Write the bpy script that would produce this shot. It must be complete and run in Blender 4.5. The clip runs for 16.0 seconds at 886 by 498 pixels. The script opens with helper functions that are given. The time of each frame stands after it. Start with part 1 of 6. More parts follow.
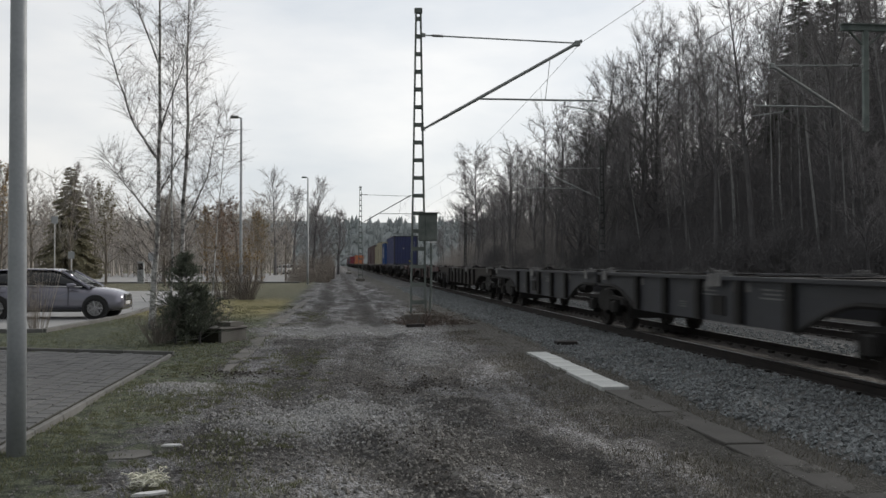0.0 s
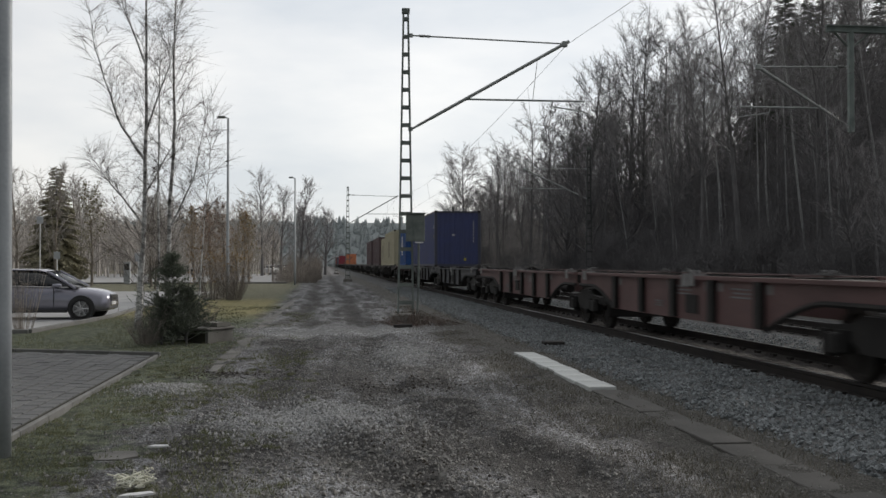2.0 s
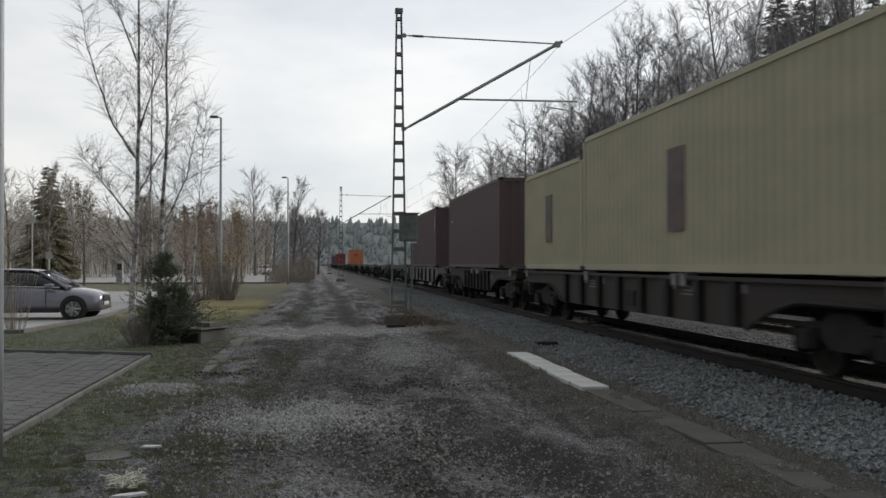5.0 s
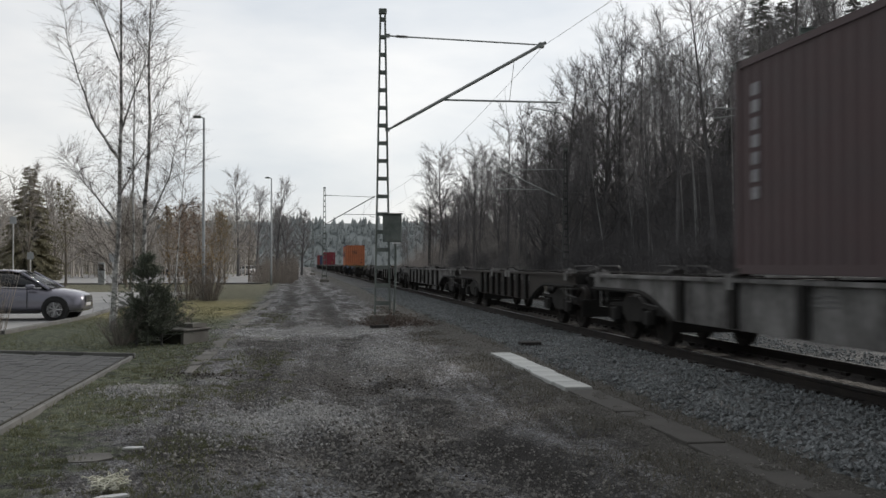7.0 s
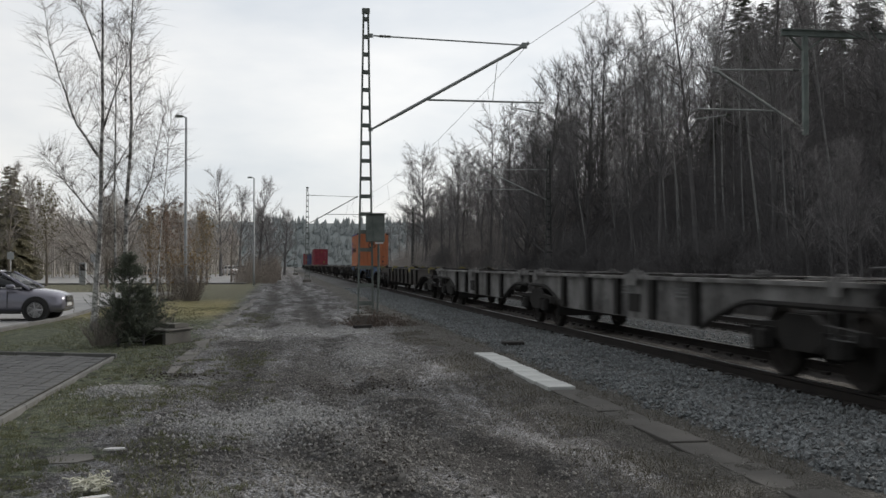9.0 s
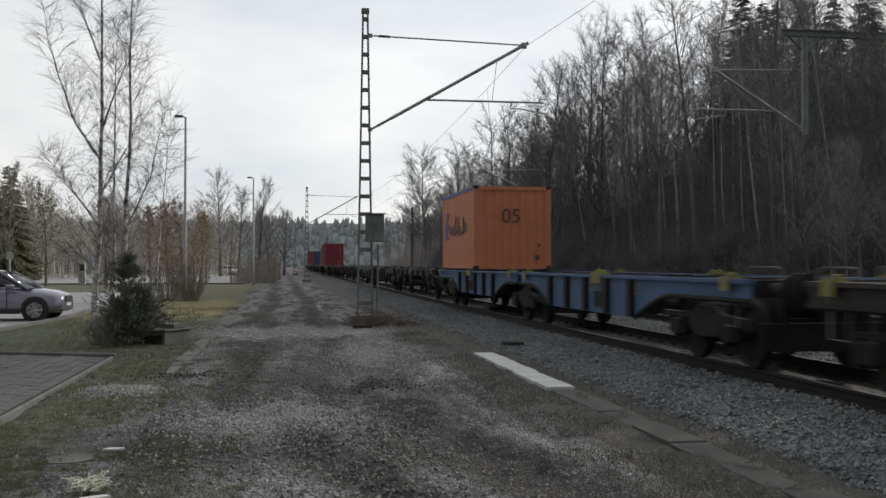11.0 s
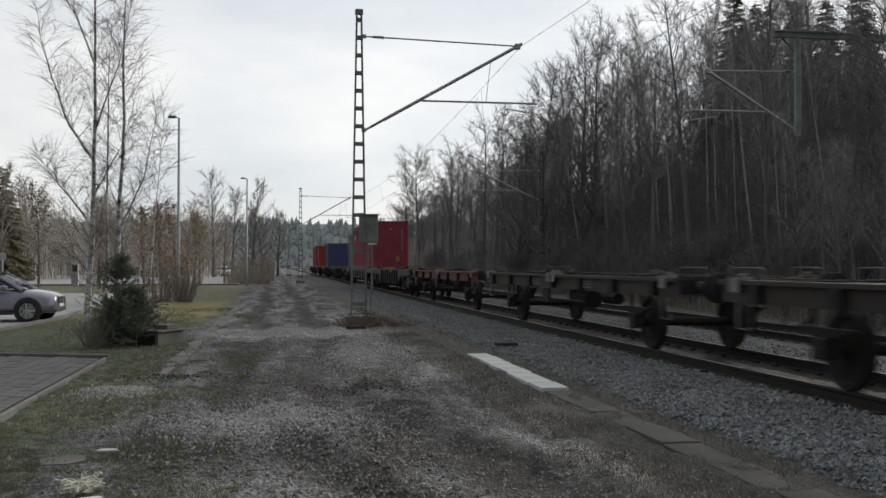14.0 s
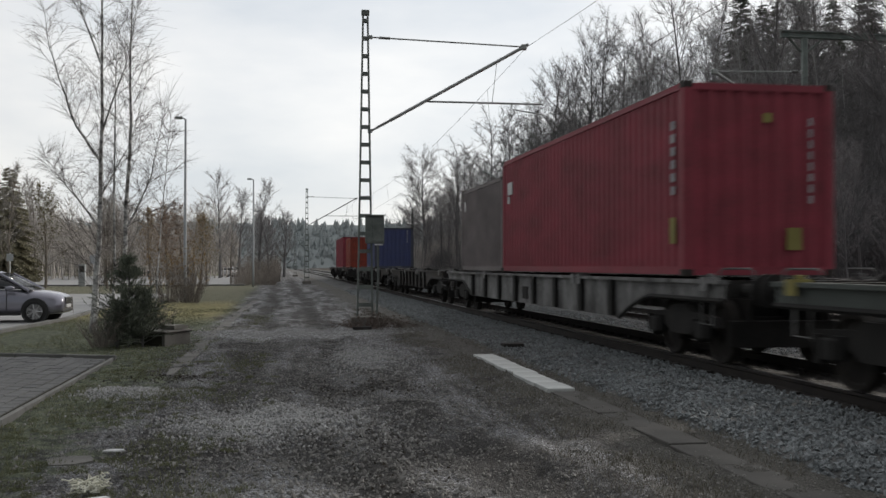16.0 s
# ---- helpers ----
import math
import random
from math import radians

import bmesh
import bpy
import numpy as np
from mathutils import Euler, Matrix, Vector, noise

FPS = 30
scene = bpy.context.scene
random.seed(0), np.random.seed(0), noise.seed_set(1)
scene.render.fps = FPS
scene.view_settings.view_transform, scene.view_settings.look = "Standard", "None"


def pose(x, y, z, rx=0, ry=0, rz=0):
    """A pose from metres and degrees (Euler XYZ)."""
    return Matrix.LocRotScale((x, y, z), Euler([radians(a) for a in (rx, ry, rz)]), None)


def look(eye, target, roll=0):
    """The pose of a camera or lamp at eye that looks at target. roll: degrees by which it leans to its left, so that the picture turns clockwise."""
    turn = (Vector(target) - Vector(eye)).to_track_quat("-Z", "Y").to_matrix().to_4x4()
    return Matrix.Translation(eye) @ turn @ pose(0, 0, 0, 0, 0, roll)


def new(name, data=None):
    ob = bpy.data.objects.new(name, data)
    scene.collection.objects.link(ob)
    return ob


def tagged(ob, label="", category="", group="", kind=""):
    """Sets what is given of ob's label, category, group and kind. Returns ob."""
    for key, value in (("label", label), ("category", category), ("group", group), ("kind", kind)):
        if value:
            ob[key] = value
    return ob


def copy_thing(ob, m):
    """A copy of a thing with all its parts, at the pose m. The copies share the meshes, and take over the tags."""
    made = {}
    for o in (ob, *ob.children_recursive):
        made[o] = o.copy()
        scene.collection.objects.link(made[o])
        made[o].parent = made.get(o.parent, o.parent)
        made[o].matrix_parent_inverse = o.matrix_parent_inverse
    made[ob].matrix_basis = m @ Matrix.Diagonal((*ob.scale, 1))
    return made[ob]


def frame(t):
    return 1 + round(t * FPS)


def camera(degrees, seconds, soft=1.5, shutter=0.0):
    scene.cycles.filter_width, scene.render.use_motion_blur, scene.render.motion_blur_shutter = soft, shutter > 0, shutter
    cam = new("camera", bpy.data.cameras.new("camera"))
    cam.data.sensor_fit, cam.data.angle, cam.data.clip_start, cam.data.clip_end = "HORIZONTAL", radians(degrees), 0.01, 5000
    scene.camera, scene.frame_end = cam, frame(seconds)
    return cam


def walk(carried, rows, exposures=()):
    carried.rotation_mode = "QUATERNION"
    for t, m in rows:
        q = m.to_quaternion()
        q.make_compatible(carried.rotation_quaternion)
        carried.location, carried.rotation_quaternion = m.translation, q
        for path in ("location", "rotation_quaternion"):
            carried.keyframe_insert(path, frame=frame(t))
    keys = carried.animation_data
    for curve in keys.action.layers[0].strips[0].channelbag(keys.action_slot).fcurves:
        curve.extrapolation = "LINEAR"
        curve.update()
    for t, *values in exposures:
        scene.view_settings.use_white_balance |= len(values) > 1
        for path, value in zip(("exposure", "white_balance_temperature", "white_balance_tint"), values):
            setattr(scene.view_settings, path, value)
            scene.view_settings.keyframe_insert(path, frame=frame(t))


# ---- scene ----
EYE = (0.0, 0.0, 1.6)
cam = camera(47.07, 16.0, soft=1.5, shutter=0.28)


def aim(yaw, pitch):
    """Pose of the tripod head: yaw to the right of the track's line and upward pitch, in degrees."""
    return pose(*EYE, 90 + pitch, 0, -yaw)


PAN = [(0, 6.05, 0.81), (0.5, 6.06, 0.81), (1.0, 6.19, 0.81), (1.5, 6.53, 0.82), (2.0, 6.76, 0.83), (2.5, 6.82, 0.84),
       (3.0, 6.82, 0.84), (3.5, 6.81, 0.82), (4.0, 6.81, 0.82), (5.2, 7.25, 0.83), (6.5, 7.84, 0.85), (7.0, 8.06, 0.86), (7.5, 8.42, 0.87),
       (8.0, 8.72, 0.86), (8.5, 8.91, 0.86), (9.0, 9.01, 0.86), (10.2, 9.04, 0.86), (11.5, 9.04, 0.87), (12.0, 9.02, 0.89), (12.5, 9.26, 0.89),
       (13.0, 9.39, 0.91), (13.5, 9.52, 0.92), (14.0, 9.39, 0.91), (14.5, 9.15, 0.90), (15.0, 9.0, 0.90), (15.5, 8.92, 0.91), (16.0, 9.04, 0.95)]
walk(cam, [(t, aim(a, p)) for t, a, p in PAN], exposures=[(0, 0.0), (16, 0.0)])

# ---- daylight: thin cloud over the whole sky, the sun low behind it ----
SUN_AZ, SUN_EL = 50.0, 21.0
world = bpy.data.worlds.new("overcast_sky")
scene.world = world
world.use_nodes = True
wn, wl = world.node_tree.nodes, world.node_tree.links
wn.clear()
w_out, w_bg = wn.new("ShaderNodeOutputWorld"), wn.new("ShaderNodeBackground")
w_sky, w_mix, w_noise, w_ramp = wn.new("ShaderNodeTexSky"), wn.new("ShaderNodeMix"), wn.new("ShaderNodeTexNoise"), wn.new("ShaderNodeValToRGB")
w_map, w_co, w_gain = wn.new("ShaderNodeMapping"), wn.new("ShaderNodeTexCoord"), wn.new("ShaderNodeVectorMath")
w_sky.sky_type, w_sky.sun_disc = "NISHITA", False
w_sky.sun_elevation, w_sky.sun_rotation = radians(SUN_EL), radians(SUN_AZ)
w_gain.operation = "SCALE"
w_gain.inputs["Scale"].default_value = 0.10
w_mix.data_type = "RGBA"
w_noise.inputs["Scale"].default_value, w_noise.inputs["Detail"].default_value = 2.8, 7.0
w_map.inputs["Scale"].default_value = (1.0, 1.0, 3.0)
w_ramp.color_ramp.elements[0].position, w_ramp.color_ramp.elements[0].color = 0.36, (0.70, 0.735, 0.775, 1)
w_ramp.color_ramp.elements[1].position, w_ramp.color_ramp.elements[1].color = 0.62, (0.965, 0.955, 0.94, 1)
w_mix.inputs["Factor"].default_value = 0.88
wl.new(w_co.outputs["Generated"], w_map.inputs["Vector"])
wl.new(w_map.outputs["Vector"], w_noise.inputs["Vector"])
wl.new(w_noise.outputs["Fac"], w_ramp.inputs["Fac"])
wl.new(w_sky.outputs["Color"], w_gain.inputs[0])
wl.new(w_gain.outputs["Vector"], w_mix.inputs["A"])
# the cloud is brightest round the veiled sun and dims away from it
w_dot, w_fall, w_dim = wn.new("ShaderNodeVectorMath"), wn.new("ShaderNodeMapRange"), wn.new("ShaderNodeVectorMath")
w_dot.operation, w_dim.operation = "DOT_PRODUCT", "SCALE"
w_dot.inputs[1].default_value = (math.sin(radians(40)) * 0.94, math.cos(radians(40)) * 0.94, 0.33)
w_fall.inputs["From Min"].default_value, w_fall.inputs["From Max"].default_value = -0.7, 1.10
w_fall.inputs["To Min"].default_value, w_fall.inputs["To Max"].default_value = 0.31, 1.17
w_fall.interpolation_type = "SMOOTHSTEP"
wl.new(w_co.outputs["Generated"], w_dot.inputs[0])
wl.new(w_dot.outputs["Value"], w_fall.inputs["Value"])
wl.new(w_ramp.outputs["Color"], w_dim.inputs[0])
wl.new(w_fall.outputs["Result"], w_dim.inputs["Scale"])
wl.new(w_dim.outputs["Vector"], w_mix.inputs["B"])
wl.new(w_mix.outputs["Result"], w_bg.inputs["Color"])
w_bg.inputs["Strength"].default_value = 1.0
wl.new(w_bg.outputs["Background"], w_out.inputs["Surface"])

sun_data = bpy.data.lights.new("sun", "SUN")
sun_data.energy, sun_data.angle, sun_data.color = 2.4, radians(4), (1.0, 0.94, 0.87)
sun = new("sun", sun_data)
ce = math.cos(radians(SUN_EL))
sun_way = Vector((ce * math.sin(radians(SUN_AZ)), ce * math.cos(radians(SUN_AZ)), math.sin(radians(SUN_EL))))
sun.matrix_world = look(sun_way * 80, (0, 0, 0))

# ---- materials ----


def surface(name, c1, c2, rough=0.8, metal=0.0, scale=3.0, fine=40.0, bump=0.25, depth=0.01, island=0.0, coords="Object", stretch=(1, 1, 1), spec=0.5):
    """Two colours mixed by a coarse and a fine noise, with fine relief."""
    m = bpy.data.materials.new(name)
    m.use_nodes = True
    n, l = m.node_tree.nodes, m.node_tree.links
    b = n["Principled BSDF"]
    b.inputs["Roughness"].default_value, b.inputs["Metallic"].default_value = rough, metal
    b.inputs["Specular IOR Level"].default_value = spec
    co, mp = n.new("ShaderNodeTexCoord"), n.new("ShaderNodeMapping")
    mp.inputs["Scale"].default_value = stretch
    big, small, add, mix = n.new("ShaderNodeTexNoise"), n.new("ShaderNodeTexNoise"), n.new("ShaderNodeMath"), n.new("ShaderNodeMix")
    big.inputs["Scale"].default_value, big.inputs["Detail"].default_value = scale, 5
    small.inputs["Scale"].default_value, small.inputs["Detail"].default_value = fine, 3
    add.operation = "MULTIPLY_ADD"
    add.inputs[1].default_value = 0.45
    rng = n.new("ShaderNodeMapRange")
    rng.inputs["From Min"].default_value, rng.inputs["From Max"].default_value = 0.5, 0.95
    mix.data_type = "RGBA"
    mix.inputs["A"].default_value, mix.inputs["B"].default_value = (*c1, 1), (*c2, 1)
    l.new(co.outputs[coords], mp.inputs["Vector"])
    l.new(mp.outputs["Vector"], big.inputs["Vector"])
    l.new(mp.outputs["Vector"], small.inputs["Vector"])
    l.new(small.outputs["Fac"], add.inputs[0])
    l.new(big.outputs["Fac"], add.inputs[2])
    if island:
        geo, info, var = n.new("ShaderNodeNewGeometry"), n.new("ShaderNodeObjectInfo"), n.new("ShaderNodeMath")
        both = n.new("ShaderNodeMath")
        var.operation, both.operation = "MULTIPLY_ADD", "ADD"
        l.new(geo.outputs["Random Per Island"], both.inputs[0])
        l.new(info.outputs["Random"], both.inputs[1])
        l.new(both.outputs[0], var.inputs[0])
        var.inputs[1].default_value = island
        l.new(add.outputs[0], var.inputs[2])
        rng.inputs["From Max"].default_value += island
        l.new(var.outputs[0], rng.inputs["Value"])
    else:
        l.new(add.outputs[0], rng.inputs["Value"])
    l.new(rng.outputs["Result"], mix.inputs["Factor"])
    l.new(mix.outputs["Result"], b.inputs["Base Color"])
    if bump:
        bp = n.new("ShaderNodeBump")
        bp.inputs["Strength"].default_value, bp.inputs["Distance"].default_value = bump, depth
        l.new(small.outputs["Fac"], bp.inputs["Height"])
        l.new(bp.outputs["Normal"], b.inputs["Normal"])
    return m


M = {}
M["steel_grey"] = surface("galvanised_steel", (0.26, 0.28, 0.27), (0.40, 0.42, 0.41), 0.5, 0.4, 2, 50, 0.1)
M["mast_paint"] = surface("weathered_mast_paint", (0.11, 0.13, 0.12), (0.22, 0.245, 0.225), 0.7, 0.1, 3, 30, 0.2)
M["portal_paint"] = surface("grey_green_portal_paint", (0.15, 0.185, 0.175), (0.26, 0.30, 0.28), 0.7, 0.1, 3, 30, 0.2)
# darker copy of the mast paint, for the far-track masts
M["mast_dark"] = surface("darkened_mast_paint", (0.045, 0.05, 0.047), (0.085, 0.09, 0.085), 0.8, 0.0, 3, 30, 0.2)
M["wire"] = surface("dark_wire", (0.10, 0.10, 0.10), (0.16, 0.16, 0.16), 0.6, 0.4, 3, 30, 0)
M["insulator"] = surface("grey_insulator", (0.13, 0.13, 0.125), (0.2, 0.2, 0.19), 0.3, 0, 3, 30, 0)
M["rail"] = surface("rusty_rail", (0.016, 0.013, 0.012), (0.034, 0.026, 0.022), 0.75, 0.3, 2, 40, 0.2)
M["rail_top"] = surface("worn_rail_head", (0.3, 0.3, 0.3), (0.42, 0.42, 0.42), 0.3, 0.9, 2, 40, 0.1)
M["sleeper"] = surface("stained_sleeper", (0.02, 0.018, 0.017), (0.045, 0.04, 0.037), 0.9, 0, 3, 40, 0.4)
M["ballast"] = surface("ballast_stone", (0.05, 0.058, 0.062), (0.27, 0.287, 0.292), 0.92, 0, 1.5, 22, 0.9, 0.05, island=0.45, coords="Object")
# dirt and shade of the gaps between stones, both put into this colour
M["bed"] = surface("dirty_gap_shaded_bed", (0.05, 0.05, 0.049), (0.15, 0.15, 0.147), 0.95, 0, 1.5, 22, 1.0, 0.06)
M["stained"] = surface("rust_stained_ballast", (0.02, 0.0175, 0.0155), (0.058, 0.05, 0.044), 0.95, 0, 1.5, 22, 0.9, 0.05)
M["concrete"] = surface("pale_concrete", (0.42, 0.43, 0.42), (0.62, 0.63, 0.61), 0.9, 0, 2, 30, 0.3, island=0.15)
M["concrete_dirty"] = surface("dirty_concrete", (0.10, 0.10, 0.09), (0.20, 0.19, 0.17), 0.95, 0, 2, 30, 0.4, island=0.2)
M["black"] = surface("grimy_underframe", (0.009, 0.0085, 0.008), (0.024, 0.021, 0.019), 0.85, 0.1, 2, 30, 0.3)
M["wheel"] = surface("brake_dust_wheel", (0.013, 0.011, 0.010), (0.032, 0.026, 0.022), 0.8, 0.2, 3, 30, 0.2)
M["yellow"] = surface("yellow_marking_paint", (0.42, 0.36, 0.04), (0.6, 0.52, 0.08), 0.6, 0, 2, 30, 0.1)
M["stencil"] = surface("grimy_stencil_paint", (0.06, 0.06, 0.06), (0.26, 0.26, 0.26), 0.8, 0, 4, 30, 0)
M["white"] = surface("white_marking_paint", (0.5, 0.5, 0.5), (0.72, 0.72, 0.72), 0.6, 0, 2, 30, 0.1)


def part(name, bm, material, parent=None, label="", smooth=False):
    """Links a bmesh as one mesh object, under a thing or a part."""
    me = bpy.data.meshes.new(name)
    bm.to_mesh(me)
    bm.free()
    return mesh_part(name, me, material, parent, label, smooth)


def mesh_part(name, me, material, parent=None, label="", smooth=False):
    if not me.materials:
        for one in material if isinstance(material, (list, tuple)) else [material]:
            me.materials.append(one)
    if smooth:
        me.polygons.foreach_set("use_smooth", [True] * len(me.polygons))
    ob = new(name, me)
    if parent:
        ob.parent = parent
    if label:
        ob["label"] = label
    return ob


def thing(name, at, label, category, group="", kind="", rz=0.0):
    ob = new(name)
    ob.empty_display_size = 0.2
    ob.matrix_basis = pose(*at, 0, 0, rz)
    return tagged(ob, label, category, group, kind)


def box(bm, x0, x1, y0, y1, z0, z1, bevel=0.0, slot=0):
    v = [bm.verts.new((x, y, z)) for z in (z0, z1) for y in (y0, y1) for x in (x0, x1)]
    fs = [bm.faces.new([v[i] for i in q]) for q in ((0, 2, 3, 1), (4, 5, 7, 6), (0, 1, 5, 4), (2, 6, 7, 3), (0, 4, 6, 2), (1, 3, 7, 5))]
    for f in fs:
        f.material_index = slot
    if bevel:
        bmesh.ops.bevel(bm, geom=list({e for f in fs for e in f.edges}), offset=bevel, segments=1, affect="EDGES")
    return fs


def prism(bm, outline, axis, a, b, slot=0):
    """Extrudes a closed 2D outline along an axis from a to b (outline is given in the other two axes, in order)."""
    def at(p, d):
        return {"x": (d, p[0], p[1]), "y": (p[0], d, p[1]), "z": (p[0], p[1], d)}[axis]
    lo, hi = [bm.verts.new(at(p, a)) for p in outline], [bm.verts.new(at(p, b)) for p in outline]
    n = len(outline)
    fs = [bm.faces.new(lo), bm.faces.new(hi[::-1])] + [bm.faces.new((lo[i], hi[i], hi[(i + 1) % n], lo[(i + 1) % n])) for i in range(n)]
    for f in fs:
        f.material_index = slot
    bmesh.ops.recalc_face_normals(bm, faces=fs)
    return fs


def tube(bm, pts, radii, n=8, cap=True):
    """A round bar through points, one radius a point."""
    pts = [Vector(p) for p in pts]
    if isinstance(radii, (int, float)):
        radii = [radii] * len(pts)
    rings = []
    for i, p in enumerate(pts):
        way = (pts[min(i + 1, len(pts) - 1)] - pts[max(i - 1, 0)]).normalized()
        side = way.orthogonal().normalized() if i == 0 else (side - way * side.dot(way)).normalized()
        up = way.cross(side)
        rings.append([bm.verts.new(p + (side * math.cos(k * math.tau / n) + up * math.sin(k * math.tau / n)) * radii[i]) for k in range(n)])
    for r, q in zip(rings, rings[1:]):
        for k in range(n):
            bm.faces.new((r[k], r[(k + 1) % n], q[(k + 1) % n], q[k]))
    if cap:
        bm.faces.new(rings[0][::-1]), bm.faces.new(rings[-1])


def lathe(bm, prof, axis="z", n=20, centre=(0, 0, 0)):
    """Turns a profile of (radius, height) about an axis."""
    c = Vector(centre)
    rings = []
    for r, h in prof:
        ring = []
        for k in range(n):
            a, b = r * math.cos(k * math.tau / n), r * math.sin(k * math.tau / n)
            ring.append(bm.verts.new(c + Vector({"z": (a, b, h), "x": (h, a, b), "y": (a, h, b)}[axis])))
        rings.append(ring)
    fs = [bm.faces.new((p[k], p[(k + 1) % n], q[(k + 1) % n], q[k])) for p, q in zip(rings, rings[1:]) for k in range(n)]
    fs += [bm.faces.new(rings[0]), bm.faces.new(rings[-1][::-1])]
    bmesh.ops.recalc_face_normals(bm, faces=fs)


def solid(name, build, material, parent=None, label="", smooth=False):
    bm = bmesh.new()
    build(bm)
    return part(name, bm, material, parent, label, smooth)


# ---- the lie of the land ----
RAIL = 0.17                # top of the rails over the open ground


def track_x(y):
    return 7.05 + 0.00018 * max(40.0 - y, 0.0) ** 2


def turn_at(y):
    return math.degrees(math.atan(0.00036 * max(40.0 - y, 0.0)))


TRACK2 = 4.3               # spacing of the two tracks


def land(x, y):
    """Height of the ground: level, with a wooded bank beyond the far track."""
    d = x - track_x(y) - TRACK2 - 4.2
    z = 0.0
    if d > 0:
        z = 0.60 * d * d / (d + 3.0)
        z = 14.0 * math.tanh(z / 14.0)
        z *= min(1.0, max(0.05, (235.0 - y) / 130.0))
        z += noise.noise((x * 0.15, y * 0.15, 2.0)) * min(0.6, d * 0.15)
    if x < -90:
        z += min(6.0, (-90 - x) * 0.04)
    return z


# ---- ground, tracks ----
def spread(lo, hi, fine_lo, fine_hi, step, growth):
    """Grid lines, close together between fine_lo and fine_hi and ever wider apart outwards."""
    mid = list(np.arange(fine_lo, fine_hi + 1e-6, step))
    a, s = fine_hi, step
    while a < hi:
        s *= growth
        a += s
        mid.append(min(a, hi))
    a, s = fine_lo, step
    while a > lo:
        s *= growth
        a -= s
        mid.insert(0, max(a, lo))
    return mid


def sheet(name, xs, ys, height, material):
    verts = [(x, y, height(x, y)) for y in ys for x in xs]
    w = len(xs)
    faces = [(j * w + i, j * w + i + 1, (j + 1) * w + i + 1, (j + 1) * w + i) for j in range(len(ys) - 1) for i in range(w - 1)]
    me = bpy.data.meshes.new(name)
    me.from_pydata(verts, [], faces)
    return mesh_part(name, me, material, smooth=True)


RUTS = ((-0.55, 0.30), (0.95, 0.32))


def rut_bend(y):
    """Sideways run of the wheel ruts: they swing towards the track near the camera."""
    return 0.22 * max(0.0, 12.0 - y) + 0.15 * math.sin(y * 0.3)


def relief(x, y):
    z = land(x, y)
    d = x - track_x(y)
    z -= 0.16 * max(0.0, min(1.0, (d + 2.7) / 0.3, (TRACK2 + 2.6 - d) / 0.3))     # dug out under the ballast
    if -4.2 < x < 4.6 and 3 < y < 60:
        fade = min(1.0, (x + 4.2) / 0.5, (4.6 - x) / 0.6)
        z += fade * (0.035 * noise.noise((x * 0.9, y * 0.5, 0)) + 0.02 * noise.noise((x * 3.1, y * 3.1, 5)) + 0.008 * noise.noise((x * 9, y * 9, 7)))
        for c, w in RUTS:
            z -= fade * 0.055 * math.exp(-((x - c - rut_bend(y)) / w) ** 2) - fade * 0.03 * math.exp(-((x - c - 0.45 - rut_bend(y)) / 0.2) ** 2)
        # lumpy ridges thrown up along the ruts, and a low heap of gravel
        churn = math.exp(-((x - 1.4 - 0.6 * rut_bend(y)) / 1.2) ** 2)
        z += fade * (0.02 + 0.03 * churn) * noise.noise((x * 4.2 - 0.9 * y, y * 1.6, 9)) + fade * 0.012 * noise.noise((x * 7, y * 5, 4))
        z += 0.07 * math.exp(-((x + 2.0) / 0.4) ** 2 - ((y - 13.5) / 0.5) ** 2)
        z -= fade * 0.03
    return z - 0.012


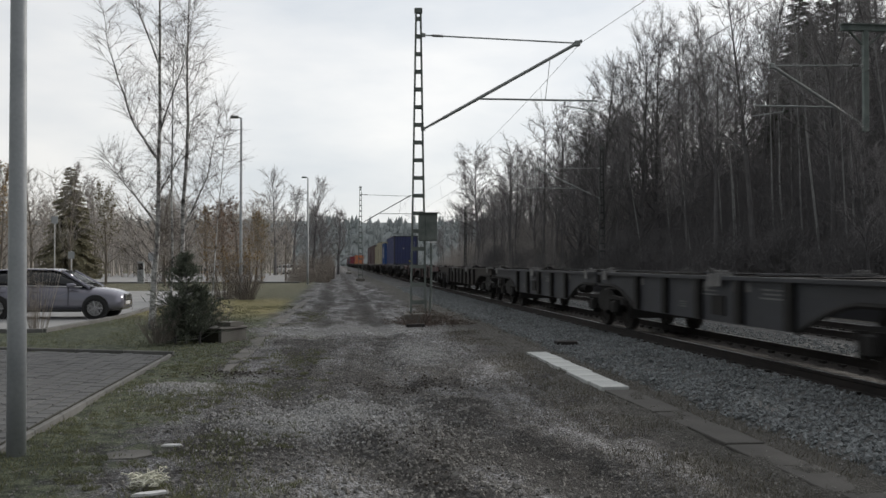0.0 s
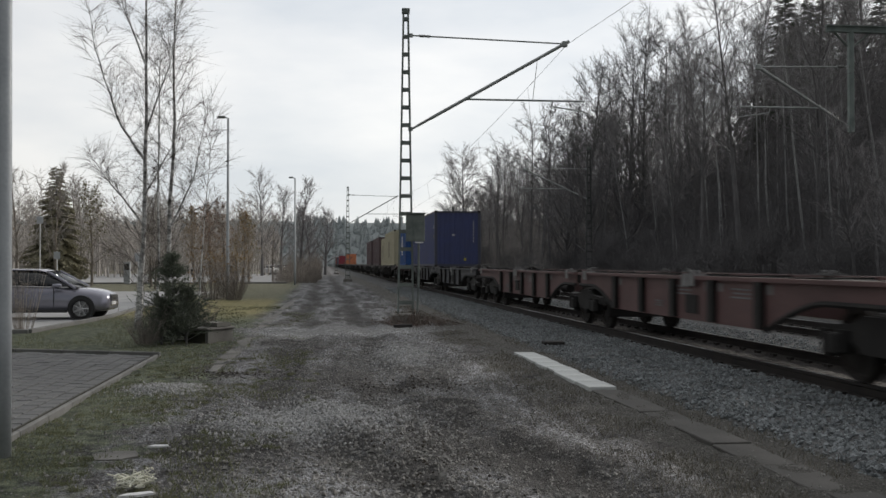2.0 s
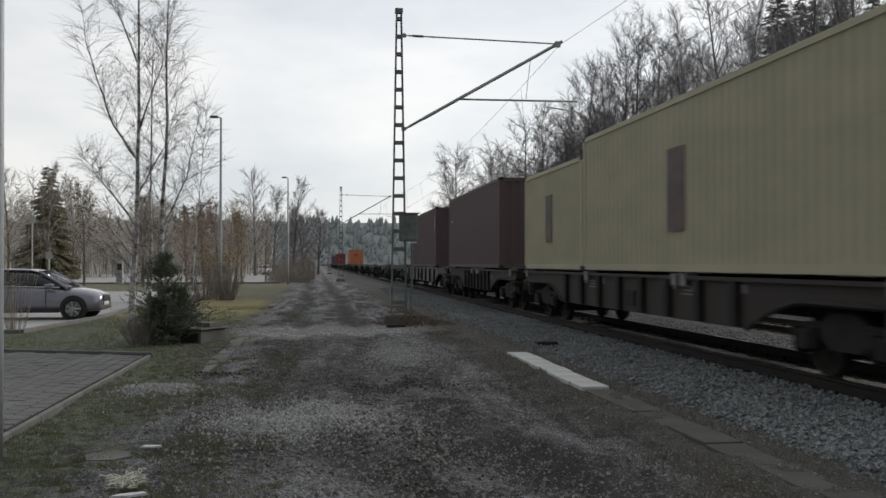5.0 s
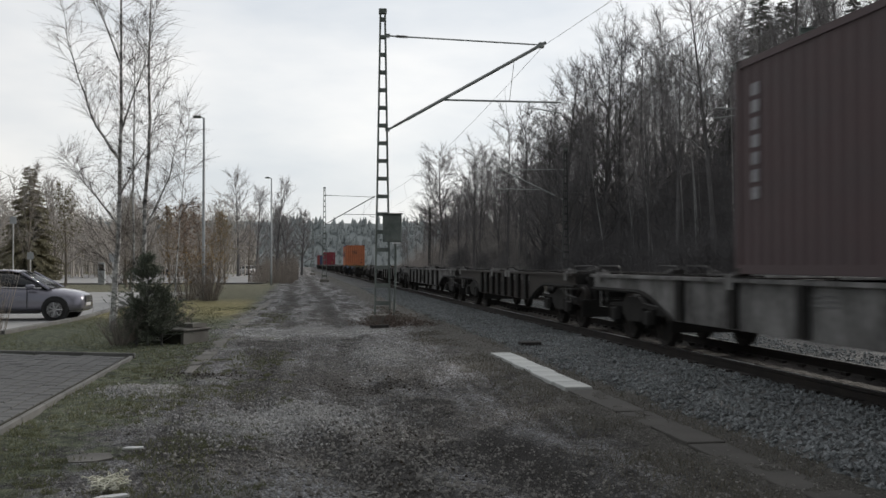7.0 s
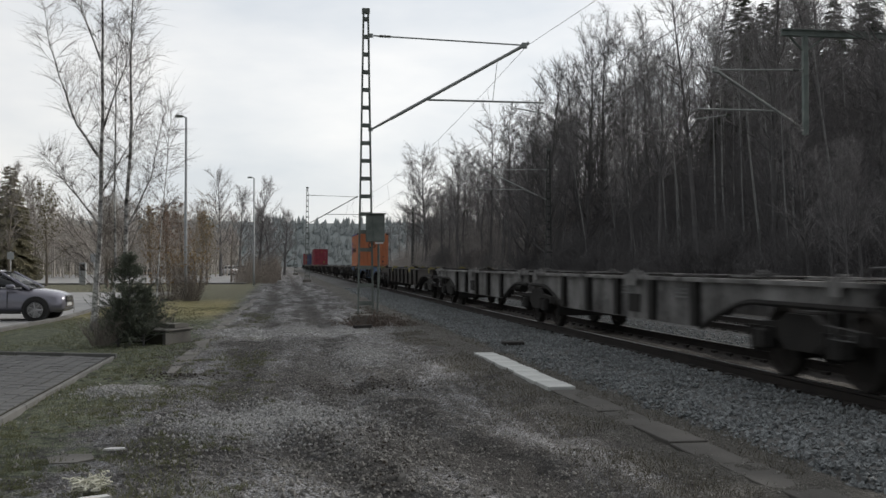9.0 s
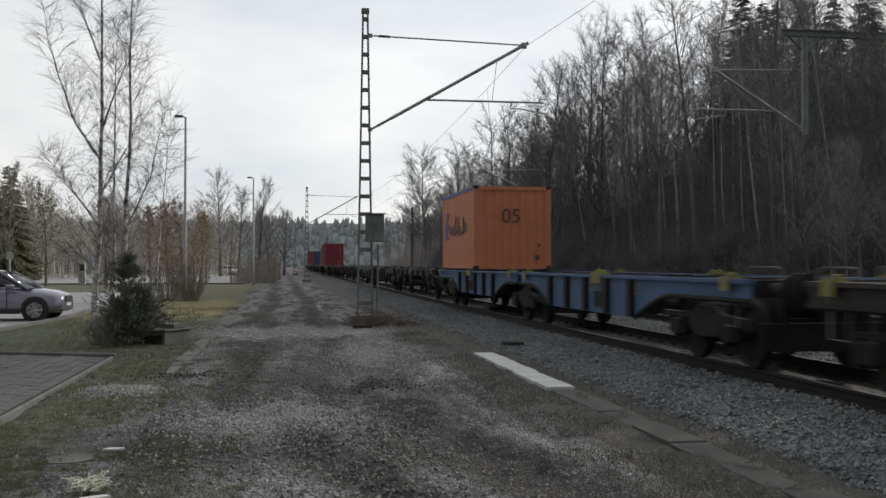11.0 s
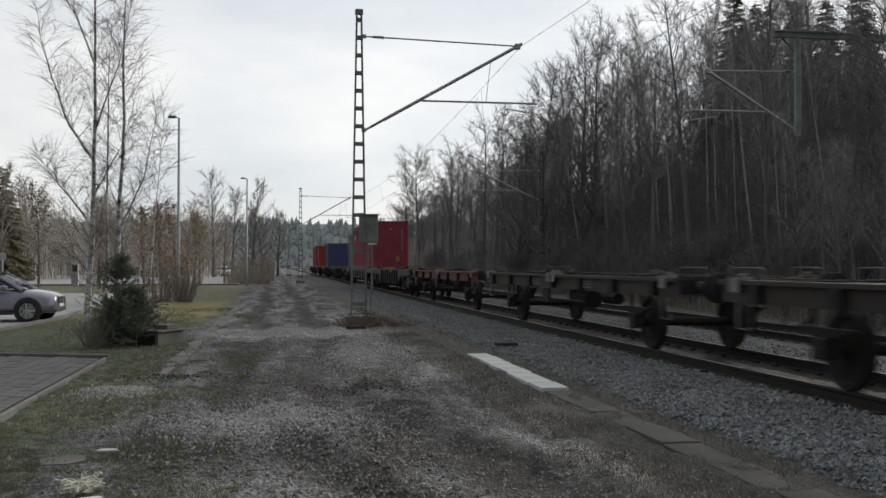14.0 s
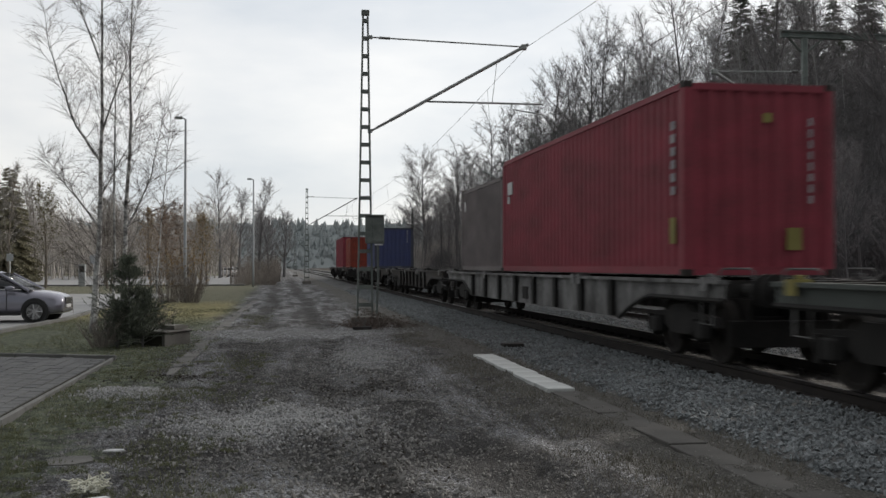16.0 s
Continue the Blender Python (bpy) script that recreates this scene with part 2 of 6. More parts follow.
def ground_material():
    m = bpy.data.materials.new("ground_mix")
    m.use_nodes = True
    n, l = m.node_tree.nodes, m.node_tree.links
    b = n["Principled BSDF"]
    b.inputs["Roughness"].default_value = 0.95
    b.inputs["Specular IOR Level"].default_value = 0.2
    co = n.new("ShaderNodeTexCoord")
    sep = n.new("ShaderNodeSeparateXYZ")
    l.new(co.outputs["Object"], sep.inputs["Vector"])

    def tex(scale, detail=5, rough=0.6, stretch=(1, 1, 1)):
        t, mp = n.new("ShaderNodeTexNoise"), n.new("ShaderNodeMapping")
        mp.inputs["Scale"].default_value = stretch
        l.new(co.outputs["Object"], mp.inputs["Vector"])
        l.new(mp.outputs["Vector"], t.inputs["Vector"])
        t.inputs["Scale"].default_value, t.inputs["Detail"].default_value, t.inputs["Roughness"].default_value = scale, detail, rough
        return t.outputs["Fac"]

    def math_(op, a, b_, c=None):
        q = n.new("ShaderNodeMath")
        q.operation = op
        for i, v in enumerate((a, b_, c)):
            if v is None:
                continue
            if isinstance(v, (int, float)):
                q.inputs[i].default_value = v
            else:
                l.new(v, q.inputs[i])
        return q.outputs[0]

    def ramp(v, a, b_):
        q = n.new("ShaderNodeMapRange")
        q.interpolation_type = "SMOOTHSTEP"
        q.inputs["From Min"].default_value, q.inputs["From Max"].default_value = a, b_
        l.new(v, q.inputs["Value"])
        return q.outputs["Result"]

    def mix(f, a, b_):
        q = n.new("ShaderNodeMix")
        q.data_type = "RGBA"
        l.new(f, q.inputs["Factor"])
        for key, v in (("A", a), ("B", b_)):
            if isinstance(v, tuple):
                q.inputs[key].default_value = (*v, 1)
            else:
                l.new(v, q.inputs[key])
        return q.outputs["Result"]

    x, y = sep.outputs["X"], sep.outputs["Y"]
    mid, small, grain, wide = tex(0.9), tex(6.0, 6, 0.7), tex(30.0, 6, 0.75), tex(0.25, 4)
    streak = tex(1.5, 6, 0.7, (1.0, 0.14, 1.0))
    soil = mix(ramp(small, 0.35, 0.7), (0.034, 0.0315, 0.0285), (0.115, 0.107, 0.097))
    grit = mix(ramp(grain, 0.40, 0.62), (0.082, 0.080, 0.077), (0.42, 0.412, 0.398))
    base = mix(ramp(math_("MULTIPLY_ADD", streak, 0.55, math_("MULTIPLY_ADD", mid, 0.35, math_("MULTIPLY", grain, 0.22))), 0.51, 0.64), soil, grit)
    # dark churned earth along the wheel ruts
    run = math_("SUBTRACT", x, math_("MULTIPLY", math_("MAXIMUM", math_("SUBTRACT", 12.0, y), 0.0), 0.22))
    run = math_("SUBTRACT", run, math_("MULTIPLY", math_("SINE", math_("MULTIPLY", y, 0.3), 0.0), 0.15))
    near = math_("MULTIPLY_ADD", small, 0.5, math_("MULTIPLY", mid, 0.5))
    for c, _ in RUTS:
        off = math_("ABSOLUTE", math_("SUBTRACT", run, c + 0.1), 0.0)
        mark = math_("SUBTRACT", 1.0, ramp(math_("MULTIPLY_ADD", near, -0.9, off), -0.35, 0.05))
        base = mix(math_("MULTIPLY", mark, ramp(math_("MULTIPLY_ADD", grain, 0.5, math_("MULTIPLY", small, 0.5)), 0.44, 0.56)), base, mix(ramp(grain, 0.35, 0.7), (0.024, 0.0215, 0.0185), (0.095, 0.088, 0.079)))
    # pale gravel spread across the way
    bar = math_("SUBTRACT", 1.0, ramp(math_("ABSOLUTE", math_("SUBTRACT", math_("MULTIPLY_ADD", mid, 3.0, y), 26.6), 0.0), 0.6, 2.6))
    bar = math_("MULTIPLY", bar, math_("SUBTRACT", 1.0, ramp(math_("ABSOLUTE", math_("ADD", x, -0.3), 0.0), 1.4, 2.6)))
    base = mix(math_("MULTIPLY", bar, ramp(grain, 0.25, 0.5)), base, (0.42, 0.415, 0.395))
    # spots of pale gravel and of dark turned earth on the way
    def spot(cx, cy, rx, ry, edge):
        a = math_("POWER", math_("DIVIDE", math_("SUBTRACT", x, cx), rx), 2.0)
        b_ = math_("POWER", math_("DIVIDE", math_("SUBTRACT", y, cy), ry), 2.0)
        return math_("SUBTRACT", 1.0, ramp(math_("MULTIPLY_ADD", edge, 2.6, math_("ADD", a, b_)), 1.3, 2.6))
    for cx, cy, rx, ry in ((-0.15, 11.0, 0.8, 1.1), (1.5, 18.5, 0.5, 2.6), (-0.1, 7.4, 0.7, 0.8)):
        base = mix(math_("MULTIPLY", spot(cx, cy, rx, ry, small), ramp(grain, 0.3, 0.55)), base, mix(ramp(grain, 0.4, 0.6), (0.17, 0.168, 0.163), (0.40, 0.395, 0.38)))
    for cx, cy, rx, ry in ((1.1, 13.75, 0.75, 0.35), (-1.5, 15.4, 0.6, 0.4), (-1.0, 9.2, 0.9, 0.5), (1.1, 9.4, 0.35, 1.7), (0.3, 14.8, 0.5, 1.6), (-0.5, 19.0, 0.5, 2.2), (1.9, 7.6, 0.4, 1.0), (1.7, 8.6, 0.6, 1.5)):
        base = mix(math_("MULTIPLY", spot(cx, cy, rx, ry, small), ramp(grain, 0.32, 0.5)), base, mix(ramp(grain, 0.35, 0.7), (0.026, 0.0235, 0.021), (0.085, 0.079, 0.072)))
    # grass: at the edges of the way, and between the ruts in tufts
    side = ramp(math_("ABSOLUTE", math_("ADD", x, -0.5), 0.0), 1.5, 3.6)
    tuft = ramp(math_("MULTIPLY_ADD", side, 0.34, math_("MULTIPLY_ADD", mid, 0.7, math_("MULTIPLY", small, 0.3))), 0.55, 0.70)
    green = mix(ramp(small, 0.36, 0.64), (0.050, 0.058, 0.040), (0.165, 0.176, 0.112))
    dry = mix(ramp(grain, 0.3, 0.7), (0.066, 0.061, 0.052), (0.16, 0.15, 0.128))
    grass = mix(ramp(math_("MULTIPLY_ADD", mid, 1.6, x), -0.2, 1.8), green, dry)
    base = mix(tuft, base, grass)
    heap = spot(-2.0, 13.5, 0.5, 0.6, small)
    base = mix(heap, base, mix(ramp(grain, 0.4, 0.6), (0.15, 0.148, 0.143), (0.36, 0.355, 0.34)))
    # sunlight painted into the grass: a yellower, brighter meadow, duller further off
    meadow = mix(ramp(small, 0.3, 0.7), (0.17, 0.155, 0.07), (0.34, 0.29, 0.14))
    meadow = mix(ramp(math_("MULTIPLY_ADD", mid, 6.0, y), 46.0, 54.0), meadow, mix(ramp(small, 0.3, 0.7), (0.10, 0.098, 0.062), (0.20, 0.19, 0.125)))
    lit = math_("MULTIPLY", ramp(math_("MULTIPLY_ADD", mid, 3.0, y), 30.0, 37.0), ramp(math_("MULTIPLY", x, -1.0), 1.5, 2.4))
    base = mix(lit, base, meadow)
    # leaf litter on the bank
    litter = mix(ramp(small, 0.3, 0.7), (0.022, 0.018, 0.014), (0.075, 0.058, 0.042))
    base = mix(ramp(x, 14.5, 16.5), base, litter)
    far = mix(ramp(wide, 0.35, 0.65), (0.10, 0.085, 0.05), (0.16, 0.135, 0.07))
    base = mix(ramp(math_("MULTIPLY", x, -1.0), 22.0, 60.0), base, far)
    # fine crumb of soil, grit and moss over all
    crumb = tex(75.0, 4, 0.7)
    shades = []
    for k in (0.55, 1.5):
        q = n.new("ShaderNodeVectorMath")
        q.operation = "MULTIPLY"
        l.new(base, q.inputs[0])
        q.inputs[1].default_value = (0.98 * k, k, 1.06 * k)
        shades.append(q.outputs["Vector"])
    base = mix(ramp(crumb, 0.38, 0.62), *shades)
    l.new(base, b.inputs["Base Color"])
    bp = n.new("ShaderNodeBump")
    bp.inputs["Strength"].default_value, bp.inputs["Distance"].default_value = 1.0, 0.06
    l.new(math_("MULTIPLY_ADD", grain, 0.6, small), bp.inputs["Height"])
    l.new(bp.outputs["Normal"], b.inputs["Normal"])
    return m


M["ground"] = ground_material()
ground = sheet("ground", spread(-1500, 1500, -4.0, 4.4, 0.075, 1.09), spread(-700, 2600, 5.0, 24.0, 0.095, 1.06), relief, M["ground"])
tagged(ground, "weedy gravel and dirt ground with worn wheel ruts", "ground", kind="structure")


def bed(x, y):
    """Cross-section of the ballast bed over both tracks."""
    d = x - track_x(y)
    edge = min(d + 2.55, TRACK2 + 2.4 - d)
    z = 0.004 + 0.010 * max(0.0, min(1.0, edge / 0.9))
    if edge < -0.4:
        z -= 0.6 * (-0.4 - edge)
    if abs(d) < 0.66 or abs(d - TRACK2) < 0.66:
        z -= 0.022
    return z + 0.02 * noise.noise((x * 4, y * 4, 1)) + 0.015 * noise.noise((x * 11, y * 11, 3))


def bed_sheet():
    ys = spread(-500, 560, 5.0, 34.0, 0.12, 1.05)
    offs = np.arange(-3.2, TRACK2 + 3.2, 0.13)
    verts = [(track_x(y) + o, y, bed(track_x(y) + o, y)) for y in ys for o in offs]
    w = len(offs)
    faces = [(j * w + i, j * w + i + 1, (j + 1) * w + i + 1, (j + 1) * w + i) for j in range(len(ys) - 1) for i in range(w - 1)]
    me = bpy.data.meshes.new("ballast")
    me.from_pydata(verts, [], faces)
    rows = np.array([1 if abs(o + 0.065) < 0.95 or abs(o + 0.065 - TRACK2) < 0.95 else 0 for o in offs[:-1]])
    ob = mesh_part("ballast", me, [M["bed"], M["stained"]])
    me.polygons.foreach_set("material_index", np.tile(rows, len(ys) - 1))
    return tagged(ob, "grey crushed-stone ballast bed under the tracks", "ballast", kind="structure")


bed_sheet()


def stones(name, count, where, size, material, label, category, seed):
    """Loose broken stones as one mesh."""
    rng = np.random.RandomState(seed)
    base = np.array([(1, 0, 0), (-1, 0, 0), (0, 1, 0), (0, -1, 0), (0, 0, 1), (0, 0, -1)], float)
    tri = np.array([(0, 2, 4), (2, 1, 4), (1, 3, 4), (3, 0, 4), (2, 0, 5), (1, 2, 5), (3, 1, 5), (0, 3, 5)])
    vs, fs = [], []
    for i in range(count):
        x, y, z = where(rng)
        s = size * rng.uniform(0.55, 1.35) * (1 + 0.35 * rng.randn(6, 1).clip(-1, 1))
        q = Euler(rng.uniform(0, 6.28, 3)).to_matrix()
        v = (base * s * rng.uniform(0.6, 1.1, 3)) @ np.array(q).T + (x, y, z)
        vs.append(v)
        fs.append(tri + 6 * i)
    me = bpy.data.meshes.new(name)
    me.from_pydata(np.concatenate(vs).tolist(), [], np.concatenate(fs).tolist())
    return tagged(mesh_part(name, me, material), label, category, kind="stuff")


def on_bed(rng):
    y = 5.5 + 62.0 * rng.uniform() ** 1.8
    o = rng.uniform(-3.25, -0.93) if rng.uniform() < 0.8 else rng.uniform(1.4, 2.8)
    x = track_x(y) + o
    return x, y, bed(x, y) + 0.008


stones("ballast_stones", 30000, on_bed, 0.030, M["ballast"], "loose grey ballast stones beside the track", "gravel", 3)


def rail(off, name):
    prof = [(-0.07, -0.172), (0.07, -0.172), (0.07, -0.16), (0.012, -0.14), (0.012, -0.05), (0.036, -0.035), (0.036, 0.0), (-0.036, 0.0), (-0.036, -0.035), (-0.012, -0.05), (-0.012, -0.14), (-0.07, -0.16)]
    bm = bmesh.new()
    ys = [-500 + 20 * i for i in range(22)] + [-60 + 5 * i for i in range(21)] + [60, 90, 140, 220, 320, 420, 560]
    rings = [[bm.verts.new((track_x(y) + off + a, y, RAIL + b)) for a, b in prof] for y in ys]
    for p, q in zip(rings, rings[1:]):
        for k in range(12):
            f = bm.faces.new((p[k], q[k], q[(k + 1) % 12], p[(k + 1) % 12]))
            f.material_index = 1 if k == 6 else 0
    bmesh.ops.recalc_face_normals(bm, faces=bm.faces[:])
    return tagged(part(name, bm, [M["rail"], M["rail_top"]]), "rusty steel rail with a worn bright head", "rail", "rails of the two tracks", "structure")


for o in (-0.7525, 0.7525, TRACK2 - 0.7525, TRACK2 + 0.7525):
    rail(o, "rail")


def sleeper_mesh():
    bm = bmesh.new()
    prism(bm, [(-1.3, -0.16), (1.3, -0.16), (1.3, -0.03), (0.95, 0.0), (0.55, 0.0), (0.4, -0.03), (-0.4, -0.03), (-0.55, 0.0), (-0.95, 0.0), (-1.3, -0.03)], "y", -0.13, 0.13)
    for s in (-1, 1):
        for a in (-0.13, 0.13):
            box(bm, s * 0.7525 + a - 0.035, s * 0.7525 + a + 0.035, -0.07, 0.07, 0.0, 0.045)
    me = bpy.data.meshes.new("sleeper")
    bm.to_mesh(me)
    bm.free()
    return me


def sleepers():
    for k in range(2):
        track = thing("track_sleepers", (0, 0, 0), "dark stained sleepers bedded in the ballast", "sleepers", kind="structure")
        me = sleeper_mesh()
        for i in range(150 if k == 0 else 90):
            y = 3.0 + 0.63 * i
            ob = mesh_part("sleeper", me, M["sleeper"], track)
            ob.matrix_basis = pose(track_x(y) + k * TRACK2, y, RAIL - 0.172, 0, 0, turn_at(y))


# ---- overhead line ----
def lattice_mast(at, height, base_w, top_w, label, rungs, group, rz=0.0, flange=0.045, paint_=None):
    paint_ = paint_ or M["mast_paint"]
    t = thing("catenary_mast", at, label, "mast", group, rz=rz)
    slope = (base_w - top_w) / 2 / height

    def upright(bm, s):
        f = flange
        shape = [(0, -0.06), (-s * f, -0.06), (-s * f, -0.05), (-s * 0.012, -0.05), (-s * 0.012, 0.05), (-s * f, 0.05), (-s * f, 0.06), (0, 0.06)]
        prism(bm, [(s * base_w / 2 + p, q) for p, q in shape], "z", 0, height)
        for v in bm.verts:
            if v.co.z > height - 0.01:
                v.co.x -= s * (base_w - top_w) / 2
    for s in (-1, 1):
        solid("upright", lambda bm: upright(bm, s), paint_, t)
    for i in range(rungs):
        z = 0.55 + (height - 0.7) * i / (rungs - 1)
        w = base_w / 2 - slope * z - 0.013
        solid("batten", lambda bm: (box(bm, -w, w, -0.055, -0.045, z - 0.05, z + 0.05), box(bm, -w, w, 0.045, 0.055, z - 0.05, z + 0.05), box(bm, -w, w, -0.045, 0.045, z - 0.006, z + 0.006)), paint_, t)
    solid("cap", lambda bm: box(bm, -top_w / 2 - 0.02, top_w / 2 + 0.02, -0.075, 0.075, height, height + 0.14, 0.01), M["mast_paint"], t)
    solid("foundation", lambda bm: box(bm, -base_w / 2 - 0.16, base_w / 2 + 0.16, -0.3, 0.3, -0.4, 0.24, 0.03), M["concrete_dirty"], t)
    return t


def cantilever(t, x0, side, z_top, z_low, reach, stay_end, reg, r=0.03):
    """Top stay, raking tube, registration tube and steady arm, in the mast's own space. side: +1 to the right."""
    s = side
    tip = (x0 + s * reach, 0, stay_end)
    foot = (x0, 0, z_low)
    solid("bracket", lambda bm: (box(bm, min(x0 - s * 0.09, x0 + s * 0.03), max(x0 - s * 0.09, x0 + s * 0.03), -0.04, 0.04, z_low - 0.05, z_low + 0.05), box(bm, min(x0 - s * 0.09, x0 + s * 0.03), max(x0 - s * 0.09, x0 + s * 0.03), -0.04, 0.04, z_top - 0.05, z_top + 0.05)), M["steel_grey"], t)

    def insul(bm, a, b):
        a, b = Vector(a), Vector(b)
        pts, rad = [], []
        for i in range(15):
            pts.append(a.lerp(b, i / 14)), rad.append(0.026 if i % 2 else 0.046)
        tube(bm, pts, rad, 10)

    def along(a, b, f):
        return tuple(Vector(a).lerp(Vector(b), f))
    top0 = (x0, 0, z_top)
    solid("insulator", lambda bm: insul(bm, along(top0, tip, 0.05), along(top0, tip, 0.12)), M["insulator"], t)
    solid("top_stay", lambda bm: (tube(bm, [top0, along(top0, tip, 0.05)], r * 0.7), tube(bm, [along(top0, tip, 0.12), tip], r * 0.7)), M["steel_grey"], t)
    solid("insulator", lambda bm: insul(bm, along(foot, tip, 0.04), along(foot, tip, 0.12)), M["insulator"], t)
    solid("raking_tube", lambda bm: (tube(bm, [foot, along(foot, tip, 0.04)], r), tube(bm, [along(foot, tip, 0.12), along(foot, tip, 1.03)], r * 1.5)), M["steel_grey"], t)
    solid("clamp", lambda bm: box(bm, tip[0] - 0.08, tip[0] + 0.08, -0.06, 0.06, tip[2] - 0.09, tip[2] + 0.07, 0.02), M["steel_grey"], t)
    f = (reg - z_low) / (stay_end - z_low)
    a = along(foot, tip, f)
    e = (tip[0] + s * 0.55, 0, reg)
    solid("registration_tube", lambda bm: tube(bm, [a, e], r * 0.9), M["steel_grey"], t)
    solid("steady_arm", lambda bm: tube(bm, [(tip[0] - s * 0.35, 0, reg), (tip[0] - s * 0.33, 0, reg - 0.16), (tip[0] + s * 0.6, 0, reg - 0.3)], r * 0.6), M["steel_grey"], t)
    solid("dropper", lambda bm: tube(bm, [(tip[0] - s * 0.9, 0, reg), along(foot, tip, 0.82)], 0.008, 5), M["wire"], t)


# ---- train ----
SPEED = 24.5
LAG = {7.0: 0.75, 12.0: 0.4, 15.5: -0.4}      # small unevenness of the run, in metres
CACHE = {}


def shared(key, build):
    """One mesh for all alike pieces."""
    if key not in CACHE:
        bm = bmesh.new()
        build(bm)
        me = bpy.data.meshes.new(key.split("|")[0])
        bm.to_mesh(me)
        bm.free()
        CACHE[key] = me
    return CACHE[key]


def paint(name, c, grime=(0.035, 0.03, 0.027), rough=0.6):
    return surface(name, c, tuple(0.55 * a + 0.45 * b for a, b in zip(c, grime)), rough, 0.0, 1.2, 24, 0.12, 0.006, stretch=(1, 0.6, 1.6), spec=0.3)


M["w_grey"] = paint("grey_wagon_paint", (0.062, 0.066, 0.076))
M["w_brown"] = paint("faded_rose_brown_wagon_paint", (0.155, 0.085, 0.082), (0.02, 0.015, 0.014))
M["w_pale"] = surface("pale_grimy_wagon_paint", (0.028, 0.026, 0.025), (0.33, 0.325, 0.32), 0.7, 0.0, 1.7, 20, 0.15, 0.006, stretch=(1, 1.0, 0.45), spec=0.3)
M["w_blue"] = paint("blue_wagon_paint", (0.085, 0.165, 0.32))
M["w_dark"] = paint("dark_brown_wagon_paint", (0.037, 0.029, 0.026))
M["w_red"] = paint("red_wagon_paint", (0.21, 0.042, 0.048), (0.012, 0.010, 0.010))
M["w_rust"] = paint("grimy_dark_red_wagon_paint", (0.085, 0.03, 0.03), (0.012, 0.010, 0.010))
M["w_green"] = paint("grey_green_wagon_paint", (0.088, 0.102, 0.095))


def put(name, me, material, parent, at=(0, 0, 0), rz=0.0, label=""):
    ob = mesh_part(name, me, material, parent, label)
    if me.materials[0] is not material:
        ob.material_slots[0].link = "OBJECT"
        ob.material_slots[0].material = material
    if at != (0, 0, 0) or rz:
        ob.matrix_basis = pose(*at, 0, 0, rz)
    return ob


def wheelset_build(bm):
    tube(bm, [(-1.05, 0, 0), (1.05, 0, 0)], 0.075, 8)
    for s in (-1, 1):
        prof = [(0.09, s * 0.80), (0.12, s * 0.80), (0.36, s * 0.745), (0.38, s * 0.785), (0.455, s * 0.785), (0.462, s * 0.72), (0.495, s * 0.69), (0.48, s * 0.655), (0.38, s * 0.655), (0.36, s * 0.70), (0.09, s * 0.70)]
        lathe(bm, prof, "x", 24)


def bogie_frame_build(bm):
    for s in (-1, 1):
        x0, x1 = s * 1.0 - 0.05, s * 1.0 + 0.05
        prism(bm, [(-1.42, 0.52), (-1.3, 0.66), (-0.5, 0.70), (-0.3, 0.80), (0.3, 0.80), (0.5, 0.70), (1.3, 0.66), (1.42, 0.52), (1.1, 0.50), (0.55, 0.48), (0.35, 0.36), (-0.35, 0.36), (-0.55, 0.48), (-1.1, 0.50)], "x", x0, x1)
        for a in (-0.9, 0.9):
            box(bm, s * 1.02 - 0.11, s * 1.02 + 0.11, a - 0.14, a + 0.14, 0.33, 0.58, 0.02)
            for b in (-0.22, 0.22):
                tube(bm, [(s * 1.06, a + b, 0.36), (s * 1.06, a + b, 0.62)], 0.07, 8)
    box(bm, -1.0, 1.0, -0.22, 0.22, 0.50, 0.84, 0.03)
    for a in (-1.46, -0.36, 0.36, 1.46):
        box(bm, -0.92, 0.92, a - 0.06, a + 0.06, 0.24, 0.62, 0.01)
    for s in (-1, 1):
        box(bm, s * 0.56 - 0.04, s * 0.56 + 0.04, -1.5, 1.5, 0.56, 0.92)


def bogie(parent, y):
    b = put("bogie", shared("bogie|", bogie_frame_build), M["black"], parent, (0, y, -0.05), label="grimy black two-axle bogie frame with coil springs")
    for a in (-0.9, 0.9):
        WHEELS.append((a, put("wheelset", shared("wheelset|", wheelset_build), M["wheel"], b, (0, a, 0.43))))
    return b


WHEELS = []


def belly(y0, y1, over0, over1, top=1.15, low=0.44, neck=0.87):
    """Outline (y, z) of a deep-bellied side sill that arches over the running gear at its ends."""
    pts = [(y0, top), (y0, neck)]
    for k in range(7):
        f = k / 6
        pts.append((y0 + over0 - 0.45 + 1.6 * f, neck - (neck - low) * f ** 1.5))
    for k in range(7):
        f = (6 - k) / 6
        pts.append((y1 - over1 + 0.45 - 1.6 * f, neck - (neck - low) * f ** 1.5))
    return pts + [(y1, neck), (y1, top)]


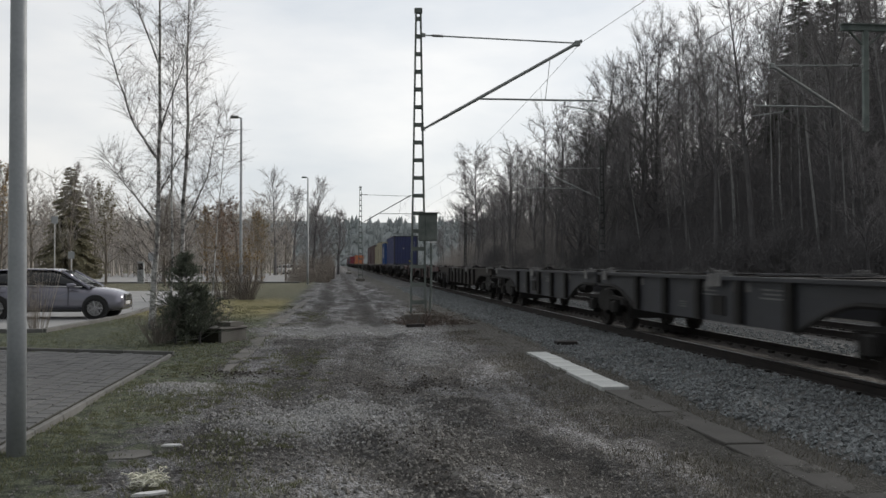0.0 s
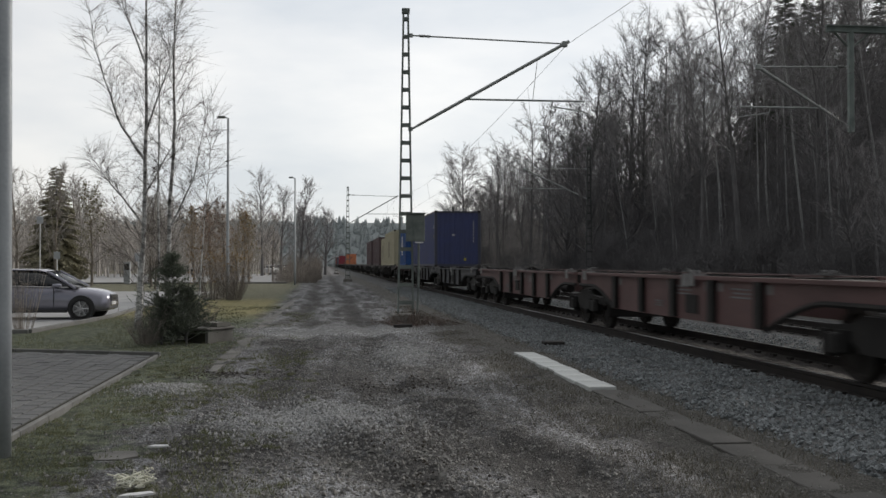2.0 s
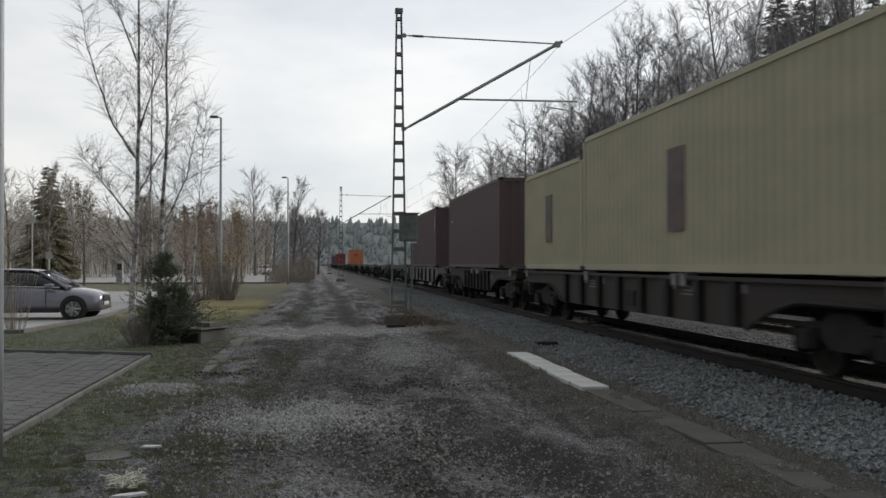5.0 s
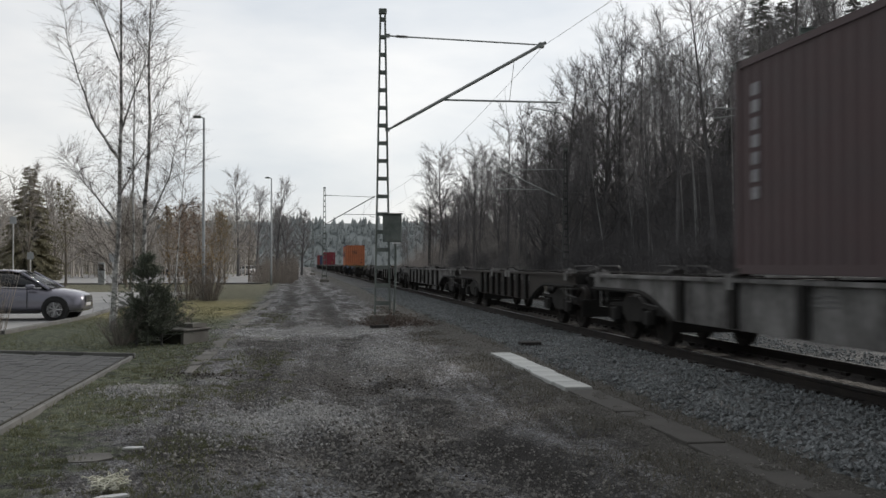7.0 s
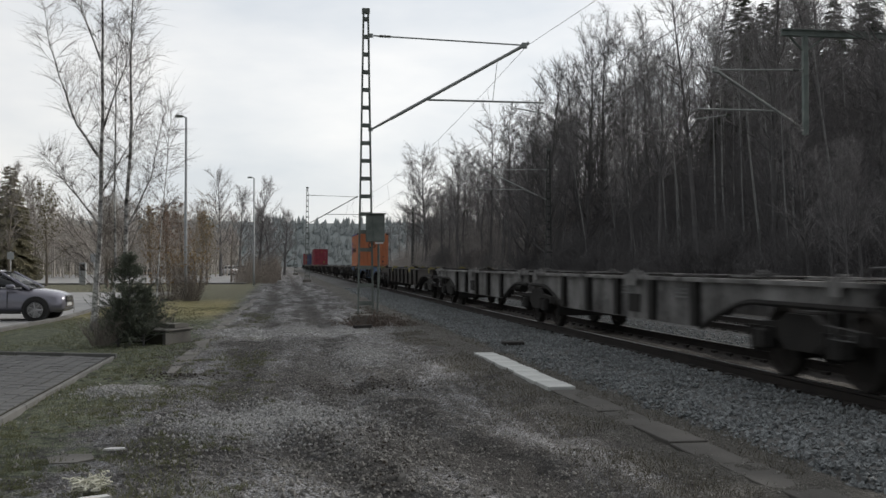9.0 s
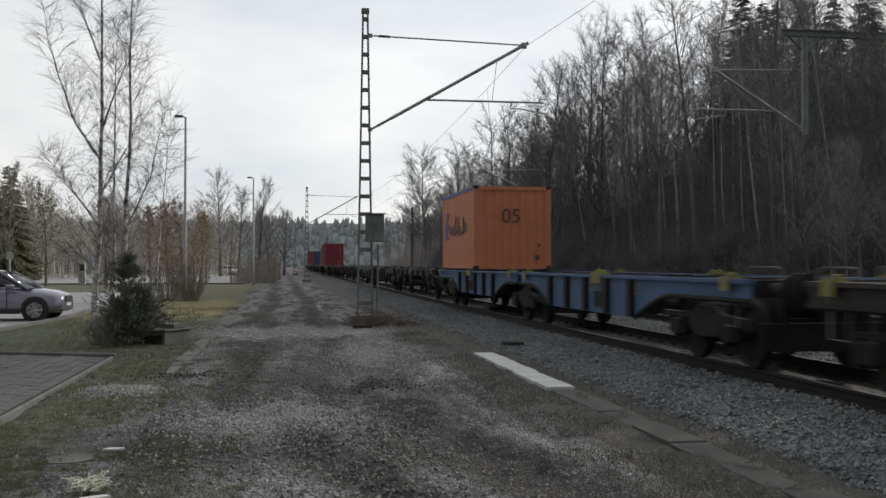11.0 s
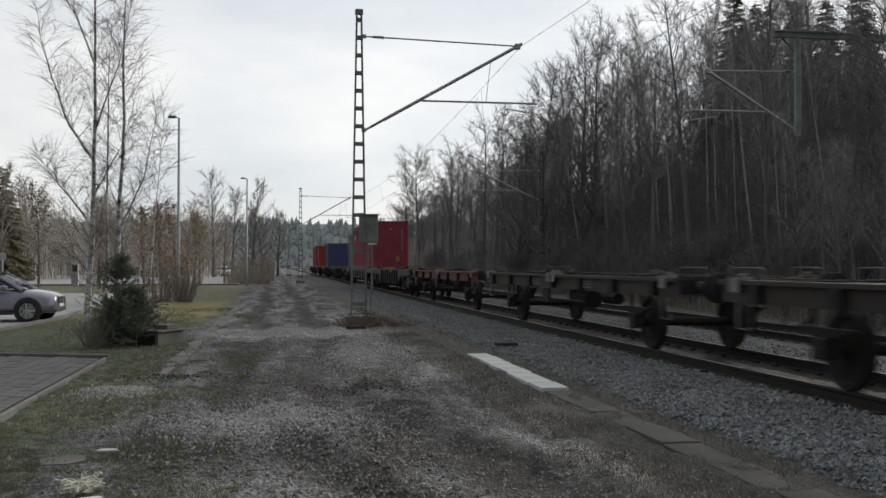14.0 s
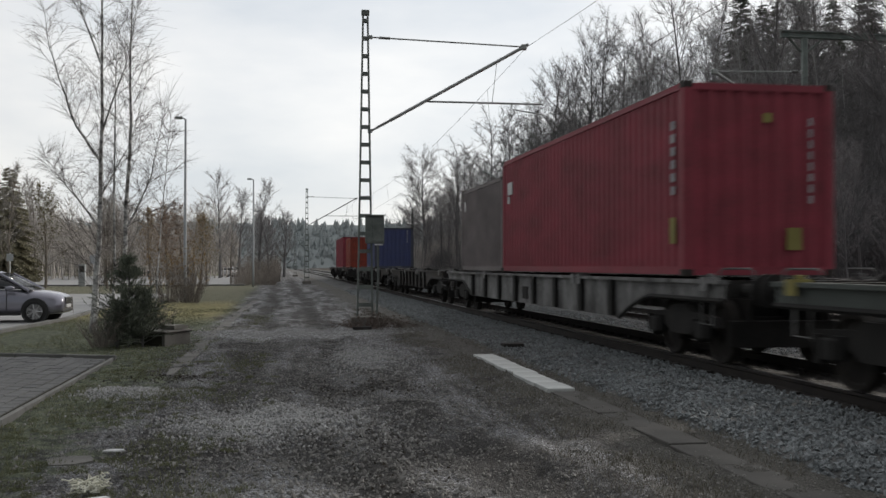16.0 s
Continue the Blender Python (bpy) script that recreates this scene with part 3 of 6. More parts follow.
def buffers(t, y, s):
    """Buffers, headstock, hook and hose at one end; s: which way the end looks."""
    def build(bm):
        tube(bm, [(0, 0, 0), (0, s * 0.36, 0)], 0.09, 12)
        tube(bm, [(0, s * 0.36, 0), (0, s * 0.62, 0)], 0.065, 12)
        tube(bm, [(0, s * 0.60, 0), (0, s * 0.64, 0)], 0.225, 16)
    for x in (-0.875, 0.875):
        put("buffer", shared("buffer|%d" % s, build), M["black"], t, (x, y, 1.02))

    def hook(bm):
        box(bm, -0.05, 0.05, min(0, s * 0.45), max(0, s * 0.45), -0.06, 0.06)
        tube(bm, [(0.35, 0, 0), (0.35, s * 0.22, -0.1), (0.3, s * 0.38, -0.42), (0.2, s * 0.5, -0.5)], 0.025, 6)
    put("coupling", shared("coupling|%d" % s, hook), M["black"], t, (0, y, 0.98))

    def grip(bm):
        tube(bm, [(0, 0, 0), (0, 0, 0.13), (0.05, 0, 0.17), (0.45, 0, 0.17), (0.5, 0, 0.13), (0.5, 0, 0)], 0.014, 6)

    def step(bm):
        tube(bm, [(0, -s * 0.25, -0.1), (0, -s * 0.25, -0.62), (0, -s * 0.62, -0.62), (0, -s * 0.62, -0.1)], 0.015, 6)
    for x in (-1.18, 0.68):
        put("handrail", shared("handrail|", grip), M["w_pale"], t, (x, y - s * 0.15, 1.14), label="pale bent-tube shunter's handrail")
    for x in (-1.18, 1.18):
        put("step_iron", shared("step_iron|%d" % s, step), M["w_pale"], t, (x, y - s * 0.15, 1.14))


def sill_side(t, outline, key, mat_, ribs):
    for s in (-1, 1):
        def build(bm):
            prism(bm, outline, "x", s * 1.18 - 0.012, s * 1.18 + 0.012)
            ys = [p[0] for p in outline]
            box(bm, s * 1.20 - 0.07, s * 1.20 + 0.07, min(ys), max(ys), 1.10, 1.155)
        put("side_sill", shared("side_sill|%s|%d" % (key, s), build), mat_, t)
        for y, z0 in ribs:
            def rib(bm):
                box(bm, s * 1.22 - 0.05, s * 1.22 + 0.05, -0.11, 0.11, z0, 1.10)
            put("rib", shared("rib|%d|%.2f" % (s, z0), rib), M["black"], t, (0, y, 0))
            for a in (-0.26, 0.26):
                if s < 0 and z0 < 0.6 and int(y * 3 + a * 7) % 3:
                    put("scuffed_plate", shared("scuffed_plate|", lambda bm: box(bm, -1.20, -1.193, -0.075, 0.075, 0.93, 1.06, 0.002)), M["w_pale"], t, (0, y + a, 0))
        low = outline[1:-1]
        if len(low) > 6:
            n = len(low) // 2
            for half in (low[:n], low[n:]):
                def flange(bm):
                    tube(bm, [(s * 1.2, ya, za) for ya, za in half], 0.04, 5)
                put("arch_flange", shared("arch_flange|%s|%d|%.2f" % (key, s, half[0][0]), flange), M["black"], t)


def deck(t, y0, y1, mat_):
    def build(bm):
        for x in (-0.45, 0.45):
            box(bm, x - 0.1, x + 0.1, y0, y1, 0.86, 1.12)
        n = max(3, int((y1 - y0) / 2.4))
        for k in range(n + 1):
            y = y0 + 0.12 + (y1 - y0 - 0.24) * k / n
            box(bm, -1.16, 1.16, y - 0.1, y + 0.1, 0.92, 1.145)
    put("deck_frame", shared("deck_frame|%.2f|%.2f" % (y0, y1), build), mat_, t)


def spigots(t, ys, mat_):
    def build(bm):
        box(bm, -0.11, 0.11, -0.09, 0.09, 0.0, 0.035)
        box(bm, -0.04, 0.04, -0.05, 0.05, 0.035, 0.085, 0.01)
        box(bm, -0.125, -0.112, -0.12, 0.12, -0.16, 0.03)
    for y in ys:
        for s in (-1, 1):
            put("container_spigot", shared("container_spigot|", build), mat_, t, (s * 1.16, y, 1.157), 0 if s < 0 else 180)


def plate_marks(t, ys, low, high, mat_, width=0.5):
    def build(bm):
        for k in range(3):
            z = low + (high - low) * k / 2
            box(bm, -0.003, 0.003, -width / 2, width / 2 * (1 - 0.3 * (k % 2)), z - 0.012, z + 0.012)
    for y in ys:
        put("stencil_mark", shared("stencil_mark|%.2f|%.2f|%.2f" % (width, low, high), build), mat_, t, (-1.2, y, 0))


def brake_gear(t, y, key="b"):
    def build(bm):
        tube(bm, [(-0.3, -0.6, 0.62), (-0.3, 0.5, 0.62)], 0.2, 12)
        tube(bm, [(0.4, -0.2, 0.6), (0.4, 0.6, 0.6)], 0.13, 12)
        tube(bm, [(-0.9, -1.8, 0.6), (-0.9, 1.8, 0.6)], 0.02, 6)
        box(bm, -1.22, -1.16, -0.25, 0.25, 0.55, 0.85)
    put("brake_gear", shared("brake_gear|" + key, build), M["black"], t, (0, y, 0))


def articulated(u0, u1, mat_, spig, label):
    """Twin container wagon: two deep-bellied frames that share a middle bogie."""
    L = u1 - u0
    h = L / 2 - 0.62
    t = thing("container_wagon", (0, 0, 0), label, "freight wagon", "wagons of the train")
    for s in (-1, 1):
        a, b = (-h, -0.22) if s < 0 else (0.22, h)
        o0, o1 = (3.1, 1.5) if s < 0 else (1.5, 3.1)
        out = belly(a, b, o0, o1)
        ribs = [(a + o0 + 1.3 + (b - a - o0 - o1 - 2.6) * k / 4, 0.46) for k in range(5)]
        sill_side(t, out, "art%.1f%d" % (L, s), mat_, ribs)
        deck(t, a, b, M["black"])
        bogie(t, s * (h - 1.75))
        spigots(t, [a + 0.6, (a + b) / 2 - 0.15, (a + b) / 2 + 0.15, b - 0.6], spig)
        mid = (a + b) / 2
        plate_marks(t, [mid - 1.9, mid + 0.4], 0.86, 0.98, M["stencil"], 0.7)
        plate_marks(t, [mid + 1.6], 0.62, 0.70, M["stencil"], 0.4)
        brake_gear(t, mid)
        buffers(t, s * h, s)
    bogie(t, 0)
    return t


def four_axle(u0, u1, mat_, spig, label):
    """Single-frame container wagon on two bogies."""
    h = (u1 - u0) / 2 - 0.62
    t = thing("container_wagon", (0, 0, 0), label, "freight wagon", "wagons of the train")
    sill_side(t, belly(-h, h, 3.1, 3.1), "four%.1f" % h, mat_, [(-h + 4.6 + (2 * h - 9.2) * k / 7, 0.46) for k in range(8)])
    deck(t, -h, h, M["black"])
    spigots(t, [-h + 0.5, -h + 6.5, -h + 6.9, h - 6.5, h - 0.5], spig)
    plate_marks(t, [-3, 2.5], 0.86, 0.98, M["stencil"], 0.7)
    brake_gear(t, 0)
    for s in (-1, 1):
        bogie(t, s * (h - 1.9))
        buffers(t, s * h, s)
    return t


def two_axle(u0, u1, mat_, spig, label):
    """Low flat wagon on two single axles with leaf springs and a straight sill."""
    h = (u1 - u0) / 2 - 0.62
    t = thing("flat_wagon", (0, 0, 0), label, "freight wagon", "wagons of the train")
    sill_side(t, [(-h, 1.15), (-h, 0.86), (h, 0.86), (h, 1.15)], "two%.1f" % h, mat_, [(-h + 1.0 + (2 * h - 2.0) * k / 6, 0.87) for k in range(7)])
    deck(t, -h, h, M["black"])
    spigots(t, [-h + 0.5, -0.2, 0.2, h - 0.5], spig)
    plate_marks(t, [-2.2, 1.5], 0.93, 1.04, M["stencil"], 0.8)
    brake_gear(t, 0.6)

    def spring(bm):
        for k in range(4):
            w = 0.6 - k * 0.12
            box(bm, -0.05, 0.05, -w, w, 0.66 - k * 0.028, 0.689 - k * 0.028)

    def guard(bm):
        box(bm, -0.015, 0.015, -0.03, 0.03, 0.22, 0.9)
    for s in (-1, 1):
        y = s * (h - 2.25)
        for side in (-1.02, 1.02):
            put("leaf_spring", shared("leaf_spring|", spring), M["black"], t, (side, y, -0.05))
            for a in (-0.256, 0.256):
                put("axle_guard", shared("axle_guard|", guard), M["black"], t, (side, y + a, -0.05))
            case = put("axle_box", shared("axle_box|%.2f" % side, lambda bm: box(bm, side - 0.10, side + 0.10, -0.14, 0.14, 0.33, 0.58, 0.02)), M["black"], t, (0, y, -0.05))
        WHEELS.append((0.0, put("wheelset", shared("wheelset|", wheelset_build), M["wheel"], case, (0, 0, 0.43))))
        buffers(t, s * h, s)
    return t


def corrugation(bm, length, z0, z1, place, pitch=0.278, deep=0.036):
    """A trapezoid-folded sheet; place(a, z, d) gives the point at a along it, d in from its face."""
    n = max(4, int(length / pitch))
    p = length / n
    a0 = [(0, 0), (0.26, 0), (0.5, 1), (0.76, 1)]
    cut = [(i * p + f * p, d * deep) for i in range(n) for f, d in a0] + [(length, 0)]
    lo, hi = [bm.verts.new(place(a, z0, d)) for a, d in cut], [bm.verts.new(place(a, z1, d)) for a, d in cut]
    for i in range(len(cut) - 1):
        bm.faces.new((lo[i], lo[i + 1], hi[i + 1], hi[i]))


def lettering(words, size):
    """A flat mesh of words in the built-in font."""
    data = bpy.data.curves.new("lettering", "FONT")
    data.body, data.size, data.extrude = words, size, 0.002
    ob = new("lettering", data)
    bpy.context.view_layer.update()
    me = bpy.data.meshes.new_from_object(ob.evaluated_get(bpy.context.evaluated_depsgraph_get()))
    bpy.data.objects.remove(ob)
    return me


def container(length, height, mat_, label, marks=(), deep=0.036):
    """Steel box: corner posts and castings, folded walls, roof; origin at the middle of its floor."""
    t = thing("shipping_container", (0, 0, 0), label, "container", "containers on the train")
    w, h = 1.219, length / 2
    for s in (-1, 1):
        put("side_panel", shared("side_panel|%.2f|%.2f|%d|%.3f" % (length, height, s, deep), lambda bm: corrugation(bm, length - 0.3, 0.14, height - 0.1, lambda a, z, d: (s * (w - 0.012 - d), -h + 0.15 + a, z), 0.278, deep)), mat_, t)
        put("end_panel", shared("end_panel|%.2f|%d" % (height, s), lambda bm: corrugation(bm, 2 * w - 0.3, 0.14, height - 0.1, lambda a, z, d: (-w + 0.15 + a, s * (0.0 - 0.012 - d), z), 0.25, 0.04)), mat_, t, (0, s * h, 0))

    def frame_(bm):
        for sx in (-1, 1):
            for sy in (-1, 1):
                box(bm, min(sx * w, sx * (w - 0.15)), max(sx * w, sx * (w - 0.15)), min(sy * h, sy * (h - 0.16)), max(sy * h, sy * (h - 0.16)), 0.1, height - 0.1, 0.01)
            box(bm, min(sx * w, sx * (w - 0.06)), max(sx * w, sx * (w - 0.06)), -h + 0.16, h - 0.16, 0.03, 0.15)
            box(bm, min(sx * w, sx * (w - 0.06)), max(sx * w, sx * (w - 0.06)), -h + 0.16, h - 0.16, height - 0.12, height - 0.03)
            box(bm, -w + 0.15, w - 0.15, min(sx * h, sx * (h - 0.08)), max(sx * h, sx * (h - 0.08)), 0.02, 0.15)
            box(bm, -w + 0.15, w - 0.15, min(sx * h, sx * (h - 0.08)), max(sx * h, sx * (h - 0.08)), height - 0.14, height - 0.03)
    put("corner_post_frame", shared("frame|%.2f|%.2f" % (length, height), frame_), M["c_rail"] if mat_ is M["c_navy"] else mat_, t)

    for sx in (-1, 1):
        for sy in (-1, 1):
            for z in (0, height - 0.118):
                put("corner_casting", shared("corner_casting|", lambda bm: box(bm, -0.082, 0.082, -0.09, 0.09, 0, 0.118, 0.012)), M["w_dark"], t, (sx * (w - 0.079), sy * (h - 0.087), z))
    put("roof", shared("roof|%.2f|%.2f" % (length, height), lambda bm: corrugation(bm, length - 0.2, -w + 0.05, w - 0.05, lambda a, z, d: (z, -h + 0.1 + a, height - 0.045 - 0.5 * d), 0.3, 0.03)), mat_, t)
    put("floor", shared("cfloor|%.2f" % length, lambda bm: box(bm, -w + 0.06, w - 0.06, -h + 0.1, h - 0.1, 0.03, 0.12)), M["black"], t)
    for face, words, a0, z0, size, m2 in [q for q in marks if q[0] == "words"]:
        ob = put("painted_number", lettering(words, size), m2, t)
        ob.matrix_basis = pose(a0, -h - 0.004, z0, 90, 0, 0)
    for face, a0, a1, z0, z1, m2 in [q for q in marks if q[0] != "words"]:
        if face == "left":
            fn = lambda bm: box(bm, -w - 0.004, -w + 0.008, a0, a1, z0, z1)
        else:
            fn = lambda bm: box(bm, a0, a1, -h - 0.004, -h + 0.008, z0, z1)
        ob = solid("painted_mark", fn, m2, t)
    return t


M["c_navy"] = paint("navy_container_paint", (0.072, 0.088, 0.205), (0.075, 0.08, 0.12))
M["c_rail"] = paint("scuffed_greyed_frame_paint", (0.080, 0.088, 0.125), (0.075, 0.07, 0.075))
M["c_blue"] = paint("blue_container_paint", (0.035, 0.11, 0.33))
M["c_yellow"] = paint("dull_yellow_container_paint", (0.50, 0.465, 0.33), (0.33, 0.31, 0.22))
M["c_brown"] = paint("red_brown_container_paint", (0.125, 0.084, 0.088), (0.10, 0.085, 0.09))
M["c_orange"] = paint("orange_container_paint", (0.66, 0.235, 0.115), (0.4, 0.18, 0.11))
M["c_vermilion"] = paint("orange_red_container_paint", (0.36, 0.07, 0.045))
M["c_red"] = paint("dark_red_container_paint", (0.34, 0.056, 0.082))
M["c_grey"] = paint("grey_container_paint", (0.21, 0.18, 0.18))
M["mark"] = surface("pale_lettering_paint", (0.26, 0.26, 0.28), (0.45, 0.45, 0.47), 0.6, 0, 3, 30, 0)
M["mark_dark"] = surface("dark_lettering_paint", (0.05, 0.04, 0.04), (0.13, 0.085, 0.07), 0.6, 0, 3, 30, 0)
M["mark_blue"] = surface("blue_mark_paint", (0.05, 0.08, 0.32), (0.07, 0.11, 0.4), 0.6, 0, 3, 30, 0)

M["dull_yellow"] = surface("faded_yellow_paint", (0.22, 0.19, 0.05), (0.3, 0.26, 0.08), 0.7, 0, 3, 30, 0)
RIDERS = []          # (thing, u of its middle, height over the rail)
FLOOR = 1.27


def load(u0, length, height, mat_, label, marks=()):
    t = container(length, height, mat_, label, marks, 0.012 if mat_ is M["c_orange"] else 0.036 if mat_ is not M["c_brown"] else 0.026)
    RIDERS.append((t, u0 + length / 2, FLOOR))


def consist():
    """The wagons from the front of the train backwards; u is the distance along the line at the start."""
    A, F4, F2 = articulated, four_axle, two_axle
    rows = [
        (A, -51.8, -22.2, "w_dark", "black", "grimy dark twin container wagon, empty"),
        (A, -22.0, 7.6, "w_grey", "white", "grimy grey twin container wagon, empty"),
        (A, 7.8, 37.2, "w_grey", "white", "grimy grey twin container wagon, empty"),
        (F4, 37.4, 57.1, "w_dark", "white", "grimy dark brown container wagon, empty"),
        (A, 57.3, 86.9, "w_brown", "white", "faded red-brown twin container wagon, empty"),
        (A, 87.1, 116.7, "w_grey", "white", "grey twin container wagon carrying one navy container"),
        (F2, 116.9, 131.0, "w_rust", "white", "grimy dark red flat wagon carrying a blue container"),
        (F4, 131.2, 151.2, "w_dark", "white", "dark container wagon carrying two yellow containers"),
        (F4, 151.4, 167.1, "w_dark", "white", "dark container wagon carrying a brown container"),
        (F4, 167.3, 191.3, "w_pale", "white", "pale grimy container wagon carrying a brown container"),
        (F4, 191.5, 208.2, "w_dark", "white", "dark brown container wagon, empty"),
        (F4, 208.4, 229.3, "w_pale", "white", "pale grimy container wagon, empty"),
        (A, 229.5, 259.2, "w_pale", "white", "pale dirty twin container wagon, empty"),
        (F4, 259.4, 281.0, "w_dark", "yellow", "dark container wagon with yellow spigots, empty"),
        (A, 281.2, 307.6, "w_blue", "yellow", "bright blue twin container wagon carrying an orange container"),
        (F2, 307.8, 322.1, "w_dark", "white", "dark grimy flat wagon, empty"),
        (F4, 322.3, 342.1, "w_dark", "white", "dark brown container wagon, empty"),
        (F2, 342.3, 356.6, "w_dark", "white", "dark grimy flat wagon, empty"),
        (F2, 356.8, 371.6, "w_dark", "white", "dark grimy flat wagon, empty"),
        (F2, 371.8, 386.6, "w_red", "white", "faded red flat wagon, empty"),
        (F4, 386.8, 404.3, "w_green", "yellow", "grey-green container wagon with yellow spigots, empty"),
        (F4, 404.5, 428.0, "w_pale", "white", "pale grimy container wagon carrying a red and a grey container"),
        (F4, 428.2, 447.0, "w_dark", "white", "dark container wagon, empty"),
        (F4, 447.2, 467.0, "w_dark", "white", "dark container wagon carrying a navy container"),
        (F4, 467.2, 487.0, "w_dark", "white", "dark container wagon carrying an orange container"),
        (A, 487.2, 517.0, "w_dark", "white", "dark twin container wagon carrying red containers"),
    ]
    for fn, u0, u1, m1, m2, label in rows:
        t = fn(u0, u1, M[m1], M[{"white": "w_pale", "yellow": "dull_yellow"}.get(m2, m2)], label)
        RIDERS.append((t, (u0 + u1) / 2, 0.08))
    m, k, y_, d_, b_ = M["mark"], M["white"], M["yellow"], M["mark_dark"], M["mark_blue"]
    bars = [("end", 0.81, 0.86, 2.30 - 0.17 * i, 2.42 - 0.17 * i, m) for i in range(8)]
    load(101.9, 13.72, 2.95, M["c_navy"], "long navy blue high steel container on a grey wagon",
         bars[:7] + [("end", -0.3, -0.16, 1.62, 1.72, m), ("end", 0.33, 0.44, 0.32, 0.46, y_), ("left", -6.49, -6.38, 2.02, 2.22, m), ("left", -6.5, -6.36, 1.52, 1.64, M["dull_yellow"]), ("left", 5.81, 6.36, 2.38, 2.6, M["dull_yellow"]), ("left", 5.06, 5.71, 2.40, 2.58, M["dull_yellow"]), ("left", 4.96, 5.51, 2.12, 2.19, m), ("left", 5.61, 5.91, 2.10, 2.17, M["c_red"]), ("left", 6.01, 6.36, 2.08, 2.15, m)])
    # broken white disc of seven bars, each cut once
    emblem = []
    for i in range(7):
        z, half = 0.86 + 0.2 * i, 0.72 * math.sqrt(1 - ((i - 3) / 3.7) ** 2)
        cut = 0.1 + 0.34 * math.sin(i * 2.3)
        emblem += [("left", 0.1 - half, cut - 0.05, z - 0.07, z + 0.08, k), ("left", cut + 0.05 + 0.06 * (i % 2), 0.1 + half, z - 0.08, z + 0.06, k)]
    load(120.6, 6.058, 2.591, M["c_blue"], "bright blue short steel container with a round white emblem",
         bars[:5] + emblem + [("left", 2.5, 2.62, 0.75 + 0.24 * i, 0.9 + 0.24 * i, m) for i in range(6)])
    load(132.3, 12.19, 2.95, M["c_yellow"], "dull yellow high steel container with a dark emblem", [("left", 0.0, 0.8, 0.7, 2.1, d_)])
    load(144.6, 6.058, 2.591, M["c_yellow"], "dull yellow short steel container", [("left", -0.2, 0.5, 0.7, 1.9, d_)])
    load(154.6, 12.19, 2.95, M["c_brown"], "red-brown high steel container", bars + [("left", 4.9, 5.2, 1.9, 2.0, m)])
    load(171.9, 12.19, 2.95, M["c_brown"], "red-brown high steel container with pale upright lettering",
         bars + [("left", 5.38, 5.56, 1.02 + 0.23 * i, 1.18 + 0.23 * i, m) for i in range(7)] + [("left", -5.68, -5.57, 0.62, 0.80, M["dull_yellow"]), ("left", -5.68, -5.57, 1.5, 1.64, M["dull_yellow"]), ("left", -5.7, -5.6, 1.7, 2.5, m), ("end", -0.06, 0.08, 0.58, 0.76, y_)])
    load(300.2, 6.058, 2.591, M["c_orange"], "orange short steel container with dark lettering",
         [("left", -2.85, 2.85, 2.47, 2.555, b_), ("left", 2.22, 2.40, 1.12, 1.6, b_), ("left", 2.0, 2.2, 0.98, 1.95, b_), ("left", 1.72, 1.98, 1.0, 1.16, b_), ("left", 1.6, 1.98, 1.38, 1.54, b_), ("left", 1.7, 1.98, 1.76, 1.98, b_)] + [("left", a, b, c, d, d_) for a, b, c, d in ((1.35, 1.5, 1.2, 1.5), (0.95, 1.2, 1.15, 1.42), (0.55, 0.85, 1.15, 1.48), (0.2, 0.28, 1.1, 1.8), (-0.3, 0.1, 1.2, 1.3), (-0.3, -0.2, 1.2, 1.75), (-0.75, -0.45, 1.1, 1.4), (-1.15, -0.85, 1.15, 1.25), (-1.25, -1.17, 1.15, 1.7), (-1.7, -1.4, 1.2, 1.5))] + [("words", "05", -0.35, 1.45, 0.62, d_)] + [("end", 0.72, 0.85, 0.3, 0.45, d_), ("end", 0.8, 0.88, 0.7, 0.8, d_)])
    load(406.45, 12.19, 2.95, M["c_red"], "dark red high steel container with yellow plates",
         bars + [("left", 5.0, 5.5, 2.0, 2.32, k), ("left", 5.3, 5.5, 1.78, 1.96, k), ("left", -5.76, -5.55, 0.5, 0.9, M["dull_yellow"])] + [("left", -5.74, -5.6, 1.25 + 0.2 * i, 1.38 + 0.2 * i, m) for i in range(6)] + [("end", 0.44, 0.68, 0.4, 0.74, M["dull_yellow"]), ("end", 0.06, 0.2, 2.34, 2.48, M["dull_yellow"])])
    load(418.75, 6.058, 2.591, M["c_grey"], "grey-brown short steel container", [("left", 2.3, 2.5, 1.9, 2.2, k)])
    load(456.0, 6.058, 2.591, M["c_navy"], "navy blue short steel container", bars[:5])
    load(479.0, 6.058, 2.591, M["c_vermilion"], "orange-red short steel container")
    load(489.5, 12.19, 2.95, M["c_red"], "dark red steel container far down the train")


consist()


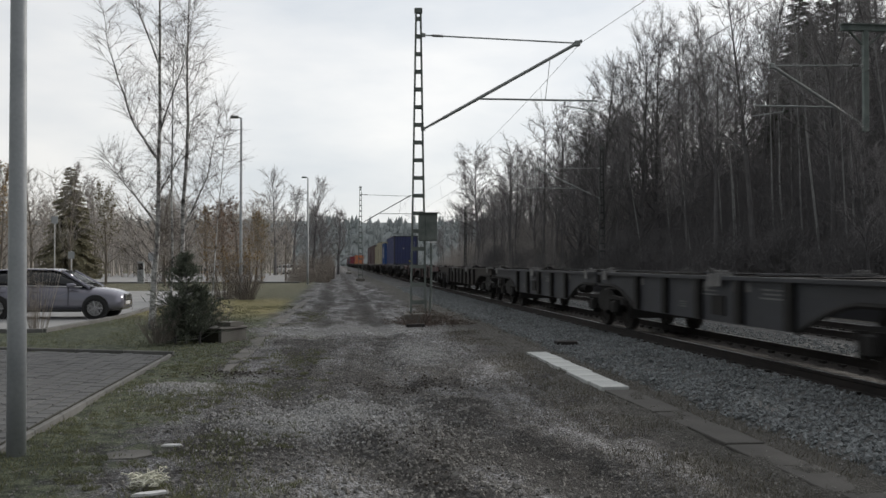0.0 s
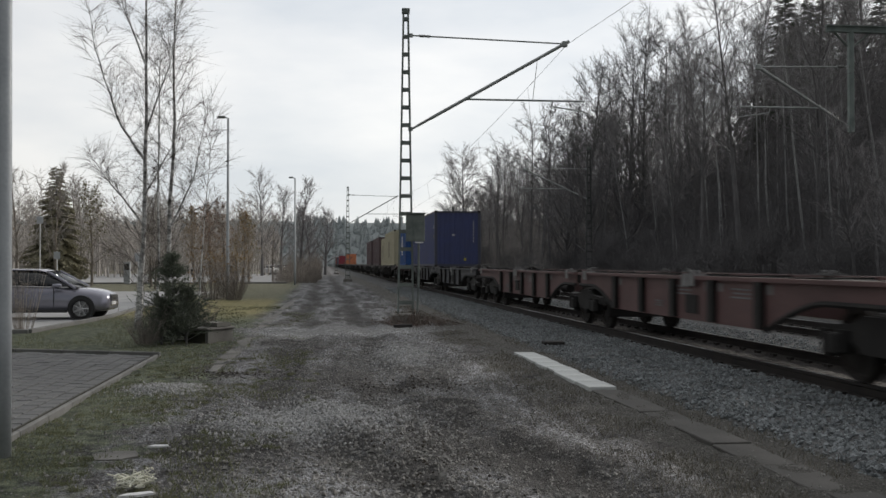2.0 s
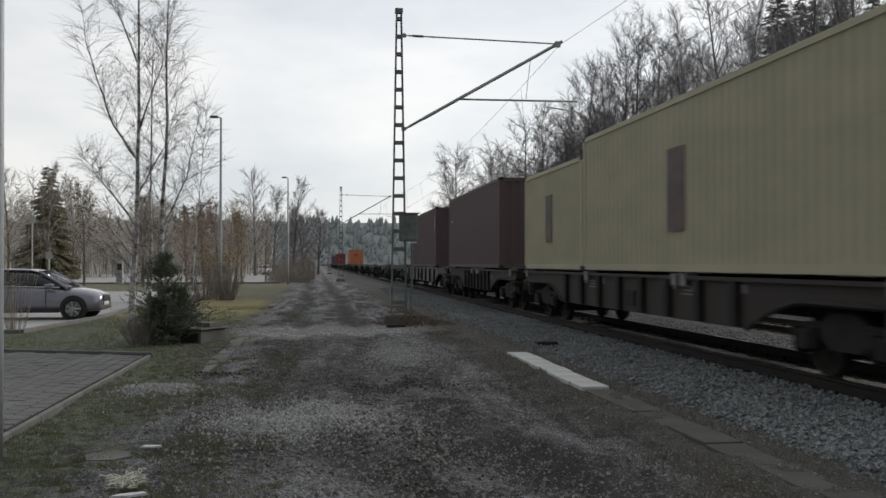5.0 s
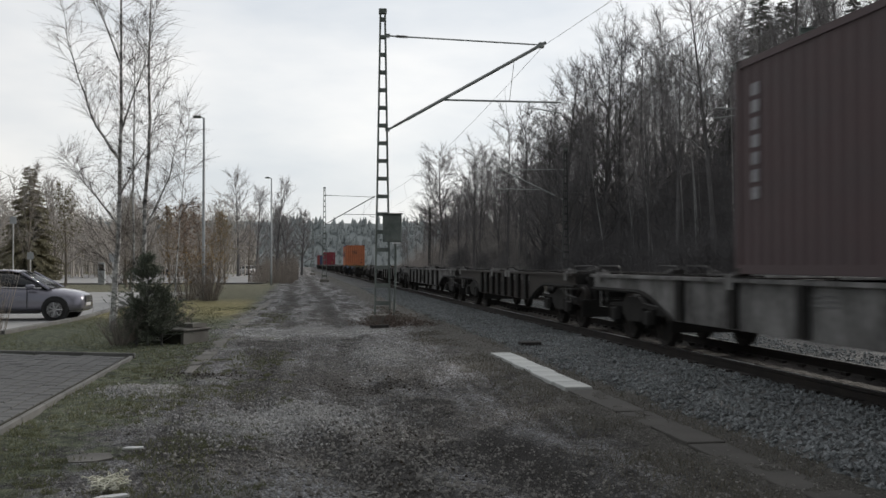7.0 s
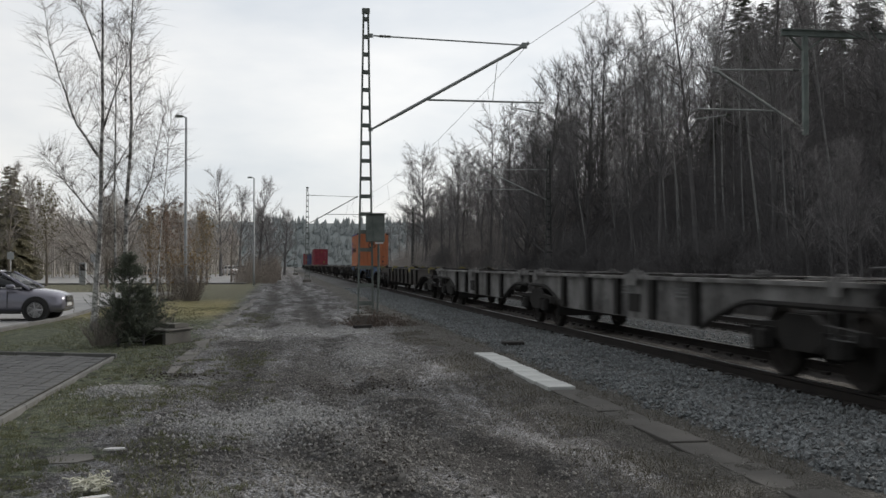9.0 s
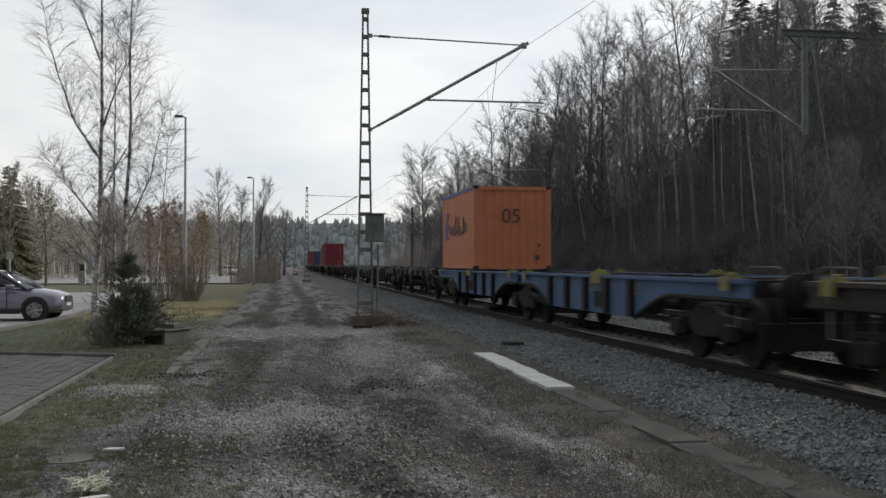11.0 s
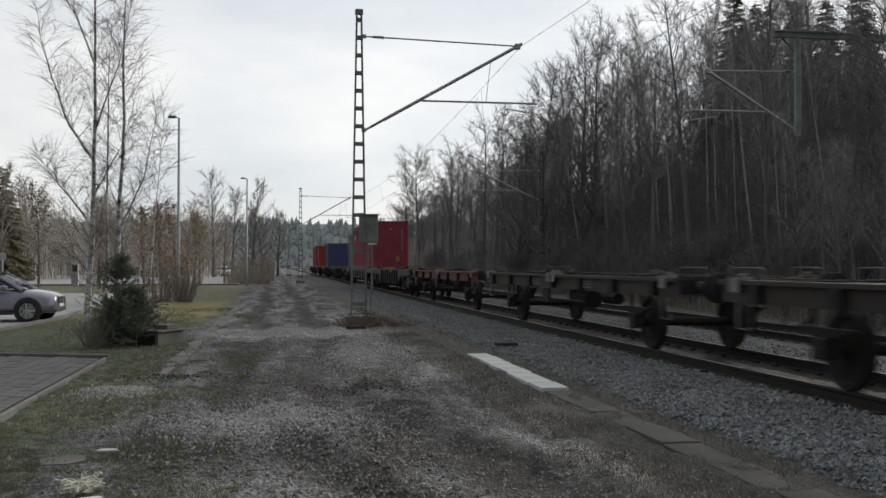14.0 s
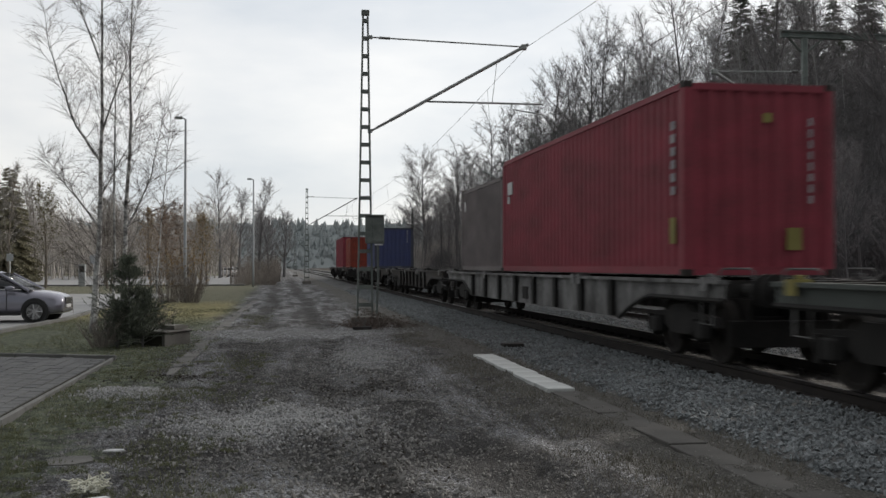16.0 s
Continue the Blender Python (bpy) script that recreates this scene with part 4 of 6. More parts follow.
# ---- masts and wires ----
def overhead():
    m1 = lattice_mast((2.24, 27.5, 0.0), 8.4, 0.46, 0.17, "grey-green riveted flat lattice catenary mast", 17, "masts of the line")
    cantilever(m1, 0.16, 1, 7.81, 5.26, 4.25, 7.69, 6.1)
    # cabinet hung on the near mast
    cab = thing("signal_cabinet", (2.47, 27.34, 2.2), "grey-green steel signal cabinet hung on the mast", "cabinet")
    solid("housing", lambda bm: box(bm, -0.24, 0.26, -0.16, 0.02, 0.0, 0.74, 0.015), M["mast_paint"], cab)
    solid("door", lambda bm: box(bm, -0.06, 0.22, -0.175, -0.162, 0.05, 0.69, 0.004), M["mast_paint"], cab)
    solid("visor", lambda bm: box(bm, -0.27, 0.29, -0.22, 0.03, 0.742, 0.77), M["mast_paint"], cab)
    solid("label_plate", lambda bm: box(bm, 0.0, 0.22, -0.17, -0.15, -0.05, -0.01), M["white"], cab)
    solid("cable_pipe", lambda bm: tube(bm, [(0.1, -0.08, 0.0), (0.1, -0.08, -1.0), (0.06, -0.05, -2.2)], 0.03, 8), M["mast_paint"], cab)
    m2 = lattice_mast((2.26, 92.0, 0.0), 8.4, 0.46, 0.17, "grey-green riveted flat lattice catenary mast", 17, "masts of the line")
    cantilever(m2, 0.16, 1, 7.81, 5.26, 4.25, 7.69, 6.1)
    m3 = lattice_mast((2.1, 156.0, 0.0), 8.4, 0.46, 0.17, "grey-green riveted flat lattice catenary mast", 17, "masts of the line")
    cantilever(m3, 0.16, 1, 7.81, 5.26, 4.25, 7.69, 6.1)
    # masts of the far track
    for x, y, beam in ((16.0, 60.0, False), (15.9, 124.0, False)):
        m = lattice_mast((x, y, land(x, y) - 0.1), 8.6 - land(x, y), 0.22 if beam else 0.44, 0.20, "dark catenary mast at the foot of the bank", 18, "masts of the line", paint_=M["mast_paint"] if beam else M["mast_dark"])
        z = land(x, y) - 0.1
        cantilever(m, -0.2, -1, 7.35 - z, 5.55 - z, x - 0.2 - (track_x(y) + TRACK2) - 0.1 - (1.1 if beam else 0.6), 7.28 - z, 6.12 - z)
    # portal over the far track: beam, its mast on the bank, and the post that hangs from it
    x, y = 15.3, 28.0
    g = thing("catenary_portal", (x, y, 0), "grey-green steel portal beam with a hanging cantilever post", "mast")
    solid("beam", lambda bm: (box(bm, -0.75, 7.2, -0.09, 0.09, 8.52, 8.55), box(bm, -0.75, 7.2, -0.02, 0.02, 8.38, 8.52), box(bm, -0.75, 7.2, -0.09, 0.09, 8.35, 8.38)), M["portal_paint"], g)
    solid("hanging_post", lambda bm: box(bm, -0.075, 0.075, -0.075, 0.075, 5.42, 8.35, 0.012), M["portal_paint"], g)
    solid("brace", lambda bm: tube(bm, [(0.1, 0, 7.95), (0.6, 0, 8.35)], 0.035, 6), M["mast_paint"], g)
    solid("brace", lambda bm: tube(bm, [(-0.1, 0, 7.95), (-0.5, 0, 8.35)], 0.035, 6), M["mast_paint"], g)
    solid("portal_mast", lambda bm: box(bm, 6.7, 7.0, -0.15, 0.15, land(x + 6.85, y) - 0.3, 8.35, 0.012), M["mast_paint"], g)
    cantilever(g, -0.075, -1, 7.35, 5.6, 2.75, 7.28, 6.12)
    # wires
    for k, off in ((0, -0.35), (1, 0.2)):
        spans = [-100, -36.5, 27.5, 92, 156, 220, 300] if k == 0 else [-100, -36, 28, 60, 124, 190, 300]
        w = thing("overhead_wire", (0, 0, 0), "catenary wire with droppers over the track", "wire", "overhead wires")
        line, droppers = [], []
        for a, b in zip(spans, spans[1:]):
            for i in range(12):
                y, f = a + (b - a) * i / 12, i / 12
                z = 7.68 - 4 * (0.9 if b - a > 50 else 0.35) * f * (1 - f)
                line.append((track_x(y) + k * TRACK2 + off, y, z))
                if i % 2 == 1 and 30 < y < 140:
                    droppers.append((line[-1], (track_x(y) + k * TRACK2 + off * 0.6, y, 5.80)))
        solid("messenger_wire", lambda bm: tube(bm, line, 0.006 if k == 0 else 0.004, 5), M["wire"], w)
        solid("contact_wire", lambda bm: tube(bm, [(p[0] + off * -0.4, p[1], 5.80) for p in line], 0.006 if k == 0 else 0.004, 5), M["wire"], w)
        for a, b in droppers:
            solid("dropper", lambda bm: tube(bm, [a, b], 0.005, 4), M["wire"], w)


overhead()


# ---- trees and bushes ----
class Sticks:
    """Collects tapered round sticks into one mesh."""

    def __init__(self):
        self.v, self.f = [], []

    def stick(self, pts, radii, n=3):
        base, k = len(self.v), len(pts)
        for i, p in enumerate(pts):
            way = (pts[min(i + 1, k - 1)] - pts[max(i - 1, 0)]).normalized()
            side = way.orthogonal().normalized()
            up = way.cross(side)
            for j in range(n):
                a = j * math.tau / n
                self.v.append(p + (side * math.cos(a) + up * math.sin(a)) * radii[i])
        for i in range(k - 1):
            for j in range(n):
                a, b = base + i * n + j, base + i * n + (j + 1) % n
                self.f.append((a, b, b + n, a + n))

    def spike(self, a, b, r):
        base = len(self.v)
        way = (b - a).normalized()
        side = way.orthogonal().normalized() * r
        up = way.cross(side)
        self.v += [a + side, a - side * 0.5 + up * 0.86, a - side * 0.5 - up * 0.86, b]
        self.f += [(base, base + 1, base + 3), (base + 1, base + 2, base + 3), (base + 2, base, base + 3)]

    def leaf(self, p, size, rng, flat=0.0):
        base = len(self.v)
        a = Vector((rng.uniform(-1, 1), rng.uniform(-1, 1), rng.uniform(-1, 1) * (1 - flat))).normalized() * size
        b = a.cross(Vector((rng.uniform(-1, 1), rng.uniform(-1, 1), rng.uniform(-1, 1)))).normalized() * size * 0.6
        self.v += [p - a, p + b, p + a, p - b]
        self.f.append((base, base + 1, base + 2, base + 3))

    def mesh(self, name):
        me = bpy.data.meshes.new(name)
        me.from_pydata([tuple(p) for p in self.v], [], self.f)
        return me


def bend(rng, a, way, length, n, wander, lift):
    """A wandering line of n steps from a."""
    pts, d = [a.copy()], way.normalized()
    for i in range(n):
        d = (d + Vector((rng.uniform(-1, 1), rng.uniform(-1, 1), rng.uniform(-1, 1))) * wander + Vector((0, 0, lift))).normalized()
        pts.append(pts[-1] + d * (length / n))
    return pts


def bare_tree(seed, height, r0, start=0.3, limb=0.30, rise=(35, 60), limbs=20, subs=6, twigs=7, droop=0.0, stems=None, twig_r=0.008, leaves=0, leaf=0.06, wander=0.06, twig_len=(0.35, 0.8), limb_r=0.42, taper=0.55, crook=0.16):
    """Meshes of a leafless (or thin-leaved) tree: its woody frame, its fine twigs and its leaves."""
    rng = random.Random(seed)
    wood, fine, foliage = Sticks(), Sticks(), Sticks()
    if stems is None:
        stems = [(bend(rng, Vector((0, 0, -0.15)), Vector((0, 0, 1)), height, 9, wander, 0.06), r0)]
    share = limbs // len(stems)
    for line, r in stems:
        k = len(line) - 1
        wood.stick(line, [r * (1 - 0.93 * (i / k) ** 0.8) for i in range(k + 1)], 7)
        for i in range(share):
            f = start + (0.98 - start) * (i + rng.random()) / share
            q = min(int(f * k), k - 1)
            a = line[q].lerp(line[q + 1], f * k - q)
            az = i * 2.4 + rng.uniform(-0.5, 0.5)
            el = radians(rng.uniform(*rise) + 15 * f)
            way = Vector((math.cos(az) * math.cos(el), math.sin(az) * math.cos(el), math.sin(el)))
            ln = height * limb * (1.08 - f) ** taper * rng.uniform(0.6, 1.15)
            rr = max(0.008, r * (1 - 0.9 * f) * limb_r)
            lp = bend(rng, a, way, ln, 4, crook, 0.05)
            wood.stick(lp, [rr * (1 - 0.8 * j / 4) for j in range(5)], 4)
            for s in range(subs):
                g = 0.2 + 0.8 * (s + rng.random()) / subs
                q2 = min(int(g * 4), 3)
                b = lp[q2].lerp(lp[q2 + 1], g * 4 - q2)
                w2 = (lp[q2 + 1] - lp[q2]).normalized() + Vector((rng.uniform(-1, 1), rng.uniform(-1, 1), rng.uniform(-0.6, 0.9))) * 0.75
                l2 = ln * rng.uniform(0.25, 0.5)
                sp = bend(rng, b, w2, l2, 2, 0.25, 0.04 - droop * 0.5)
                r2 = max(twig_r * 1.3, rr * 0.35)
                fine.stick(sp, [r2, r2 * 0.7, r2 * 0.3], 3)
                for t in range(twigs):
                    h = 0.15 + 0.85 * (t + rng.random()) / twigs
                    q3 = min(int(h * 2), 1)
                    c = sp[q3].lerp(sp[q3 + 1], h * 2 - q3)
                    w3 = (sp[q3 + 1] - sp[q3]).normalized() + Vector((rng.uniform(-1, 1), rng.uniform(-1, 1), rng.uniform(-0.8, 0.8) - droop)) * 1.05
                    end = c + w3.normalized() * rng.uniform(*twig_len) * min(1.0, height / 9)
                    fine.spike(c, end, twig_r)
                    for z in range(leaves):
                        foliage.leaf(c.lerp(end, rng.random()) + Vector((rng.uniform(-.1, .1), rng.uniform(-.1, .1), rng.uniform(-.1, .1))), leaf * rng.uniform(0.6, 1.3), rng)
    return wood.mesh("trunk"), fine.mesh("twigs"), (foliage.mesh("leaves") if leaves else None)


def conifer(seed, height, width, first=0.08, tiers=26, arms=9, needles=9):
    rng = random.Random(seed)
    wood, green = Sticks(), Sticks()
    wood.stick([Vector((0, 0, -0.1)), Vector((0.02, 0, height * 0.5)), Vector((0, 0, height))], [height * 0.014, height * 0.009, 0.01], 6)
    for i in range(tiers):
        f = first + (0.985 - first) * (i / (tiers - 1)) ** 0.95
        reach = width / 2 * (1 - f) ** 0.8 * rng.uniform(0.85, 1.12) + 0.04 * width
        for j in range(max(4, int(arms * (1.15 - f)))):
            az = rng.uniform(0, math.tau)
            ln = reach * rng.uniform(0.65, 1.1)
            a = Vector((0, 0, (f + rng.uniform(-0.7, 0.7) / tiers) * height))
            out = Vector((math.cos(az), math.sin(az), 0))
            tip = a + out * ln + Vector((0, 0, -0.28 * ln + 0.12 * ln * f))
            mid = a + out * ln * 0.55 + Vector((0, 0, -0.08 * ln))
            wood.stick([a, mid, tip], [0.010 * height / 6 + 0.004, 0.006 * height / 6 + 0.003, 0.003], 3)
            side = out.cross(Vector((0, 0, 1)))
            for n in range(needles):
                g = 0.2 + 0.8 * (n + rng.random()) / needles
                c = a.lerp(mid, g / 0.55) if g < 0.55 else mid.lerp(tip, (g - 0.55) / 0.45)
                for s in (-1, 1):
                    e = c + (side * s * rng.uniform(0.5, 1.0) + out * 0.7 + Vector((0, 0, rng.uniform(-0.5, 0.15)))) * (0.16 + 0.30 * ln * (1.05 - g))
                    base = len(green.v)
                    wv = Vector((0, 0, 1)) * (0.03 + 0.022 * ln) + side * rng.uniform(-0.03, 0.03)
                    green.v += [c - wv, c + wv, e]
                    green.f.append((base, base + 1, base + 2))
                    base = len(green.v)
                    wv = out * (0.03 + 0.03 * ln)
                    green.v += [c - wv, c + wv, e]
                    green.f.append((base, base + 1, base + 2))
    return wood.mesh("trunk"), green.mesh("needles")


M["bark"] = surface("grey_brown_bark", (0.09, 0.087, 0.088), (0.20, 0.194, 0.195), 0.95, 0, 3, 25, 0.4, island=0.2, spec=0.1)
# bark copy lightened for the sunlight and haze at the car park
M["bark_lit"] = surface("lit_tan_bark", (0.15, 0.13, 0.11), (0.28, 0.25, 0.215), 0.95, 0, 3, 25, 0.4, spec=0.1)
# crown twigs carry a grey haze in their colour
M["twig"] = surface("haze_greyed_twigs", (0.17, 0.163, 0.164), (0.33, 0.318, 0.32), 0.95, 0, 1, 9, 0, island=0.25, spec=0.1)
# darker twig copy: the shade low on the bank is in its colour
M["brush_twig"] = surface("shaded_brushwood_twigs", (0.10, 0.096, 0.097), (0.21, 0.203, 0.205), 0.95, 0, 1, 9, 0, island=0.25, spec=0.1)
M["twig_warm"] = surface("reddish_brown_twigs", (0.15, 0.132, 0.118), (0.28, 0.25, 0.222), 0.95, 0, 1, 9, 0, island=0.25, spec=0.1)
# twig colour paled by the distance haze painted into it
M["twig_pale"] = surface("haze_paled_twigs", (0.27, 0.25, 0.235), (0.47, 0.44, 0.415), 0.95, 0, 1, 9, 0, island=0.25, spec=0.1)
M["birch_bark"] = surface("white_birch_bark", (0.07, 0.068, 0.066), (0.78, 0.77, 0.75), 0.85, 0, 3.5, 14, 0.3, stretch=(1, 1, 1.6), spec=0.2)
M["pale_bark"] = surface("pale_birch_bark", (0.16, 0.16, 0.16), (0.50, 0.50, 0.49), 0.8, 0, 1.2, 9, 0.2, spec=0.2)
M["birch_twig"] = surface("birch_twigs", (0.085, 0.075, 0.07), (0.17, 0.15, 0.14), 0.9, 0, 1, 9, 0, island=0.2, spec=0.1)
M["needle"] = surface("dark_spruce_needles", (0.07, 0.083, 0.063), (0.165, 0.182, 0.14), 0.85, 0, 2, 15, 0, island=0.3, spec=0.2)
M["needle_far"] = surface("olive_conifer_needles", (0.22, 0.21, 0.15), (0.38, 0.355, 0.26), 0.9, 0, 2, 15, 0, island=0.4, spec=0.1)
M["leaf_tan"] = surface("withered_tan_leaves", (0.18, 0.115, 0.05), (0.36, 0.245, 0.11), 0.9, 0, 0.6, 5, 0, island=0.5, spec=0.1)
M["leaf_rust"] = surface("rusty_leaves", (0.17, 0.105, 0.07), (0.28, 0.18, 0.12), 0.9, 0, 0.6, 5, 0, island=0.5, spec=0.1)
M["leaf_olive"] = surface("olive_leaves", (0.10, 0.095, 0.05), (0.21, 0.19, 0.095), 0.9, 0, 0.6, 5, 0, island=0.5, spec=0.1)
M["ivy"] = surface("dark_ivy_leaves", (0.014, 0.02, 0.011), (0.04, 0.05, 0.026), 0.7, 0, 0.8, 6, 0, island=0.4, spec=0.3)


def bushy_spruce(seed, height, width):
    """A small feathery spruce: upswept boughs set with side shoots full of short needles."""
    rng = random.Random(seed)
    wood, green = Sticks(), Sticks()
    tops = [(Vector((0, 0, 0)), 1.0), (Vector((0.26, 0.1, 0)), 0.62), (Vector((-0.2, -0.1, 0)), 0.5)]
    for foot, share in tops:
        top = height * share
        wood.stick([foot + Vector((0, 0, -0.1)), foot + Vector((0.01, 0, top * 0.5)), foot + Vector((0, 0, top))], [0.03, 0.02, 0.005], 6)
        for i in range(int(210 * share)):
            f = 0.04 + 0.93 * rng.random()
            az = rng.uniform(0, math.tau)
            ln = width * 0.5 * share * (1.02 - f) ** 0.9 * rng.uniform(0.45, 1.25)
            out = Vector((math.cos(az), math.sin(az), rng.uniform(-0.05, 0.65)))
            line = bend(rng, foot + Vector((0, 0, f * top)), out, ln, 4, 0.12, 0.05)
            wood.stick(line, [0.008, 0.006, 0.005, 0.004, 0.002], 3)
            for n in range(9):
                g = 0.15 + 0.85 * (n + rng.random()) / 9 * 0.999
                q = min(int(g * 4), 3)
                c = line[q].lerp(line[q + 1], g * 4 - q)
                way = (line[q + 1] - line[q]).normalized() + Vector((rng.uniform(-1, 1), rng.uniform(-1, 1), rng.uniform(-0.5, 0.6))) * 0.9
                shoot = way.normalized() * rng.uniform(0.06, 0.19)
                green.spike(c, c + shoot, 0.007)
                for k in range(7):
                    e = c + shoot * rng.random()
                    green.spike(e, e + (shoot.normalized() * 0.5 + Vector((rng.uniform(-1, 1), rng.uniform(-1, 1), rng.uniform(-1, 1)))) * 0.042, 0.006)
    return wood.mesh("trunk"), green.mesh("needles")


def tree_thing(name, meshes, mats, at, label, category="tree", group="", rz=0.0, scale=1.0):
    t = thing(name, at, label, category, group, rz=rz)
    t.scale = (scale,) * 3
    for key, me, m in zip(("trunk", "crown", "leaves"), meshes, mats):
        if me:
            mesh_part(key if key != "crown" or len(meshes) > 1 else "crown", me, m, t)
    return t


def planted(source, x, y, rz, scale, z=None):
    c = copy_thing(source, pose(x, y, (land(x, y) if z is None else z) - 0.05, 0, 0, rz))
    c.scale = (scale,) * 3
    return c


def woods():
    rng = random.Random(11)
    kinds, further = [], []
    for i in range(6):
        meshes = bare_tree(40 + i, 12.0, 0.13, (0.40, 0.30, 0.46)[i % 3], 0.25, (28, 62), 34, 6, 8, twig_r=0.0068, twig_len=(0.22, 0.62), wander=0.07, crook=0.24, taper=0.42)
        kinds.append(tree_thing("deciduous_tree", meshes, (M["bark"], M["twig"]), (0, -300 - 20 * i, 0), "bare dark-barked deciduous tree on the wooded bank", group="trees of the wooded bank"))
    for i in range(4):
        meshes = bare_tree(50 + i, 12.0, 0.15, (0.30, 0.40)[i % 2], 0.27, (22, 60), 24, 5, 6, twig_r=0.0125, twig_len=(0.3, 0.8), wander=0.07, crook=0.24, taper=0.42)
        further.append(tree_thing("deciduous_tree", meshes, (M["bark"], M["twig"]), (0, -720 - 20 * i, 0), "bare grey-brown deciduous tree further along the bank", group="trees of the wooded bank"))
    slim = []
    for i in range(3):
        meshes = bare_tree(60 + i, 11.0, 0.062, 0.60, 0.16, (40, 70), 16, 5, 7, twig_r=0.0055, twig_len=(0.2, 0.5), wander=0.045)
        slim.append(tree_thing("birch_tree", meshes, (M["pale_bark"], M["twig"]), (0, -430 - 20 * i, 0), "slim pale-stemmed birch leaning out from the wooded bank", group="birches of the wooded bank"))
    spruce = [tree_thing("spruce_tree", conifer(80 + i, 15, 7.4, 0.12, 70, 14, 9), (M["bark"], M["needle"]), (0, -480 - 20 * i, 0), "tall dark green spruce on the bank", group="spruces of the bank") for i in range(2)]
    spots = []

    def free(x, y, gap):
        if any((x - a) ** 2 + (y - b) ** 2 < gap * gap for a, b in spots):
            return False
        spots.append((x, y))
        return True
    used = set()

    def place(pool, x, y, scale):
        if pool is kinds and y > 72:
            pool = further
        src = pool[rng.randrange(len(pool))]
        if id(src) not in used:
            used.add(id(src))
            src.matrix_basis = pose(x, y, land(x, y) - 0.05, 0, 0, rng.uniform(0, 360))
            src.scale = (scale,) * 3
        else:
            planted(src, x, y, rng.uniform(0, 360), scale)
    n = 0
    while n < 165:
        y = 24 + 160 * rng.random() ** 1.5
        x = track_x(y) + TRACK2 + 5.6 + 17 * rng.random() ** 1.2
        if x / y < 0.10 or x / y > 0.78 or not free(x, y, 1.9) or (x / y > 0.40 and rng.random() < 0.45):
            continue
        tall = max(0.62, 1.0 - max(0, y - 75) * 0.0038)
        place(kinds, x, y, tall * rng.uniform(0.85, 1.2) if n < 125 else rng.uniform(0.4, 0.62))
        n += 1
    for x, y in ((14.7, 23.0), (15.0, 25.2), (15.4, 26.6), (14.9, 27.0), (16.1, 26.2), (16.8, 27.6)):
        place(kinds, x, y, rng.uniform(0.40, 0.5))
    # young growth between the trunks
    young = []
    for i in range(4):
        meshes = bare_tree(70 + i, 6.0, 0.05, 0.08, 0.34, (20, 60), 26, 5, 7, twig_r=0.0085, twig_len=(0.3, 0.9), wander=0.09, crook=0.25)
        young.append(tree_thing("young_tree", meshes, (M["bark"], M["brush_twig"]), (0, -820 - 20 * i, 0), "dense leafless young tree between the trunks", group="young trees of the bank"))
    n = 0
    while n < 130:
        y = 30 + 62 * rng.random() ** 1.2
        x = y * rng.uniform(0.20, 0.66)
        if not 4.0 < x - track_x(y) - TRACK2 - 4.2 < 24 or not free(x, y, 1.1):
            continue
        place(young, x, y, rng.uniform(0.65, 1.15))
        n += 1
    n = 0
    while n < 46:
        y = rng.uniform(70, 150)
        x = y * rng.uniform(0.135, 0.30)
        if x < track_x(y) + TRACK2 + 5.0 or not free(x, y, 1.6):
            continue
        place(kinds, x, y, rng.uniform(0.62, 0.95) - 0.002 * (y - 70))
        n += 1
    # slim birches, most of them leaning towards the line
    n = 0
    while n < 28:
        y = rng.uniform(34, 62)
        x = y * (rng.uniform(0.38, 0.60) if n < 25 else rng.uniform(0.28, 0.38))
        if not 2.5 < x - track_x(y) - TRACK2 - 4.2 < 16 or not free(x, y, 0.45):
            continue
        src, scale = slim[n % 3], rng.uniform(0.75, 1.12)
        at = pose(x, y, land(x, y) - 0.1) @ pose(0, 0, 0, rng.uniform(-2, 2), rng.uniform(-8, -1), 0) @ pose(0, 0, 0, 0, 0, rng.uniform(0, 360))
        if n < 3:
            src.matrix_basis = at
        else:
            src = copy_thing(src, at)
        src.scale = (scale,) * 3
        n += 1
    for a, y, s in ((0.485, 88, 0.85), (0.515, 92, 1.0), (0.545, 86, 0.95), (0.58, 90, 1.0), (0.62, 84, 1.0), (0.475, 74, 0.95), (0.50, 70, 0.8)):
        place(spruce, a * y, y, s)
    n = 0
    while n < 16:
        y = rng.uniform(62, 140)
        x = y * rng.uniform(0.24, 0.42)
        if x < 30 or not free(x, y, 2.2):
            continue
        place(kinds, x, y, rng.uniform(0.75, 1.1))
        n += 1
    # broad dense trees at the shoulder of the bank
    for i, (x, y, h) in enumerate(((17.0, 63.5, 13.6), (18.9, 62.0, 14.6), (20.7, 63.5, 15.0), (16.6, 69.0, 11.5))):
        meshes = bare_tree(100 + i, h, 0.20, 0.14, 0.30, (12, 58), 50, 7, 9, twig_r=0.0085, wander=0.06, twig_len=(0.3, 0.8), crook=0.26, taper=0.35)
        tree_thing("deciduous_tree", meshes, (M["bark"], M["brush_twig"]), (x, y, land(x, y) - 0.1), "broad dense bare tree at the shoulder of the bank", group="trees of the wooded bank")
    # one free-standing tree at the end of the bank
    oak = bare_tree(91, 15.2, 0.30, 0.26, 0.34, (0, 55), 56, 8, 10, twig_r=0.012, wander=0.06, twig_len=(0.4, 1.1), crook=0.30, taper=0.35)
